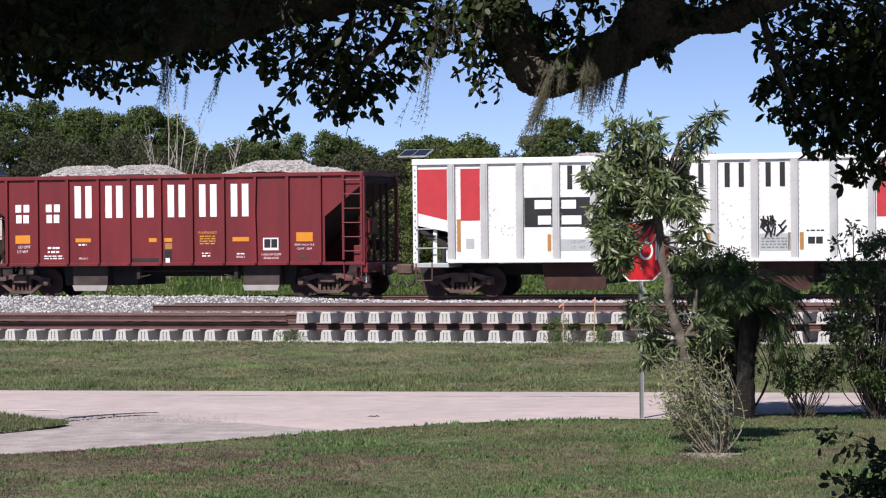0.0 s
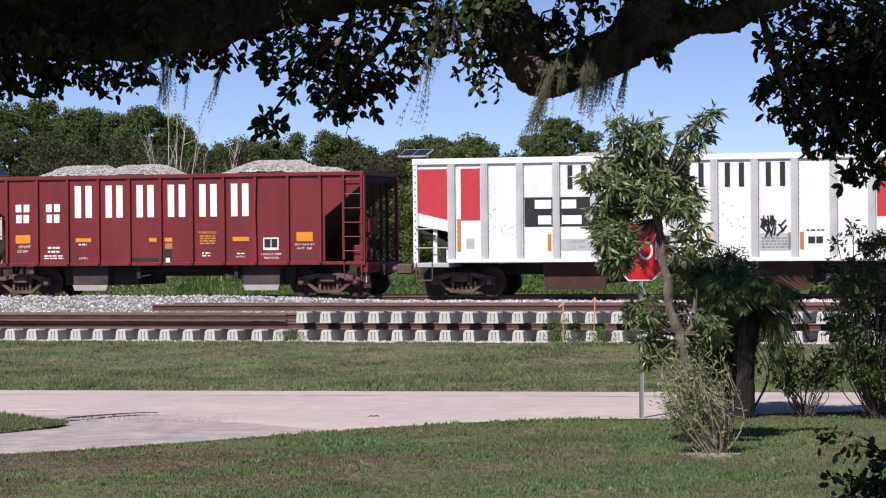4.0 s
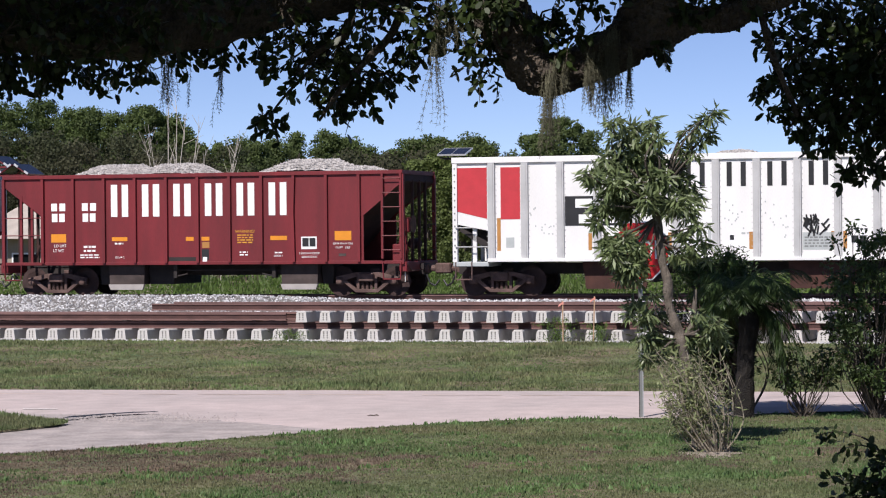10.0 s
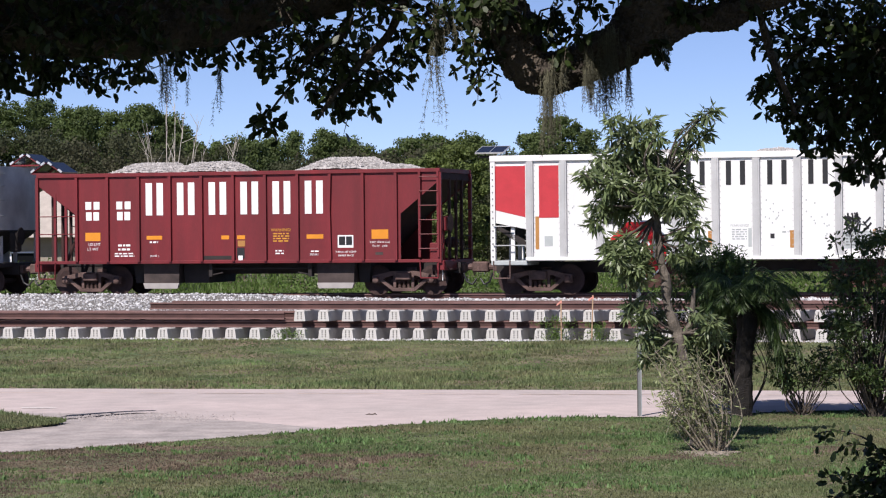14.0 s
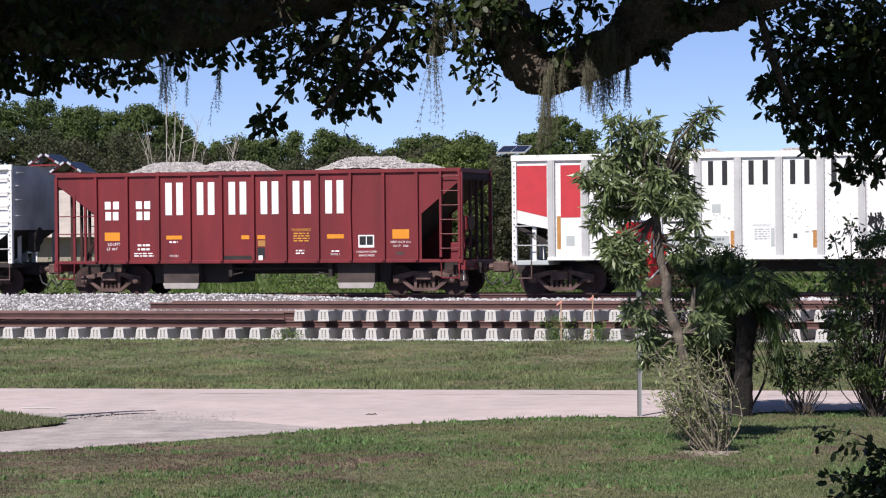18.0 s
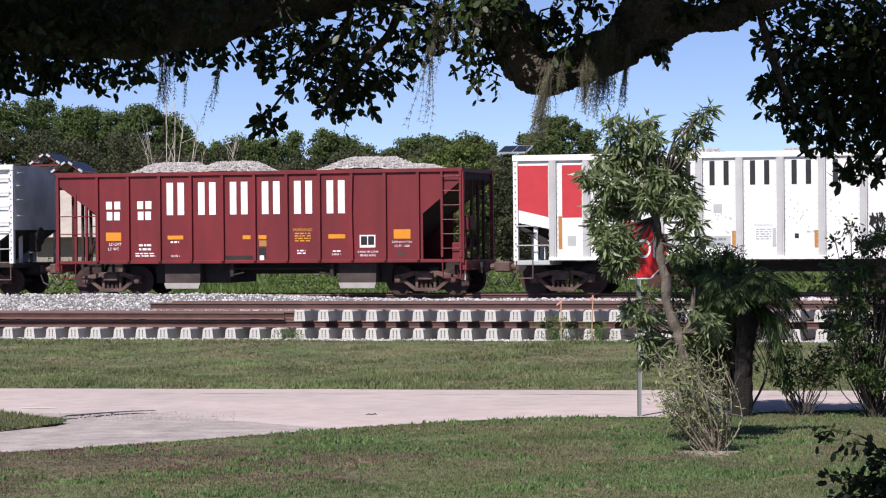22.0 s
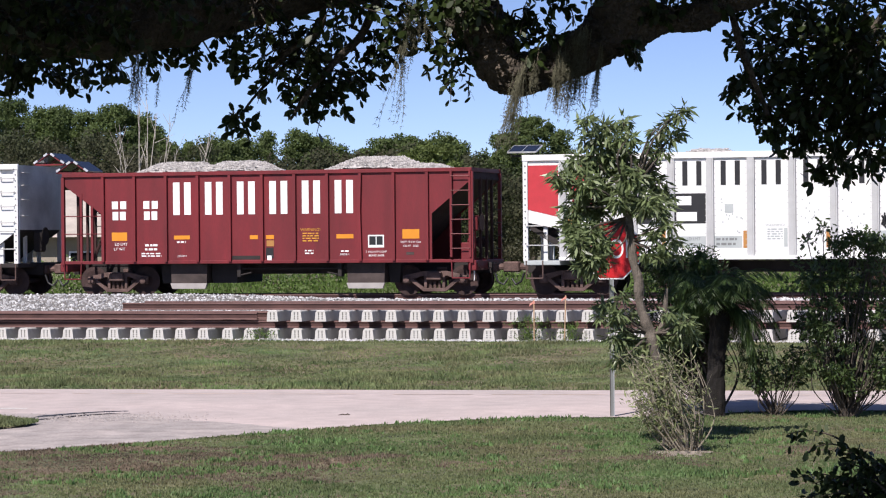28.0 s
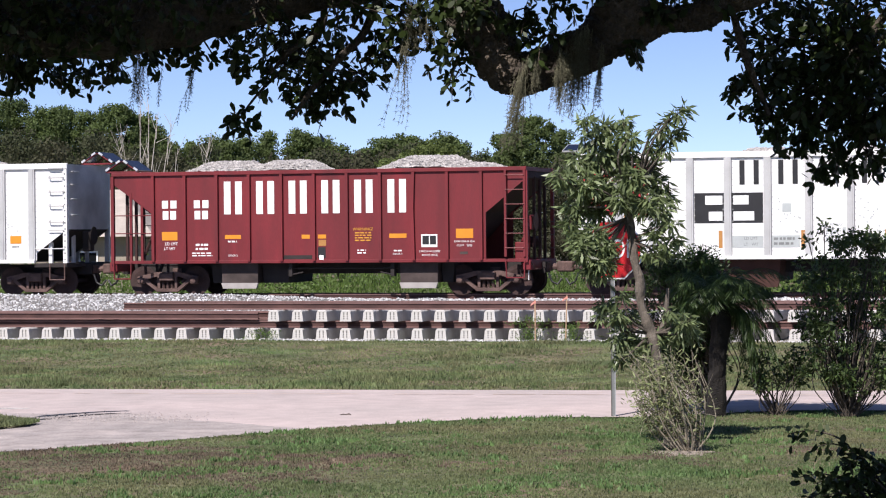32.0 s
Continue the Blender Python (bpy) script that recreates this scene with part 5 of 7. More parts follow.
CAR_Q = 45.30          # line it keeps across the road


def hatchback_motion():
    """Drives past at a steady 17.5 m/s from right to left; six equal spokes, so its wheels are keyed modulo one spoke."""
    walk(CAR, [(t, ROAD @ Matrix.Translation((-6.17 - 17.5 * (t - 5.5), CAR_Q, 0.012)) @ Rz(-3.2)) for t in (0.0, 2.0, 4.0, 5.0, 5.5, 6.0, 6.5, 7.0, 9.0, 16.0, 24.0, 32.0)])
    per_frame = (17.5 / FPS / 0.312) % (math.pi / 3)
    times = [0.0] + [4.4 + k / FPS for k in range(64)] + [32.0]
    for w in CAR_WHEELS:
        base = w.matrix_basis.translation.copy()
        rows = []
        for i, t in enumerate(times):
            k = min(max(i - 1, 0), 63)
            rows.append((t, Matrix.Translation(base) @ Matrix.Rotation(-per_frame * k, 4, "Y")))
        walk(w, rows)
# ---- plants ----
M["bark"] = material("oak_bark", (0.052, 0.043, 0.035), 0.95, spread=0.4, scale=7, fine=45, bump=1.0, dist=0.03, tint=(0.17, 0.13, 0.095), tint_scale=9, streak=(1, 1, 1))
M["oakleaf"] = material("oak_leaf", (0.035, 0.055, 0.014), 0.45, spread=0.2, scale=2, per="island", bump=0, trans=0.25)
M["moss"] = material("grey_moss", (0.125, 0.12, 0.08), 0.95, spread=0.3, scale=9, per="island", bump=0, trans=0.2)
M["longleaf"] = material("lance_leaf", (0.150, 0.198, 0.084), 0.38, spread=0.25, scale=3, tint=(0.215, 0.25, 0.13), tint_scale=2, per="island", bump=0, trans=0.32)
M["strawleaf"] = material("pale_straw_leaf", (0.235, 0.265, 0.125), 0.6, spread=0.25, scale=3, per="island", bump=0, trans=0.3)
M["stem"] = material("pale_stem", (0.27, 0.235, 0.18), 0.9, spread=0.25, scale=8, fine=60, bump=0.5)
M["youngbark"] = material("pale_grey_bark", (0.135, 0.113, 0.093), 0.9, spread=0.35, scale=8, fine=60, bump=0.6)
M["greybark"] = material("grey_bark", (0.088, 0.072, 0.058), 0.9, spread=0.3, scale=8, fine=60, bump=0.6)
M["deadwood"] = material("bleached_dead_wood", (0.46, 0.42, 0.37), 0.9, spread=0.2, scale=3)
M["palmleaf"] = material("palm_leaf", (0.056, 0.096, 0.027), 0.5, spread=0.3, scale=2, per="island", bump=0, trans=0.3)
M["palmtrunk"] = material("palm_trunk_fibre", (0.016, 0.013, 0.011), 0.95, spread=0.4, scale=9, fine=60, bump=1.0, dist=0.04)
M["shrubleaf"] = material("shrub_leaf", (0.072, 0.112, 0.034), 0.5, spread=0.25, scale=3, per="island", bump=0, trans=0.22)
M["farleaf"] = material("far_tree_leaf", (0.066, 0.104, 0.030), 0.7, spread=0.3, scale=0.25, fine=2, tint=(0.125, 0.165, 0.050), tint_scale=0.12, tint_amount=1.0, per="island", bump=0, trans=0.42, vary=0.2)
M["paletree"] = material("pale_tree_leaf", (0.125, 0.165, 0.045), 0.7, spread=0.3, scale=0.4, fine=2, per="island", bump=0, trans=0.42, vary=0.2)
M["farscrub"] = material("far_scrub_leaf", (0.044, 0.064, 0.022), 0.8, spread=0.3, scale=0.3, fine=2, tint=(0.085, 0.076, 0.046), tint_scale=0.15, tint_amount=1.0, per="island", bump=0, trans=0.4, vary=0.2)
M["weed"] = material("bright_weed_leaf", (0.118, 0.192, 0.042), 0.6, spread=0.25, scale=0.8, per="island", bump=0, trans=0.45, vary=0.25)


class Leaves:
    """Gathers many small leaves into one mesh."""

    def __init__(self, seed):
        self.r, self.v, self.f = random.Random(seed), [], []
        self.g, self.bulk = np.random.default_rng(seed), []

    def turn(self, droop=0.0):
        r = self.r
        d = Vector((r.gauss(0, 1), r.gauss(0, 1), r.gauss(0, 1) - droop))
        return d.normalized() if d.length > 1e-3 else Vector((0, 0, -1))

    def leaf(self, p, d, length, width, shape="lance"):
        r = self.r
        side = d.cross(self.turn())
        side = side.normalized() * width if side.length > 1e-3 else Vector((width, 0, 0))
        k = len(self.v)
        if shape == "lance":
            self.v += [p, p + d * length * 0.45 + side * 0.5, p + d * length, p + d * length * 0.45 - side * 0.5]
            self.f.append((k, k + 1, k + 2, k + 3))
        else:
            a = d * length
            self.v += [p, p + a * 0.3 + side * 0.42, p + a * 0.72 + side * 0.5, p + a, p + a * 0.72 - side * 0.5, p + a * 0.3 - side * 0.42]
            self.f.append((k, k + 1, k + 2, k + 3, k + 4, k + 5))

    def blob(self, c, rad, n, length, width, shape="lance", droop=0.0, shell=0.5, out=0.0):
        r = self.r
        c = Vector(c)
        for _ in range(n):
            d = self.turn()
            q = shell + (1 - shell) * r.random()
            p = c + Vector((d.x * rad[0], d.y * rad[1], d.z * rad[2])) * q
            e = self.turn(droop) + d * out
            s = r.uniform(0.65, 1.3)
            self.leaf(p, e.normalized(), length * s, width * s, shape)

    def spray(self, pts, n, length, width, shape="lance", spread=0.05, droop=0.2):
        """Leaves along a twig."""
        r = self.r
        for _ in range(n):
            i = r.randrange(len(pts) - 1)
            a, b = Vector(pts[i]), Vector(pts[i + 1])
            p = a.lerp(b, r.random()) + Vector((r.gauss(0, spread), r.gauss(0, spread), r.gauss(0, spread)))
            d = ((b - a).normalized() * 0.6 + self.turn(droop)).normalized()
            s = r.uniform(0.65, 1.3)
            self.leaf(p, d, length * s, width * s, shape)

    def cloud(self, c, rad, n, length, width, shell=0.5):
        """Many diamond leaves in an ellipsoid, made in bulk."""
        g = self.g
        d = g.normal(size=(n, 3))
        d /= np.linalg.norm(d, axis=1)[:, None]
        p = np.array(c) + d * np.array(rad) * (shell + (1 - shell) * g.random((n, 1)))
        face = d + 0.55 * g.normal(size=(n, 3))
        e = np.cross(face, g.normal(size=(n, 3)))
        e /= np.linalg.norm(e, axis=1)[:, None] + 1e-9
        w = np.cross(face, e)
        w /= np.linalg.norm(w, axis=1)[:, None] + 1e-9
        k = g.uniform(0.6, 1.35, (n, 1))
        e, w = e * length * k, w * width * k * 0.5
        self.bulk.append(np.stack([p, p + e * 0.5 + w, p + e, p + e * 0.5 - w], 1).reshape(-1, 3))

    def make_bulk(self, name, mat, parent=None, label=""):
        co = np.concatenate(self.bulk).astype(np.float32)
        nq = len(co) // 4
        me = bpy.data.meshes.new(name)
        me.vertices.add(len(co))
        me.vertices.foreach_set("co", co.ravel())
        me.loops.add(len(co))
        me.loops.foreach_set("vertex_index", np.arange(len(co), dtype=np.int32))
        me.polygons.add(nq)
        me.polygons.foreach_set("loop_start", np.arange(0, len(co), 4, dtype=np.int32))
        me.polygons.foreach_set("loop_total", np.full(nq, 4, dtype=np.int32))
        me.materials.append(mat)
        me.update(calc_edges=True)
        ob = new(name, me)
        if parent is not None:
            ob.parent = parent
        return tagged(ob, label) if label else ob

    def make(self, name, mat, parent=None, label=""):
        ob = mesh_object(name, self.v, self.f, mat)
        if parent is not None:
            ob.parent = parent
        if label:
            tagged(ob, label)
        return ob


def limb(bm, pts, radii, n=9, seed=0, rough=0.12, steps=5):
    """Bent, knotted branch as one tube."""
    fine, fr = [], []
    for i in range(len(pts) - 1):
        p0, p1, p2, p3 = (Vector(pts[max(0, min(len(pts) - 1, i + k))]) for k in (-1, 0, 1, 2))
        for s in range(steps):
            t = s / steps
            fine.append(0.5 * ((2 * p1) + (p2 - p0) * t + (2 * p0 - 5 * p1 + 4 * p2 - p3) * t * t + (3 * p1 - p0 - 3 * p2 + p3) * t ** 3))
            fr.append(radii[i] + (radii[i + 1] - radii[i]) * t)
    fine.append(Vector(pts[-1]))
    fr.append(radii[-1])
    rings = []
    for i, (p, r) in enumerate(zip(fine, fr)):
        d = fine[min(i + 1, len(fine) - 1)] - fine[max(i - 1, 0)]
        q = d.to_track_quat("Z", "Y").to_matrix()
        ring = []
        for k in range(n):
            a = 2 * math.pi * k / n
            c = Vector((math.cos(a), math.sin(a), 0))
            w = 1 + rough * (noise.noise((p + q @ c * r) * 6 + Vector((seed, 0, 0))) + 0.7 * noise.noise((p + q @ c * r) * 19) + ((0.6 * abs(noise.noise((p + q @ c * r) * 37)) + 0.45 * noise.noise((p + q @ c * r) * 75)) if steps > 5 else 0))
            ring.append(bm.verts.new(p + q @ (c * r * w)))
        rings.append(ring)
    for A, B in zip(rings, rings[1:]):
        for k in range(n):
            bm.faces.new((A[k], A[(k + 1) % n], B[(k + 1) % n], B[k]))
    bm.faces.new(rings[0][::-1])
    bm.faces.new(rings[-1])


def twig_cloud(lv, bm, start, end, n_twigs, reach, leaves_each, length, width, shape, seed, droop=0.25, thick=0.006, depth=0.5):
    """Twigs leaving the line start-end in all directions, each with leaves."""
    r = random.Random(seed)
    a, b = Vector(start), Vector(end)
    for _ in range(n_twigs):
        p = a.lerp(b, r.random())
        d = Vector((r.gauss(0, 1), r.gauss(0, depth), r.gauss(-0.15, 0.8))).normalized()
        m = p + d * reach * r.uniform(0.3, 0.6) + Vector((0, 0, r.uniform(-0.03, 0.03)))
        e = p + d * reach * r.uniform(0.7, 1.1) + Vector((0, 0, r.uniform(-0.08, 0.04)))
        path_rod(bm, [p, m, e], [thick, thick * 0.7, thick * 0.3], 4)
        lv.spray([m, m.lerp(e, 0.5), e], leaves_each, length, width, shape, reach * 0.09, droop)


def live_oak():
    oak = thing("live_oak", "dark live oak limbs with small oval leaves overhead", "tree", Matrix.Translation((-4.4, 10.4, 0)))
    off = Vector((4.4, -10.4, 0))

    def at(*pts):
        return [Vector(p) + off for p in pts]

    bm = bmesh.new()
    limb(bm, at((-4.4, 10.4, -0.15), (-4.35, 10.4, 1.2), (-4.2, 10.5, 2.5), (-4.0, 10.6, 3.6), (-4.3, 10.2, 5.0), (-4.1, 9.6, 6.6)), [0.52, 0.42, 0.38, 0.36, 0.26, 0.12], 12, 1)
    part("trunk", bm, M["bark"], oak, "grey furrowed oak trunk")
    limbs = [
        (at((-4.05, 10.6, 3.3), (-3.0, 11.2, 3.85), (-2.0, 11.6, 3.92), (-1.3, 11.8, 3.90), (-0.75, 12.0, 4.02), (-0.2, 12.1, 4.12), (0.2, 12.1, 4.15)), [0.30, 0.24, 0.19, 0.16, 0.13, 0.11, 0.10]),
        (at((-0.10, 12.1, 4.62), (0.03, 12.0, 4.36), (0.20, 12.0, 4.16), (0.27, 12.0, 3.98), (0.35, 12.0, 3.83), (0.405, 12.0, 3.72), (0.482, 12.0, 3.66), (0.60, 12.0, 3.685), (0.72, 12.0, 3.73), (0.84, 12.0, 3.78), (0.945, 12.0, 3.887), (1.03, 12.0, 4.03), (1.08, 12.0, 4.22), (1.05, 12.0, 4.7)),
         [0.13, 0.135, 0.132, 0.128, 0.112, 0.110, 0.097, 0.099, 0.096, 0.107, 0.120, 0.125, 0.125, 0.12]),
        (at((0.93, 12.0, 3.83), (1.08, 12.0, 3.862), (1.20, 12.0, 3.906), (1.345, 12.0, 3.918), (1.465, 12.0, 3.976), (1.63, 12.0, 4.04), (1.84, 12.1, 4.106), (2.4, 12.2, 4.14)), [0.10, 0.082, 0.056, 0.067, 0.064, 0.066, 0.06, 0.05]),
        (at((-3.2, 11.1, 3.75), (-2.6, 10.6, 4.15), (-1.8, 10.4, 4.35), (-0.8, 10.2, 4.5), (0.4, 10.4, 4.55)), [0.2, 0.2, 0.17, 0.12, 0.07]),
        (at((2.4, 12.2, 4.1), (2.2, 12.2, 3.85), (2.05, 12.2, 3.6), (1.85, 12.2, 3.35)), [0.03, 0.022, 0.016, 0.008]),
        (at((-0.10, 12.0, 4.25), (-0.15, 12.0, 4.07), (-0.233, 12.0, 3.858), (-0.368, 12.0, 3.721), (-0.503, 12.0, 3.562), (-0.579, 12.0, 3.448)), [0.028, 0.023, 0.019, 0.015, 0.012, 0.006]),
        (at((-0.40, 12.1, 4.25), (-0.42, 12.0, 4.07), (-0.433, 12.0, 3.881), (-0.581, 12.0, 3.776), (-0.675, 12.0, 3.67)), [0.026, 0.022, 0.018, 0.014, 0.008]),
        (at((1.47, 12.0, 4.02), (1.506, 12.0, 3.949), (1.55, 12.0, 3.789), (1.597, 12.0, 3.655), (1.662, 12.1, 3.534), (1.691, 12.1, 3.454)), [0.022, 0.018, 0.016, 0.015, 0.013, 0.01]),
        (at((-4.1, 10.4, 4.4), (-3.2, 8.8, 5.6), (-1.8, 7.6, 6.5), (-0.2, 7.0, 7.0)), [0.24, 0.2, 0.15, 0.06]),
        (at((-4.2, 10.2, 4.9), (-2.6, 10.2, 6.0), (-0.6, 10.0, 6.9), (1.6, 9.8, 7.2)), [0.22, 0.18, 0.14, 0.06]),
    ]
    for i, (pts, rad) in enumerate(limbs):
        bm = bmesh.new()
        limb(bm, pts, rad, 72 if i in (1, 2) else 14, i * 3.1, 0.19 if i in (1, 2) else 0.24, 30 if i in (1, 2) else 5)
        part("limb", bm, M["bark"], oak, "gnarled grey-brown oak limb" if i == 1 else "")
    # leafy twigs: (start, end, twigs, reach, leaves each)
    sets = [
        ((-2.6, 11.4, 4.0), (-1.4, 11.7, 3.98), 150, 0.26, 11), ((-2.2, 11.9, 3.80), (-1.25, 12.1, 3.80), 60, 0.20, 12), ((-2.3, 11.9, 3.72), (-1.6, 12.0, 3.70), 26, 0.13, 9),
        ((-1.3, 12.0, 3.88), (-0.9, 12.1, 3.86), 26, 0.16, 10), ((-1.2, 11.7, 4.05), (-0.1, 11.9, 4.02), 34, 0.26, 9),
        ((-0.95, 12.1, 3.92), (-0.15, 12.1, 3.88), 40, 0.24, 10), ((-0.70, 12.1, 3.76), (-0.22, 12.1, 3.66), 44, 0.20, 11), ((-0.60, 12.1, 3.60), (-0.38, 12.1, 3.55), 14, 0.12, 8),
        ((-0.83, 12.1, 3.50), (-0.80, 12.1, 3.43), 7, 0.08, 8), ((-0.1, 12.0, 3.98), (0.2, 12.1, 3.90), 26, 0.18, 10), ((0.15, 12.1, 3.72), (0.28, 12.1, 3.66), 8, 0.10, 6),
        ((0.58, 11.85, 4.06), (0.95, 11.9, 4.08), 20, 0.12, 9), ((0.12, 12.05, 4.12), (0.5, 12.1, 4.12), 18, 0.10, 9), ((0.10, 11.76, 4.04), (0.40, 11.76, 3.98), 24, 0.13, 9), ((0.46, 11.86, 3.95), (0.62, 11.86, 3.82), 20, 0.09, 8), ((0.66, 11.9, 3.98), (0.78, 11.9, 3.95), 4, 0.07, 7), ((1.06, 11.9, 3.99), (1.22, 11.9, 3.96), 12, 0.08, 7), ((0.97, 11.85, 3.80), (1.04, 11.85, 3.76), 5, 0.06, 6),
        ((1.2, 12.0, 4.05), (1.5, 12.0, 4.05), 20, 0.14, 9), ((0.17, 11.95, 3.84), (0.25, 11.95, 3.74), 8, 0.09, 8),
        ((1.60, 12.1, 4.05), (2.3, 12.2, 4.0), 32, 0.24, 11), ((1.72, 12.2, 3.82), (2.3, 12.2, 3.80), 72, 0.25, 12), ((1.80, 12.2, 3.58), (2.3, 12.2, 3.52), 78, 0.24, 12), ((2.0, 12.2, 3.9), (2.4, 12.2, 3.6), 46, 0.24, 13),
        ((1.72, 12.2, 3.47), (1.95, 12.2, 3.42), 20, 0.14, 10), ((2.0, 12.2, 3.38), (2.25, 12.2, 3.30), 30, 0.16, 11), ((1.95, 12.2, 3.27), (2.05, 12.2, 3.20), 10, 0.10, 8),
        ((1.60, 12.1, 3.88), (1.7, 12.1, 3.74), 9, 0.14, 8),
        ((-2.4, 11.0, 3.98), (-1.1, 11.2, 3.96), 80, 0.24, 10), ((-2.2, 11.0, 3.80), (-1.2, 11.2, 3.78), 40, 0.16, 10), ((1.60, 12.2, 3.68), (1.72, 12.2, 3.48), 26, 0.14, 10),
    ]
    for i, (a, b, n, reach, each) in enumerate(sets):
        lv, bm = Leaves(100 + i), bmesh.new()
        a, b = at(a, b)
        twig_cloud(lv, bm, a, b, n, reach, int(each * 1.25), 0.054, 0.025, "oval", 200 + i, 0.3, 0.005)
        spray = part("leafy_branch", bm, M["bark"], oak)
        tagged(spray, kind="stuff")
        lv.make("leaves", M["oakleaf"], spray)
    # long bare twig that carries the hanging tip
    for pts, rad in ((at((-0.42, 12.1, 3.95), (-0.6, 12.1, 3.72), (-0.74, 12.1, 3.58), (-0.84, 12.1, 3.45)), [0.012, 0.009, 0.007, 0.004]),
                     (at((2.2, 12.2, 3.95), (1.95, 12.2, 3.7), (1.8, 12.2, 3.45)), [0.007, 0.006, 0.004]),
                     (at((1.50, 12.1, 4.0), (1.56, 12.1, 3.75), (1.66, 12.2, 3.55), (1.78, 12.2, 3.4)), [0.006, 0.006, 0.005, 0.003])):
        bm = bmesh.new()
        limb(bm, pts, rad, 5, 1, 0.05)
        part("twig", bm, M["bark"], oak)
    # the unseen crown above and behind, which keeps the low limbs in shade
    r = random.Random(77)
    for i in range(44):
        lv = Leaves(300 + i)
        for _ in range(7):
            c = Vector((r.uniform(-9.5, 6.5), r.uniform(-6.0, 11.9), 0))
            c.z = 5.2 + r.uniform(0.0, 2.8) * (1 - 0.25 * abs(c.x + 1.3) / 8)
            k = (c.z - 3.85) / 1.22
            x, y = c.x + 0.52 * k, c.y + 0.88 * k
            if abs(y - 12) < 1.7 and abs(x - 0.3) < 1.2 and r.random() < 0.93:
                continue
            lv.blob(c + off, (1.1, 1.1, 0.5), 90, 0.30, 0.22, "oval", 0.2, 0.1)
        lv.make("crown_clump", M["oakleaf"], oak)
    # extra unseen clumps, placed so their shadows fall on chosen limbs
    for i in range(4):
        lv = Leaves(370 + i)
        for _ in range(5):
            lv.blob(Vector((r.uniform(0.05, 0.50) if i < 2 else r.uniform(-2.9, -2.1), r.uniform(10.1, 11.1), r.uniform(5.5, 6.2))) + off, (0.5, 0.6, 0.25), 110, 0.2, 0.14, "oval", 0.2, 0.1)
        lv.make("crown_clump", M["oakleaf"], oak)
    for i in range(7):
        lv = Leaves(380 + i)
        for _ in range(6):
            lv.blob(Vector((r.uniform(-5.65, -1.35), r.uniform(8.0, 11.4), r.uniform(4.75, 5.6))) + off, (0.8, 0.8, 0.3), 120, 0.2, 0.14, "oval", 0.2, 0.1)
        lv.make("crown_clump", M["oakleaf"], oak)
    return oak


def moss(x, y, z, length, spread, strands, seed):
    """Hanging tuft; its origin is where it is tied to the limb."""
    r = random.Random(seed)
    verts, faces = [], []

    def hair(p, d, L, w, n, curl):
        prev, out = None, []
        for i in range(n + 1):
            q = 1 - 0.75 * i / n
            k = len(verts)
            side = Vector((d.z, 0, -d.x))
            side = side.normalized() * w * q if side.length > 1e-3 else Vector((w * q, 0, 0))
            verts.extend((p - side, p + side))
            if prev is not None:
                faces.append((prev, prev + 1, k + 1, k))
            prev = k
            out.append(p.copy())
            d = (d + Vector((r.gauss(0, curl), r.gauss(0, curl), r.gauss(-0.25, curl)))).normalized()
            p = p + d * (L / n)
        return out

    for _ in range(max(4, strands // 3)):
        L = length * (0.3 + 0.7 * r.random() ** 0.7)
        line = hair(Vector((r.gauss(0, spread * 0.4), r.gauss(0, 0.02), r.uniform(-0.01, 0.04))), Vector((r.gauss(0, 0.03), 0, -1)), L, 0.0013, 14, 0.08)
        for p in line[1:]:
            for _ in range(4):
                hair(p, Vector((r.gauss(0, 0.7), r.gauss(0, 0.5), r.gauss(-0.6, 0.5))), r.uniform(0.01, 0.026), 0.0010, 2, 0.4)
    ob = mesh_object("spanish_moss", verts, faces, M["moss"])
    ob.matrix_basis = Matrix.Translation((x, y, z))
    return tagged(ob, "grey-green wisp of hanging moss on the oak", "moss", "hanging moss")


live_oak()
# x, y, height of the tie point, length, spread, strands, swing share, resting lean
MOSS = [(moss(*a[:3], *a[3:6], i), a) for i, a in enumerate([
    (-1.29, 12.1, 3.76, 0.26, 0.10, 54, 0.3, 0), (-1.05, 12.1, 3.72, 0.28, 0.02, 18, 0.8, 0), (-0.02, 12.0, 3.88, 0.50, 0.035, 54, 0.75, 0),
    (0.02, 12.0, 3.98, 0.24, 0.10, 90, 0.4, 0), (0.50, 11.90, 3.64, 0.38, 0.02, 75, 1.0, 0), (0.53, 11.90, 3.70, 0.42, 0.02, 60, 0.9, 0),
    (0.58, 11.89, 3.74, 0.18, 0.03, 60, 0.4, 0), (0.70, 11.90, 3.74, 0.26, 0.03, 130, 0.7, 0), (0.77, 11.89, 3.82, 0.40, 0.035, 190, 0.7, 0),
    (0.81, 11.89, 3.84, 0.36, 0.03, 120, 0.6, 0), (0.88, 11.89, 3.76, 0.30, 0.015, 50, 0.6, 0), (1.07, 11.92, 3.79, 0.15, 0.012, 24, 0.5, 0)])]
SWING = [(0.0, -20), (1.0, -25), (2.0, -24), (3.0, -18), (4.5, -20), (6.0, -20), (7.0, -18), (8.0, -10), (9.0, -7), (10.0, -3), (11.0, 0), (13.0, 0), (14.0, 0), (15.5, -1), (17.0, -3),
         (18.0, -3), (19.0, -6), (20.0, -11), (21.0, -14), (22.0, -12), (23.0, -17), (24.0, -13), (25.0, -16), (26.5, -15), (28.0, -14), (29.0, -12), (30.0, -8), (31.0, -9), (32.0, -11)]


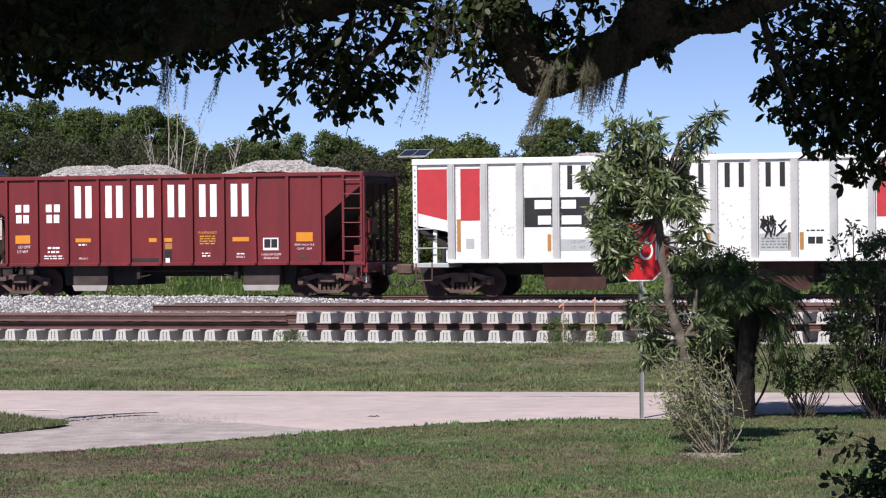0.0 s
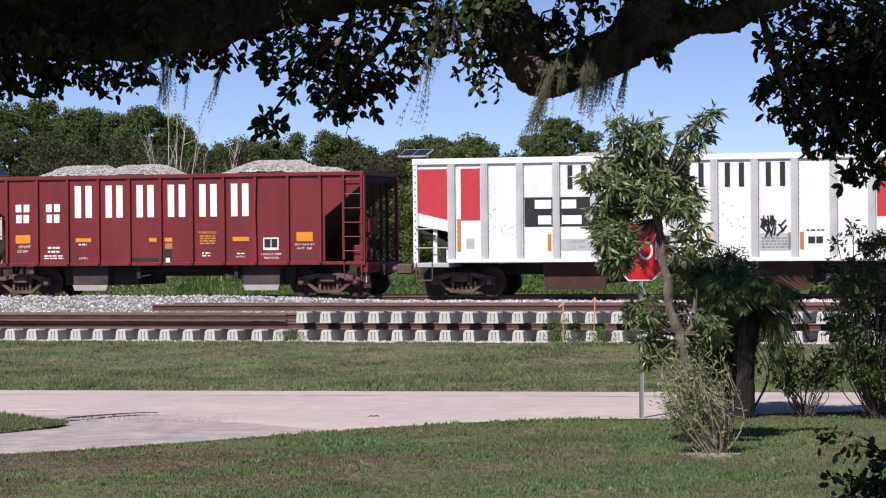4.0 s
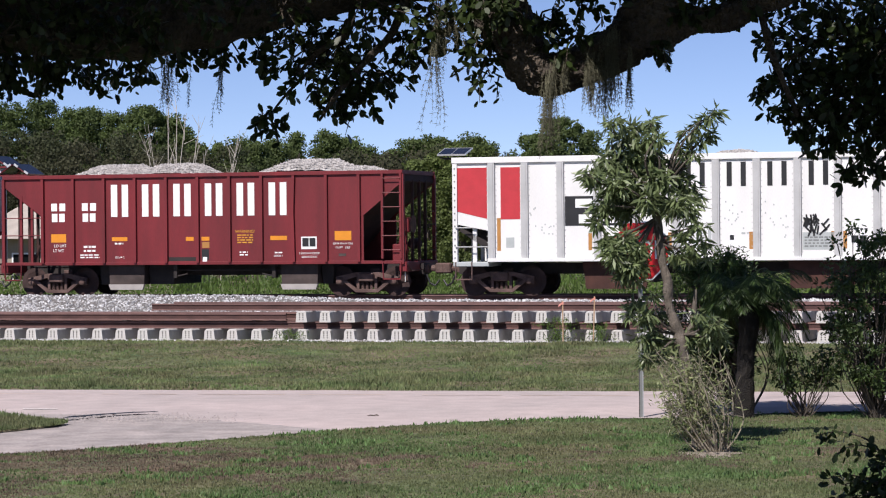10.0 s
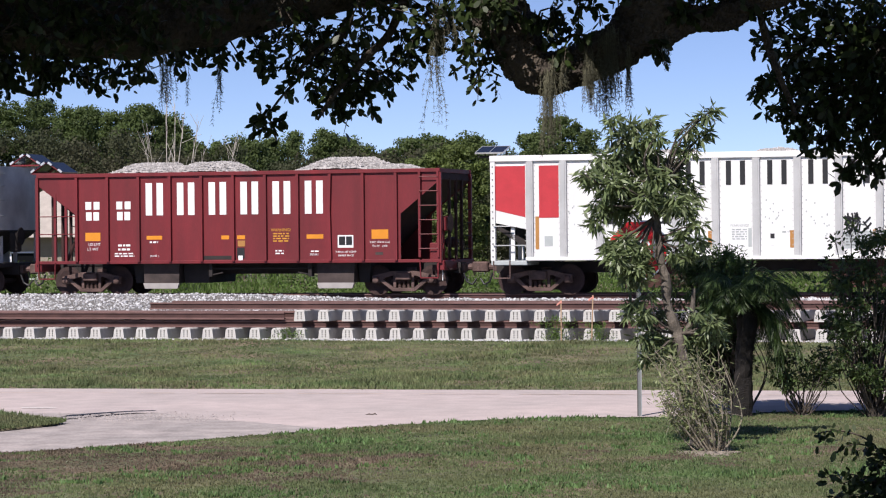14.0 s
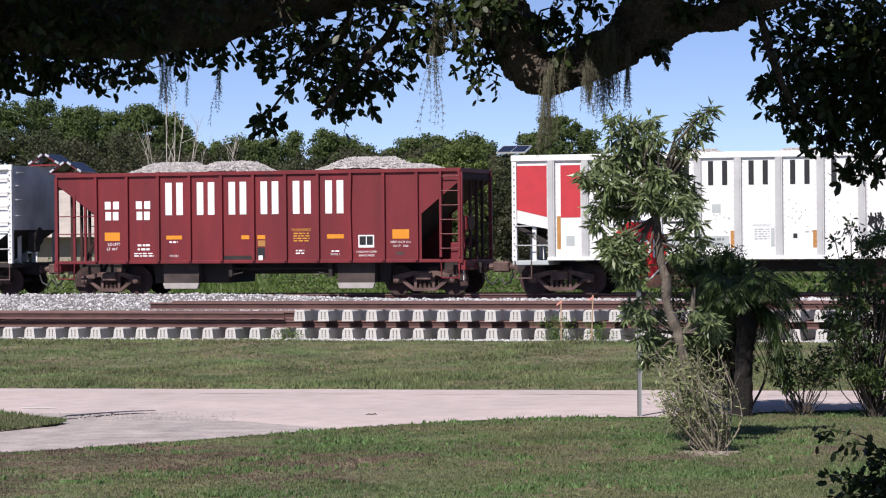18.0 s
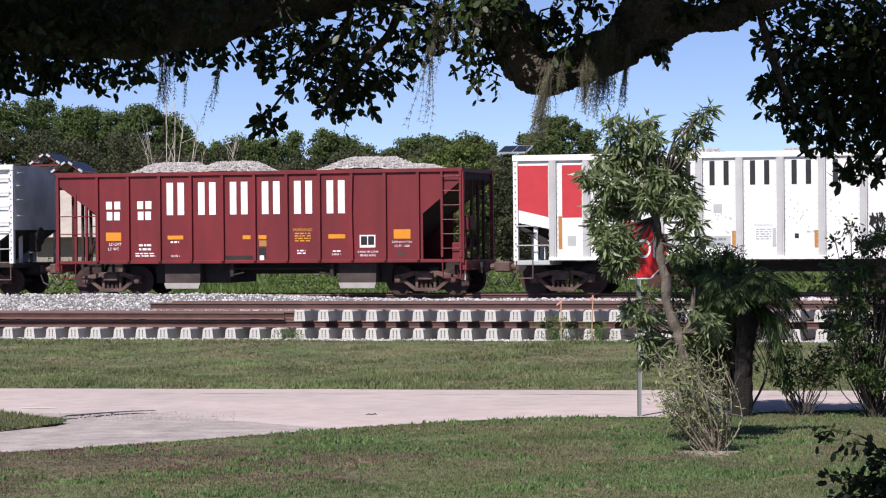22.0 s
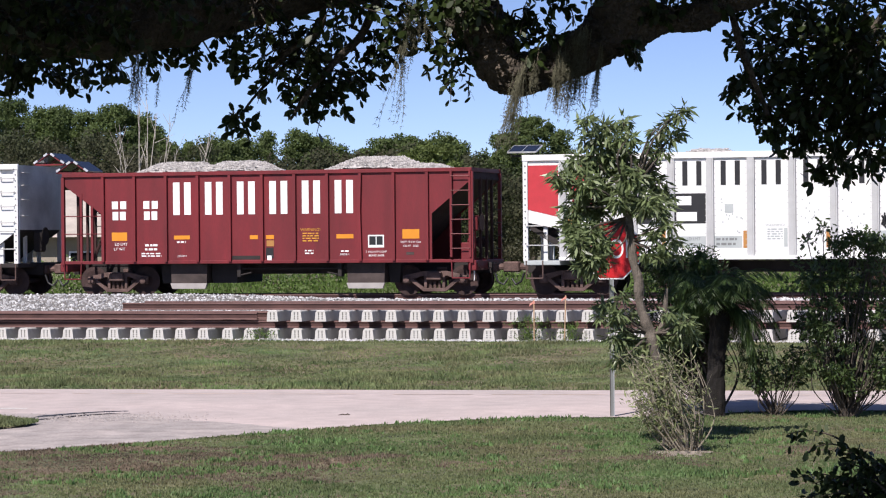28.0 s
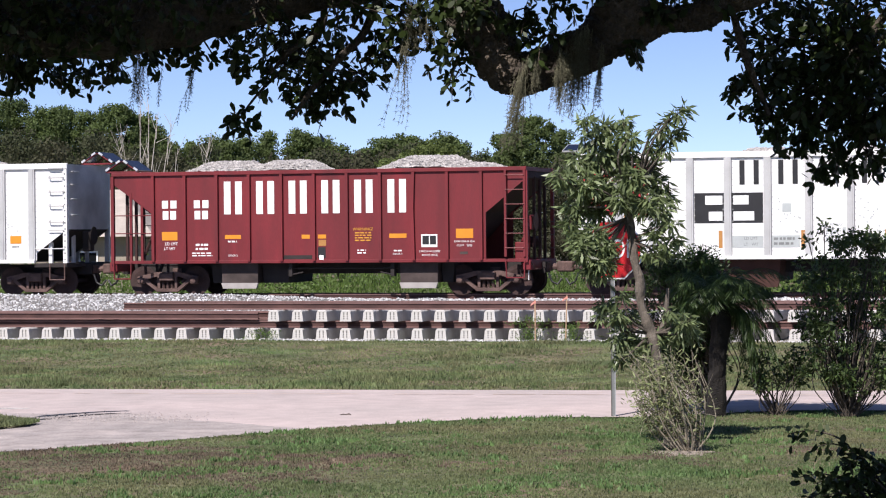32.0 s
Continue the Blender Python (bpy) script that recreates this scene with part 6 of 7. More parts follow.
def branching(bm, lv, base, tips, r0, leaf, seed, mid=0.55, wander=0.12, thick_tip=0.006):
    """Stems from base to each tip (x, y, z, blob radius, leaves); leaf: length, width, shape, droop."""
    r = random.Random(seed)
    base = Vector(base)
    for x, y, z, rad, n in tips:
        e = Vector((x, y, z))
        m = base.lerp(e, mid) + Vector((r.gauss(0, wander), r.gauss(0, wander), r.gauss(0, wander * 0.4)))
        limb(bm, [base, m, e], [r0 * r.uniform(0.7, 1), r0 * 0.6, thick_tip], 6, seed, 0.1)
        lv.blob(e, (rad, rad, rad * 0.9), n, leaf[0], leaf[1], leaf[2], leaf[3], 0.15, 0.5)
        for _ in range(max(3, n // 22)):
            d = lv.turn()
            t = e + d * rad * r.uniform(0.5, 0.95)
            rod(bm, m.lerp(e, r.uniform(0.6, 1)), t, thick_tip * 0.8, thick_tip * 0.3, 4)


def lance_tree():
    """Slender young tree beside the road sign, long narrow leaves in sprays."""
    t = thing("young_tree", "slender young tree with long narrow green leaves", "tree", Matrix.Translation((3.30, 33.6, 0.03)))
    bm = bmesh.new()
    limb(bm, [(0.06, 0, -0.1), (-0.02, 0, 0.5), (-0.10, 0, 1.15), (-0.20, 0, 1.53), (-0.31, 0, 1.86), (-0.34, 0, 2.20), (-0.415, 0, 2.57), (-0.45, 0, 2.91), (-0.50, 0, 3.2), (-0.60, 0, 3.55)], [0.085, 0.075, 0.07, 0.075, 0.06, 0.064, 0.056, 0.06, 0.045, 0.02], 11, 2, 0.3)
    limb(bm, [(-0.45, 0, 2.95), (-0.40, 0.05, 3.25), (-0.30, 0.05, 3.6), (-0.16, 0.05, 3.95)], [0.04, 0.028, 0.018, 0.008], 8, 5)
    limb(bm, [(-0.17, 0.05, 1.30), (-0.04, 0.05, 1.56), (0.01, 0.05, 1.75), (0.04, 0.05, 2.1)], [0.05, 0.045, 0.04, 0.02], 8, 7)
    part("trunk", bm, M["youngbark"], t, "thin grey-brown leaning trunk")
    groups = [
        ((-0.50, 0, 3.39), [(-1.02, -0.16, 4.30, 0.13, 55), (-0.78, 0.15, 4.26, 0.13, 55), (-0.54, 0.12, 4.31, 0.10, 45), (-0.48, -0.11, 4.10, 0.12, 50), (-0.93, -0.00, 4.07, 0.16, 90), (-0.67, -0.02, 4.07, 0.16, 90)]),
        ((-0.56, 0, 3.17), [(-1.12, 0.07, 3.77, 0.17, 130), (-0.86, 0.13, 3.81, 0.20, 190), (-1.31, -0.18, 3.55, 0.13, 70), (-1.04, -0.21, 3.47, 0.21, 210), (-0.75, 0.15, 3.47, 0.22, 240), (-1.16, -0.03, 3.21, 0.17, 130), (-0.90, 0.12, 3.17, 0.18, 170), (-1.42, -0.22, 3.63, 0.08, 20), (-1.27, -0.02, 2.99, 0.10, 40)]),
        ((-0.45, 0, 3.16), [(-0.56, 0.10, 3.81, 0.20, 190), (-0.45, -0.12, 3.54, 0.20, 190), (-0.22, 0.20, 3.69, 0.17, 100), (-0.07, 0.18, 3.47, 0.14, 80), (-0.60, -0.21, 3.28, 0.16, 110), (-0.26, -0.21, 3.24, 0.18, 160), (-0.04, 0.02, 3.13, 0.16, 90), (0.07, 0.19, 3.35, 0.09, 30)]),
        ((-0.34, 0, 3.47), [(-0.18, -0.05, 3.97, 0.10, 34), (-0.07, -0.12, 4.17, 0.10, 34), (0.06, -0.03, 4.27, 0.10, 34), (0.20, -0.21, 4.40, 0.09, 28), (0.29, -0.12, 4.47, 0.07, 16), (0.12, -0.03, 4.10, 0.08, 20), (0.23, -0.00, 4.19, 0.07, 16), (0.00, -0.12, 3.91, 0.09, 24)]),
        ((-0.42, 0, 2.72), [(-0.15, -0.12, 2.83, 0.13, 46), (-0.01, -0.12, 2.68, 0.12, 36), (0.14, -0.02, 2.75, 0.09, 24), (-0.08, -0.09, 2.53, 0.12, 36), (0.07, -0.21, 2.94, 0.10, 34), (0.22, 0.15, 2.53, 0.07, 12), (-0.23, 0.02, 2.57, 0.09, 30)]),
        ((-0.20, 0, 1.50), [(-0.76, 0.06, 1.90, 0.10, 60), (-0.65, -0.14, 1.75, 0.12, 70), (-0.46, 0.22, 1.75, 0.10, 40), (-0.84, 0.16, 1.75, 0.08, 26), (-0.57, -0.17, 2.01, 0.07, 20), (-0.65, -0.07, 1.45, 0.12, 50), (-0.47, 0.10, 1.38, 0.14, 80), (-0.62, 0.09, 1.16, 0.10, 44), (-0.28, 0.19, 1.26, 0.13, 60), (0.25, -0.03, 1.63, 0.13, 70), (0.36, 0.15, 1.48, 0.10, 40), (0.17, 0.07, 1.45, 0.10, 40), (0.02, -0.09, 1.75, 0.09, 30), (-0.09, 0.04, 1.45, 0.12, 50), (-0.50, 0.17, 1.53, 0.09, 40)]),
        ((-0.49, 0, 3.04), [(-1.13, -0.13, 2.77, 0.12, 70), (-0.94, -0.20, 2.80, 0.14, 130), (-0.79, -0.18, 2.65, 0.14, 150), (-1.05, -0.29, 2.58, 0.14, 120), (-0.88, -0.25, 2.46, 0.14, 130), (-0.73, -0.14, 2.43, 0.10, 70), (-0.98, -0.22, 2.32, 0.09, 50), (-0.81, -0.27, 2.28, 0.07, 24), (-1.16, -0.19, 2.62, 0.08, 30)]),
    ]
    kept = []
    for i, (b, tips) in enumerate(groups):
        o = Vector(b)
        lv, bm = Leaves(500 + i), bmesh.new()
        branching(bm, lv, (0, 0, 0), [(x - o.x, y - o.y, z - o.z, rad * 1.14, int(n * 1.7)) for x, y, z, rad, n in tips], 0.021, (0.158, 0.037, "lance", 0.9), 40 + i)
        br = part("branch", bm, M["greybark"], t)
        br.matrix_basis = Matrix.Translation(o)
        lv.make("leaves", M["longleaf"], br)
        kept.append((br, o))
    return kept


def twig_bush():
    """Twiggy half-bare bush at the young tree's foot."""
    b = thing("twiggy_bush", "half-bare twiggy bush with pale stems", "bush", Matrix.Translation((3.42, 32.5, 0.03)))
    r = random.Random(9)
    lv = Leaves(9)
    for i in range(84):
        a = r.uniform(0, 6.283)
        lean, h = r.uniform(0.02, 0.62) * r.uniform(0.5, 1), r.uniform(0.35, 1.38)
        base = Vector((0.04 + 0.20 * math.cos(a) * r.random(), 0.18 * math.sin(a) * r.random(), -0.02))
        top = Vector((lean * math.cos(a) * 1.0 - 0.07 - 0.23 * h, lean * 0.7 * math.sin(a), h))
        mid = base.lerp(top, 0.5) + Vector((r.gauss(0, 0.13), r.gauss(0, 0.11), r.gauss(0.02, 0.08)))
        bm = bmesh.new()
        limb(bm, [base, mid, top], [0.012, 0.008, 0.003], 5, i, 0.1)
        for _ in range(4):
            p = base.lerp(top, r.uniform(0.3, 0.9))
            q = p + Vector((r.gauss(0, 0.12), r.gauss(0, 0.12), r.uniform(0.02, 0.2)))
            rod(bm, mid.lerp(top, r.random()), q, 0.004, 0.002, 4)
        part("stem", bm, M["stem"], b)
        lv.spray([mid, mid.lerp(top, 0.5), top], r.randrange(14, 58), 0.10, 0.019, "lance", 0.07, 0.3)
    lv.make("leaves", M["strawleaf"], b)
    # bare soil ring at its foot
    bm = bmesh.new()
    ring = []
    for k in range(60):
        reach = 1 + 0.16 * math.sin(3 * k * 0.1047) + r.uniform(-0.22, 0.16)
        ring.append(bm.verts.new((0.40 * reach * math.cos(k * 0.1047), 0.62 * reach * math.sin(k * 0.1047), -0.01)))
    top = bm.verts.new((0, 0, 0.014))
    for k in range(60):
        bm.faces.new((ring[k], ring[(k + 1) % 60], top))
    soil = finish("soil_patch", bm, material("dry_sandy_soil", (0.27, 0.23, 0.19), 0.95, spread=0.45, scale=9, fine=50, bump=0.8, dist=0.02))
    soil.matrix_basis = Matrix.Translation((3.38, 32.4, ground_z(3.38, 32.4) + 0.014))
    tagged(soil, "bare sandy soil patch round the bush", "soil", kind="structure")


def frond(bm, lv, base, az, length, rise, sag, seed, leaflet=0.36):
    r = random.Random(seed)
    h = Vector((math.cos(az), math.sin(az), 0))
    pts = []
    for i in range(9):
        t = i / 8
        pts.append(Vector(base) + h * length * (t * (1 - 0.25 * t * sag)) + Vector((0, 0, length * (rise * t - sag * t * t))))
    path_rod(bm, pts, [0.014 * (1 - 0.85 * i / 8) for i in range(9)], 4)
    side = Vector((-h.y, h.x, 0))
    for i in range(1, 46):
        t = i / 46 * 8
        k = min(7, int(t))
        p = pts[k].lerp(pts[k + 1], t - k)
        d0 = (pts[k + 1] - pts[k]).normalized()
        for s in (-1, 1):
            d = (side * s * 0.8 + d0 * 0.7 + Vector((0, 0, -0.7 + r.gauss(0, 0.2)))).normalized()
            w = math.sin(math.pi * min(1, 0.15 + 0.85 * i / 46)) * 0.9 + 0.15
            lv.leaf(p, d, leaflet * w * r.uniform(0.8, 1.15), 0.014, "lance")


def palm():
    p = thing("small_palm", "small dark palm with drooping feathery fronds", "palm", Matrix.Translation((4.68, 39.1, 0.0)))
    bm = bmesh.new()
    limb(bm, [(-0.09, 0, -0.1), (-0.06, 0, 0.5), (-0.02, 0, 1.1), (0.04, 0, 1.75)], [0.18, 0.14, 0.14, 0.17], 12, 3, 0.2)
    part("trunk", bm, M["palmtrunk"], p, "dark fibrous palm trunk")
    r = random.Random(14)
    for i in range(60):
        az = i * 2.4 + r.uniform(-0.2, 0.2)
        level = i / 60
        if math.sin(az) < 0.1 and level < 0.55 and abs(math.cos(az)) < 0.8:
            continue
        bm, lv = bmesh.new(), Leaves(700 + i)
        frond(bm, lv, (-0.05, 0, 1.7 + 0.25 * level), az, r.uniform(0.9, 1.2) + 0.25 * max(0, math.cos(az)), 0.20 + 0.75 * level, 1.0 - 0.25 * level, i)
        f = part("frond", bm, M["palmleaf"], p)
        lv.make("foliage", M["palmleaf"], f)
    # older fronds hang almost straight down on the open side
    for i in range(16):
        bm, lv = bmesh.new(), Leaves(780 + i)
        frond(bm, lv, (0.0, 0, 1.72), r.uniform(-0.75, 0.75), r.uniform(0.75, 1.05), r.uniform(0.25, 0.5), r.uniform(1.25, 1.75), 60 + i, 0.30)
        f = part("frond", bm, M["palmleaf"], p, "drooping older frond")
        lv.make("foliage", M["palmleaf"], f)


def shrub(name, label, x, y, tips, stems, seed, leaf, r0=0.02, mat="shrubleaf", spread=0.25, z=0.02):
    s = thing(name, label, "shrub", Matrix.Translation((x, y, z)))
    r = random.Random(seed)
    for i in range(stems):
        lv, bm = Leaves(seed * 50 + i), bmesh.new()
        mine = [tips[k] for k in range(i, len(tips), stems)]
        branching(bm, lv, (r.uniform(-spread, spread) * 0.4, r.uniform(-spread, spread) * 0.4, -0.05), mine, r0, leaf, seed + i)
        b = part("stem", bm, M["greybark"], s)
        lv.make("leaves", M[mat], b)
    return s


def shrub_tips(seed, n, w, d, h0, h1, rad, leaves, cx=0.0):
    r = random.Random(seed)
    out = []
    for _ in range(n):
        t = r.random()
        out.append((cx + r.uniform(-w, w) * (0.6 + 0.4 * math.sin(math.pi * t)), r.uniform(-d, d), h0 + (h1 - h0) * t, rad * r.uniform(0.7, 1.25), int(leaves * r.uniform(0.7, 1.3))))
    return out


LANCE_BRANCHES = lance_tree()
twig_bush()
palm()
shrub("dark_shrub", "dark multi-stemmed shrub beside the road", 5.62, 39.4, shrub_tips(31, 34, 0.55, 0.35, 0.42, 1.0, 0.14, 42), 8, 31, (0.075, 0.030, "oval", 0.2), 0.012)
shrub("tall_shrub", "tall loose green shrub by the road", 6.62, 38.9, shrub_tips(32, 96, 0.78, 0.5, 0.45, 2.75, 0.20, 96, 0.08) + [(-0.75, 0, 2.35, 0.16, 40), (-0.6, 0, 2.7, 0.15, 36), (-0.9, 0.1, 2.0, 0.14, 30), (-0.35, 0, 2.9, 0.15, 40)], 12, 32, (0.085, 0.030, "oval", 0.25), 0.015)
shrub("dark_shrub", "dark leafy shrub behind the palm", 4.75, 40.3, shrub_tips(33, 128, 0.74, 0.4, 0.5, 2.55, 0.20, 110, -0.46), 8, 33, (0.08, 0.028, "lance", 0.25), 0.018, "palmleaf")


def arching_shrub():
    """Dark shrub close to the viewer: thin arching stems with leaves along their outer half."""
    t = thing("near_shrub", "dark shaded shrub with arching leafy stems", "shrub", Matrix.Translation((2.62, 12.6, 0.0)))
    r = random.Random(34)
    tips = [(-0.76, 1.90), (-0.66, 1.84), (-0.52, 1.80), (-0.40, 1.74), (-0.60, 1.66), (-0.30, 1.68), (-0.46, 1.60), (-0.70, 1.58), (-0.20, 1.72), (-0.34, 1.56), (-0.56, 1.52), (-0.10, 1.6), (-0.26, 1.5), (0.1, 1.66), (0.25, 1.7), (-0.74, 1.70), (-0.66, 1.66), (-0.62, 1.60), (-0.50, 1.68), (-0.42, 1.64), (-0.36, 1.70), (-0.30, 1.60), (-0.24, 1.64), (-0.16, 1.62), (-0.08, 1.70), (-0.55, 1.74), (0.0, 1.74)]
    for i, (x, z) in enumerate(tips):
        base = Vector((r.uniform(-0.08, 0.08), r.uniform(-0.08, 0.08), -0.05))
        y = r.uniform(-0.12, 0.12)
        pts = [base, Vector((0.05 + x * 0.15, y * 0.5, z * 0.6)), Vector((x * 0.55, y, z * 0.93)), Vector((x * 0.8, y, z)), Vector((x, y, z - 0.01))]
        bm, lv = bmesh.new(), Leaves(3400 + i)
        limb(bm, pts, [0.009, 0.008, 0.006, 0.004, 0.002], 5, i, 0.05)
        lv.spray(pts[1:3], 26, 0.046, 0.022, "oval", 0.02, 0.3)
        lv.spray(pts[2:], 46, 0.048, 0.022, "oval", 0.018, 0.3)
        b = part("stem", bm, M["bark"], t)
        lv.make("leaves", M["oakleaf"], b)


arching_shrub()


def shade_tree():
    """Unseen tree added beside the lawn; its tall crown shades palm and roadside shrubs."""
    t = thing("unseen_shade_tree", "unseen tall leafy tree added to shade the palm and shrubs", "tree", Matrix.Translation((7.6, 34.2, 0.0)))
    bm = bmesh.new()
    limb(bm, [(0, 0, -0.2), (0.1, 0, 2.5), (-0.1, 0.1, 5.0), (-0.4, 0.3, 7.6)], [0.26, 0.22, 0.18, 0.08], 10, 4)
    part("trunk", bm, M["greybark"], t, "grey upright trunk")
    r = random.Random(88)
    for i in range(18):
        e = Vector((-3.2 - 0.19 * i + r.gauss(0, 0.2), 0.2 + 0.10 * i * r.uniform(0.3, 1.2), r.uniform(7.2, 7.9)))
        bm, lv = bmesh.new(), Leaves(880 + i)
        limb(bm, [(-0.2, 0.2, 5.2 + 0.15 * i), e * 0.55 + Vector((0, 0, 3.4)), e], [0.09, 0.06, 0.02], 6, i)
        for _ in range(5):
            lv.blob(e + Vector((r.gauss(0, 0.5), r.gauss(0, 0.4), r.gauss(0.1, 0.25))), (0.62, 0.6, 0.32), 62, 0.15, 0.085, "oval", 0.3, 0.1)
        b = part("limb", bm, M["greybark"], t)
        lv.make("leaves", M["shrubleaf"], b)


shade_tree()



# ---- far trees and scrub ----
def far_tree(x, y, h, w, seed, crown_from=0.35, tint="farleaf", clumps=84):
    t = thing("far_tree", "broad green tree in the woods behind the railway", "tree", Matrix.Translation((x, y, 0.15)), "trees behind the railway")
    r = random.Random(seed)
    bm = bmesh.new()
    limb(bm, [(0, 0, -0.2), (r.gauss(0, 0.2), 0, h * 0.35), (r.gauss(0, 0.3), 0, h * 0.7)], [0.28, 0.22, 0.1], 7, seed)
    for k in range(4):
        limb(bm, [(0, 0, h * 0.35), (r.uniform(-w, w) * 0.3, r.uniform(-w, w) * 0.3, h * 0.6), (r.uniform(-w, w) * 0.6, r.uniform(-1, 1), h * 0.82)], [0.14, 0.10, 0.04], 5, seed + k)
    part("trunk", bm, M["greybark"], t)
    lv = Leaves(seed)
    for _ in range(clumps):
        a, q = r.uniform(2.8, 6.6), r.random() ** 0.6
        zz = crown_from + (1 - crown_from) * r.random()
        prof = math.sin(math.pi * min(1, 0.12 + 0.80 * (zz - crown_from) / (1 - crown_from))) ** 0.6
        c = (w * q * prof * math.cos(a), w * 0.8 * q * prof * math.sin(a), h * zz - 0.5)
        rad = r.uniform(0.28, 0.62)
        lv.cloud(c, (rad, rad, rad * 0.8), 150, 0.13, 0.10)
    lv.make_bulk("crown", M[tint], t)


def build_far():
    # x, y, height, half width
    rows = [(-25.3, 150, 10.9, 2.1), (-24.4, 156, 11.4, 1.7), (-21.0, 146, 10.3, 1.7), (-20.7, 152, 10.7, 1.6), (-18.8, 148, 10.1, 1.4), (-16.9, 144, 10.4, 1.9), (-16.2, 150, 10.2, 1.4), (-15.8, 156, 9.7, 1.0), (-14.1, 146, 8.3, 1.1), (-13.3, 152, 8.6, 1.1), (-11.6, 148, 8.6, 1.1), (-10.4, 144, 8.3, 1.0), (-9.8, 150, 8.7, 0.9), (-9.1, 156, 9.3, 0.8), (-6.3, 146, 8.9, 1.6), (-5.5, 152, 8.7, 1.1), (-4.3, 148, 8.1, 0.9), (-2.9, 144, 7.7, 0.9), (-1.9, 150, 8.6, 1.1), (-0.6, 156, 9.0, 1.3), (0.4, 146, 8.2, 0.9), (1.8, 152, 8.9, 1.3), (2.7, 148, 8.4, 0.6), (6.7, 144, 9.5, 1.8), (5.4, 150, 8.8, 1.3), (9.1, 156, 9.1, 1.1), (3.9, 146, 7.7, 0.8), (-27.7, 152, 11.1, 2.0), (-29.2, 148, 10.7, 2.3),
            (11.0, 168, 7.4, 2.6), (15.5, 160, 7.0, 3.0), (21.0, 165, 7.2, 3.0), (27.0, 160, 7.4, 3.2), (-31.5, 145, 11.0, 3.0)]
    for i, (x, y, h, w) in enumerate(rows):
        far_tree(x, y, h, w, 900 + i, clumps=int(50 + 70 * w))
    far_tree(-0.7, 119, 6.9, 1.5, 960, 0.2, "paletree", 120)
    far_tree(1.0, 118, 7.2, 1.4, 961, 0.2, "paletree", 120)
    r = random.Random(61)
    lv = Leaves(61)
    for _ in range(1300):
        x, y = r.uniform(-34, 32), r.uniform(122, 139)
        h = 6.7 + 1.2 * bend(-x, 13.2, 15.5) - 0.5 * bend(x, 1, 3) - 0.8 * bend(x, 6, 10) + 0.6 * hills(x, 0, 0.4, 4) + r.gauss(0, 0.3)
        c = (x, y, r.uniform(0.2, 1.0) * h)
        lv.cloud(c, (0.9, 0.8, 0.6), 260, 0.15, 0.11, 0.4)
    for x in np.arange(-700, 700, 7.0):
        if abs(x) > 30:
            for k in range(4):
                lv.cloud((x + r.uniform(-4, 4), 150 + r.uniform(-8, 8), r.uniform(0.5, 6.5)), (4, 3, 2.2), 26, 2.4, 1.9, 0.5)
    tagged(lv.make_bulk("far_scrub", M["farscrub"]), "grey-green tangled scrub at the wood's edge", "scrub", kind="stuff")
    # tall bright weeds behind the running track
    lv = Leaves(62)
    for _ in range(45000):
        u, v = r.uniform(-46, 2), r.uniform(79.2, 90)
        w = TRACK @ Vector((u, v, 0))
        h = 0.95 + 0.5 * hills(w.x, w.y, 0.4, 2) + 0.25 * (v - 79) / 6
        p = Vector((w.x, w.y, 0.2 + max(0.2, h) * r.random()))
        if hills(w.x, w.y, 0.35, 7) > 0.0:
            lv.leaf(p + Vector((0, 0, 0.3 * r.random())), lv.turn(-0.5), r.uniform(0.10, 0.2), 0.07, "lance")
        else:
            lv.leaf(p, lv.turn(-2.2), r.uniform(0.18, 0.42), 0.035, "lance")
    tagged(lv.make("tall_weeds", M["weed"]), "tall bright green weeds behind the railway", "weeds", kind="stuff")


def weed_clump(u, v, h, w, n):
    p = TRACK @ Vector((u, v, 0))
    lv = Leaves(int(n))
    for _ in range(n):
        a = lv.r.uniform(0, 6.283)
        b = Vector((lv.r.gauss(0, w * 0.4), lv.r.gauss(0, w * 0.3), lv.r.random() * h))
        lv.leaf(b, lv.turn(-0.9), lv.r.uniform(0.08, 0.16), 0.02, "lance")
    ob = lv.make("weed_clump", M["weed"])
    ob.matrix_basis = Matrix.Translation((p.x, p.y, ground_z(p.x, p.y)))
    tagged(ob, "green weed clump by the stacked ties", "weed", "weeds by the ties", "stuff")


weed_clump(-15.05, 58.55, 0.55, 0.5, 420)
weed_clump(-14.1, 58.6, 0.4, 0.45, 260)
weed_clump(-21.9, 58.7, 0.22, 0.5, 160)
weed_clump(-10.6, 58.6, 0.5, 0.6, 300)


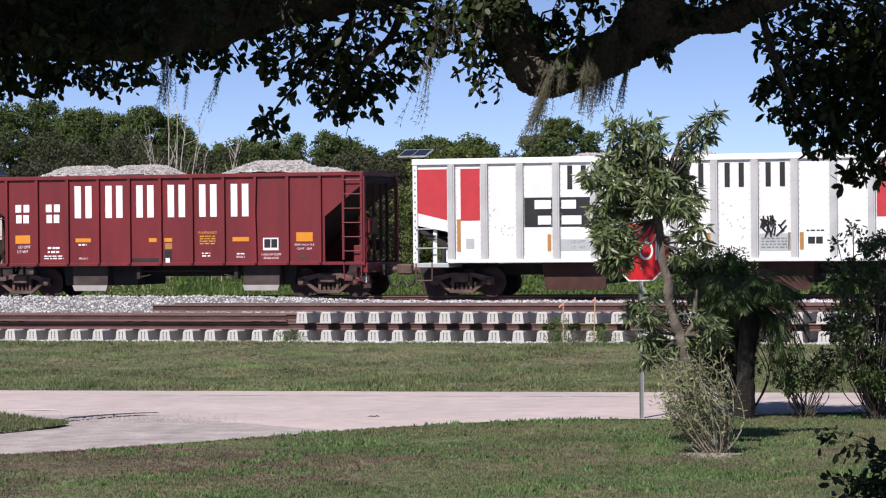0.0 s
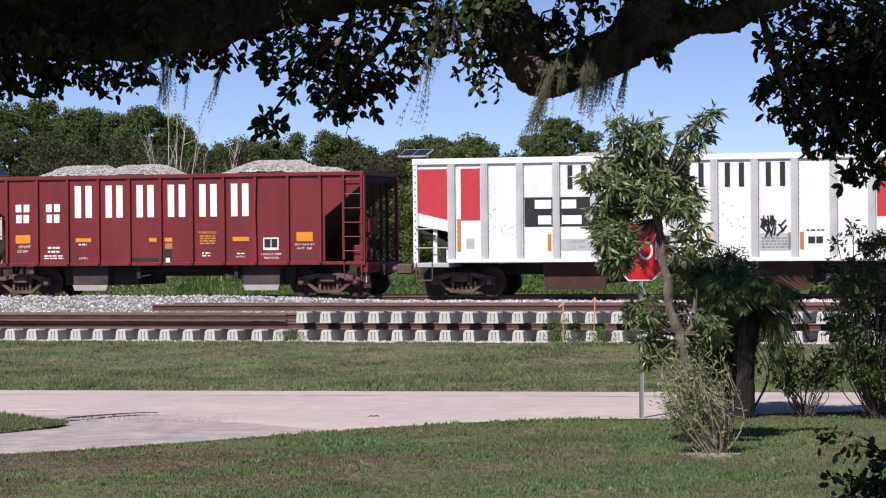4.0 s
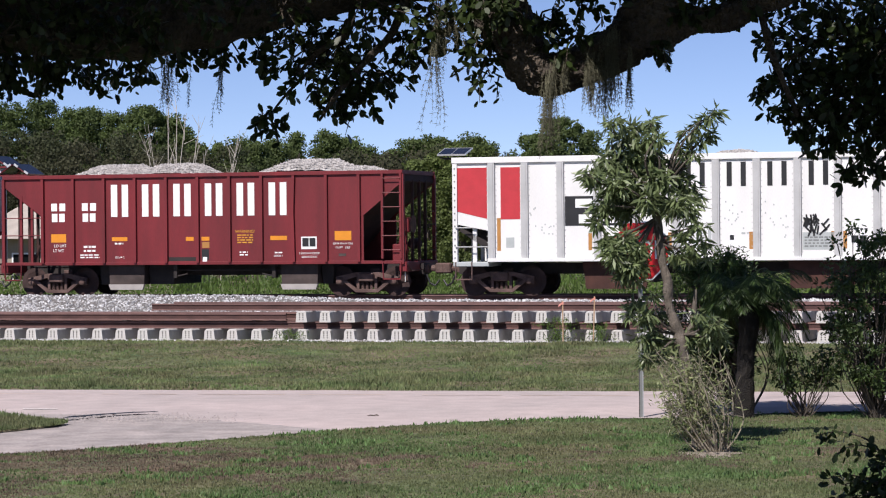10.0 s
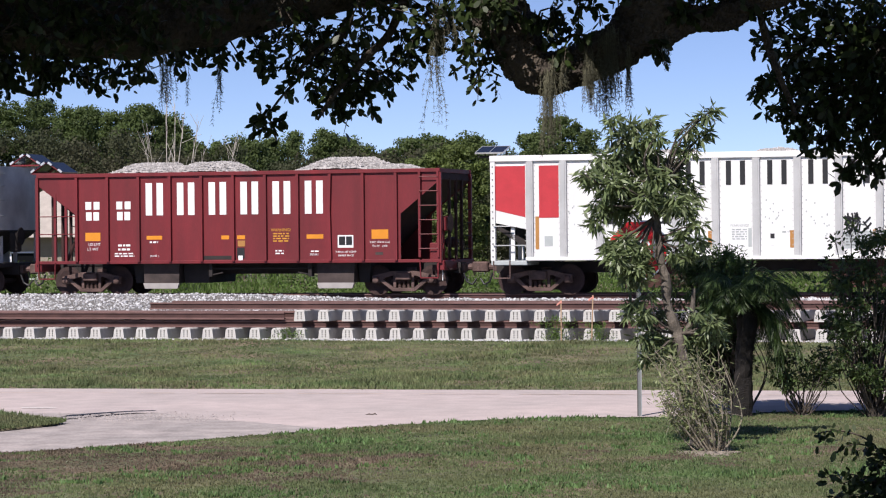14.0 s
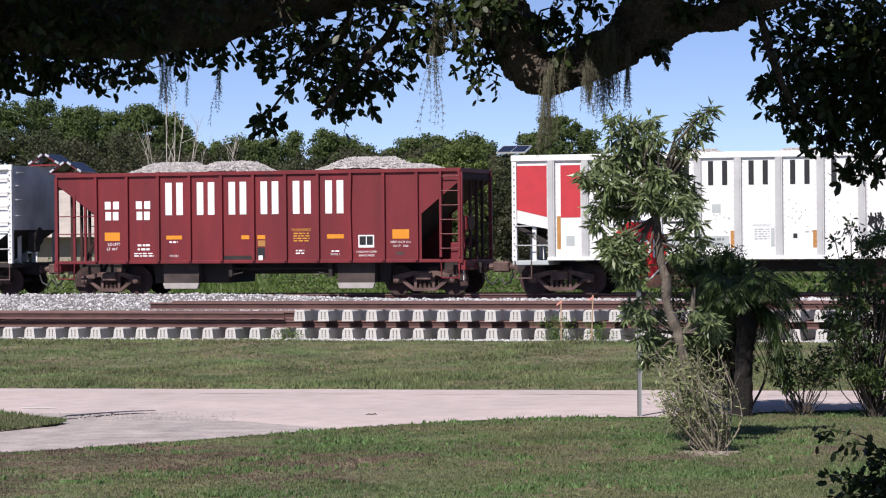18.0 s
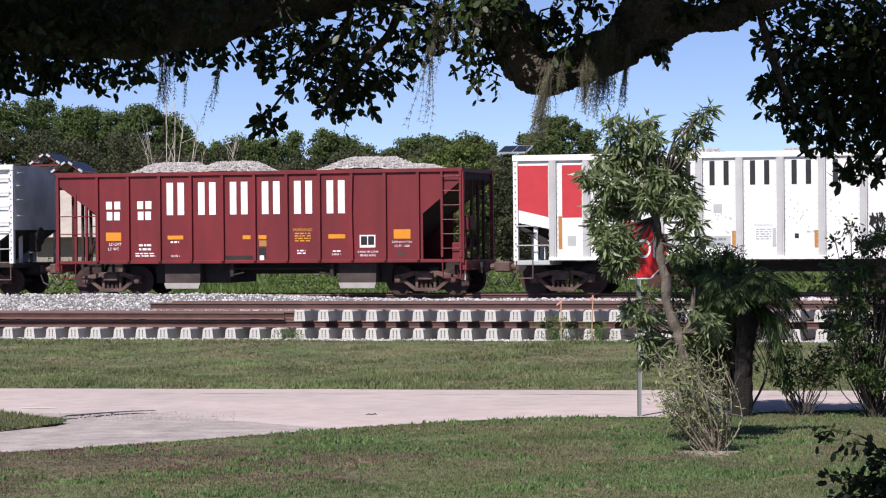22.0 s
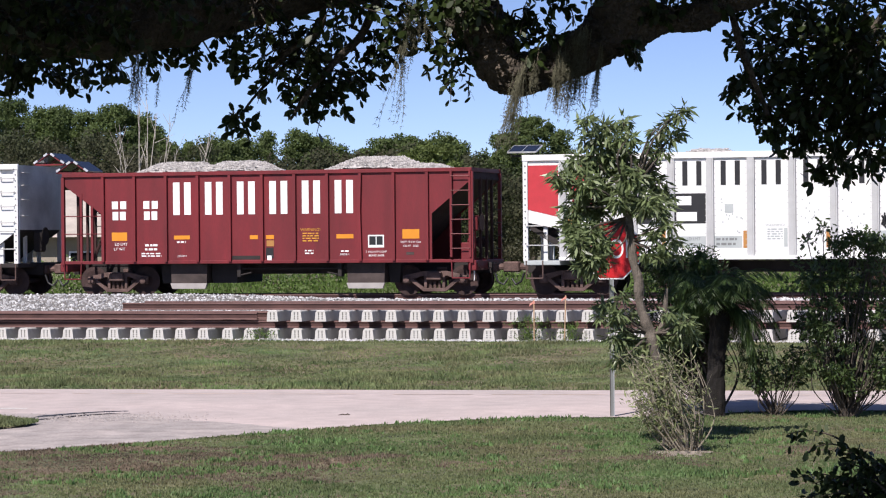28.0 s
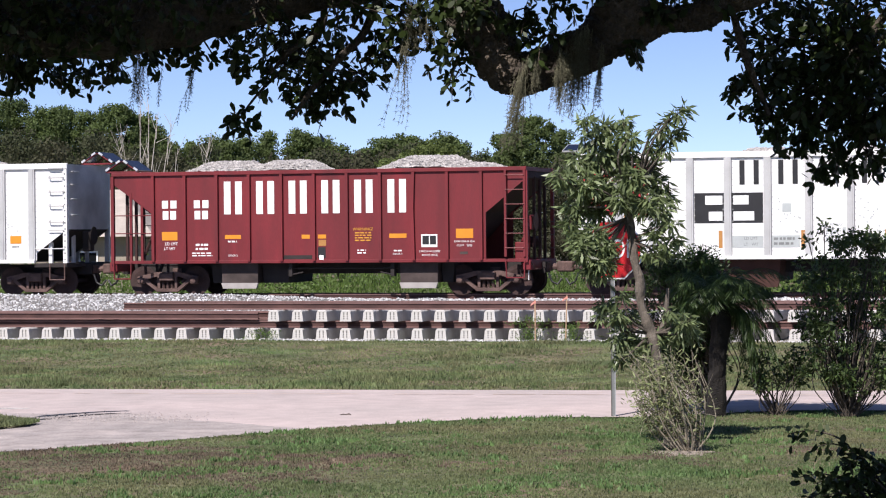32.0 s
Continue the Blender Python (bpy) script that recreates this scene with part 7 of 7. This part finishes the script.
def dead_tree():
    t = thing("dead_tree", "bleached bare dead saplings before the woods", "tree", Matrix.Translation((-12.9, 119.5, 0.1)))
    r = random.Random(5)
    for x0, lean, h, rad in ((0.0, 0.05, 9.6, 0.06), (0.15, 0.75, 8.5, 0.055), (0.6, 0.95, 8.1, 0.055), (0.1, -1.2, 7.3, 0.045), (1.2, 0.6, 6.8, 0.04), (1.9, 1.5, 7.2, 0.05), (2.4, 0.9, 7.3, 0.05), (0.35, 0.1, 8.9, 0.05), (-0.2, -0.7, 8.0, 0.04)):
        bm = bmesh.new()
        top = Vector((x0 + lean, 0, h))
        rad *= 0.6
        limb(bm, [(x0, 0, -0.1), (x0 + lean * 0.3, 0.1, h * 0.5), top], [rad, rad * 0.85, rad * 0.3], 6, h)
        for _ in range(9):
            p = Vector((x0, 0, 0)).lerp(top, r.uniform(0.5, 0.97))
            rod(bm, p, p + Vector((r.gauss(0, 0.35), r.gauss(0, 0.3), r.uniform(0.4, 1.4))), 0.015, 0.006, 4)
        part("stem", bm, M["deadwood"], t)


build_far()
dead_tree()


def sway_motion():
    for ob, a in MOSS:
        base = Matrix.Translation(a[:3])
        walk(ob, [(t, base @ Matrix.Rotation(radians(-a[7] - s * a[6]) , 4, "Y")) for t, s in SWING])
    r = random.Random(3)
    br, o = LANCE_BRANCHES[-1]
    walk(br, [(t, Matrix.Translation(o) @ Matrix.Rotation(radians(-1.2 * (s + 7) + 2 * math.sin(2.1 * t)), 4, "Y")) for t, s in SWING])
    for br, o in LANCE_BRANCHES[:-1]:
        ph = r.uniform(0, 6)
        walk(br, [(t, Matrix.Translation(o) @ pose(0, 0, 0, 0.9 * math.sin(1.9 * t + ph), 1.6 * math.sin(1.3 * t + ph * 2), 0)) for t in [0.4 * k for k in range(81)]])
# ---- road sign, stakes, house ----
M["signred"] = material("sign_red_sheet", (0.58, 0.02, 0.025), 0.35, spread=0.05)
M["galv"] = material("galvanised_post", (0.45, 0.46, 0.47), 0.5, 0.5, spread=0.12, scale=9)
M["stake"] = material("raw_wood_stake", (0.45, 0.30, 0.19), 0.85, spread=0.15)
M["flag"] = material("pink_marker_tape", (0.72, 0.30, 0.24), 0.6, spread=0.05)
M["stucco"] = material("beige_stucco", (0.30, 0.26, 0.21), 0.9, spread=0.08)
M["roofing"] = material("pale_tan_roofing", (0.42, 0.37, 0.33), 0.85, spread=0.12, scale=2, fine=20)


def stop_sign():
    s = thing("stop_sign", "red octagonal stop sign on a galvanised post", "road sign", Matrix.Translation((3.06, 39.5, 0.0)))
    bm = bmesh.new()
    prism(bm, [(-0.022, -0.3), (0.022, -0.3), (0.022, 3.02), (-0.022, 3.02)], -0.012, 0.0)
    p = part("post", bm, M["greytext"], s, "grey steel channel post")
    # light and shade painted on: left flange dark, right flange bright
    for x, mat in ((-0.036, M["slot"]), (0.022, M["galv"])):
        bm = bmesh.new()
        box(bm, x, x + 0.014, -0.02, 0.03, -0.3, 3.02)
        part("flange", bm, mat, p)
    R = 0.457 / math.cos(math.pi / 8)
    for nm, k, y, mat in (("sign_plate", 1.0, -0.020, M["white"]), ("sign_face", 0.945, -0.026, M["signred"])):
        bm = bmesh.new()
        prism(bm, [(R * k * math.cos(math.pi / 8 + i * math.pi / 4), 2.60 + R * k * math.sin(math.pi / 8 + i * math.pi / 4)) for i in range(8)], y, y + 0.005)
        part(nm, bm, mat, s, "white sign border" if k == 1 else "red sign face")
    text("STOP", 0.42, M["white"], s, 0, 2.60, -0.0285, "lettering", 0.72)
    for z in (2.34, 2.86):
        bm = bmesh.new()
        rod(bm, (0, -0.034, z), (0, -0.02, z), 0.014)
        part("bolt", bm, M["galv"], s)
    s.matrix_basis = s.matrix_basis @ Rz(-4)


def stake(u, v, h, lean, label):
    w = TRACK @ Vector((u, v, 0))
    s = thing("survey_stake", label, "stake", Matrix.Translation((w.x, w.y, ground_z(w.x, w.y))) @ pose(0, 0, 0, 0, lean, 0), "survey stakes")
    bm = bmesh.new()
    box(bm, -0.015, 0.015, -0.015, 0.015, -0.1, h, 0.004)
    part("stick", bm, M["stake"], s, "raw wooden stick")
    bm = bmesh.new()
    vs = [bm.verts.new(p) for p in ((-0.015, -0.02, h - 0.03), (-0.015, -0.02, h - 0.09), (-0.11, -0.04, h - 0.15), (-0.10, -0.03, h - 0.10))]
    bm.faces.new(vs)
    ws = [bm.verts.new(v.co + Vector((0, 0.006, 0))) for v in vs]
    bm.faces.new(ws[::-1])
    for i in range(4):
        bm.faces.new((vs[i], ws[i], ws[(i + 1) % 4], vs[(i + 1) % 4]))
    box(bm, -0.02, 0.02, -0.02, 0.02, h - 0.09, h - 0.03)
    part("tape", bm, M["flag"], s, "pink marker tape")


def far_house():
    h = thing("far_house", "low beige house with a pale hipped roof", "house", Matrix.Translation((-15.6, 108, 0.1)) @ Rz(-8))
    bm = bmesh.new()
    box(bm, -4.2, 4.2, 0, 7, -0.2, 2.75)
    part("wall", bm, M["stucco"], h)
    bm = bmesh.new()
    a = [bm.verts.new(p) for p in ((-4.8, -0.7, 2.7), (4.8, -0.7, 2.7), (4.8, 7.7, 2.7), (-4.8, 7.7, 2.7))]
    b = [bm.verts.new(p) for p in ((-2.4, 3.5, 4.75), (2.4, 3.5, 4.75))]
    for f in ((a[0], a[1], b[1], b[0]), (a[1], a[2], b[1]), (a[2], a[3], b[0], b[1]), (a[3], a[0], b[0]), (a[3], a[2], a[1], a[0])):
        bm.faces.new(f)
    part("roof", bm, M["roofing"], h, "pale tan hipped roof")
    for x in (-2.2, 1.6):
        bm = bmesh.new()
        box(bm, x - 0.6, x + 0.6, -0.04, 0.03, 0.9, 2.1)
        w = part("window", bm, M["white"], h)
        bm = bmesh.new()
        box(bm, x - 0.53, x + 0.53, -0.055, -0.035, 0.97, 2.03)
        part("pane", bm, M["tint"], w)


stop_sign()
stake(-14.89, 58.35, 1.0, 0, "wooden survey stake with pink tape in the verge")
stake(-14.19, 58.5, 1.1, 2, "leaning wooden survey stake with pink tape")
far_house()
build_grass()


# ---- what moves ----
def motions():
    for car, u in TRAIN:
        walk(car, [(t, TRACK @ Matrix.Translation((u + s, MID_V, RAIL_TOP))) for t, s in TRAIN_MOVE])
    for w, k in ROLLING:
        walk(w, [(t, Matrix.Translation((k, 0, 0.425)) @ Matrix.Rotation(s / 0.425, 4, "Y")) for t, s in TRAIN_MOVE])
    hatchback_motion()
    sway_motion()


motions()
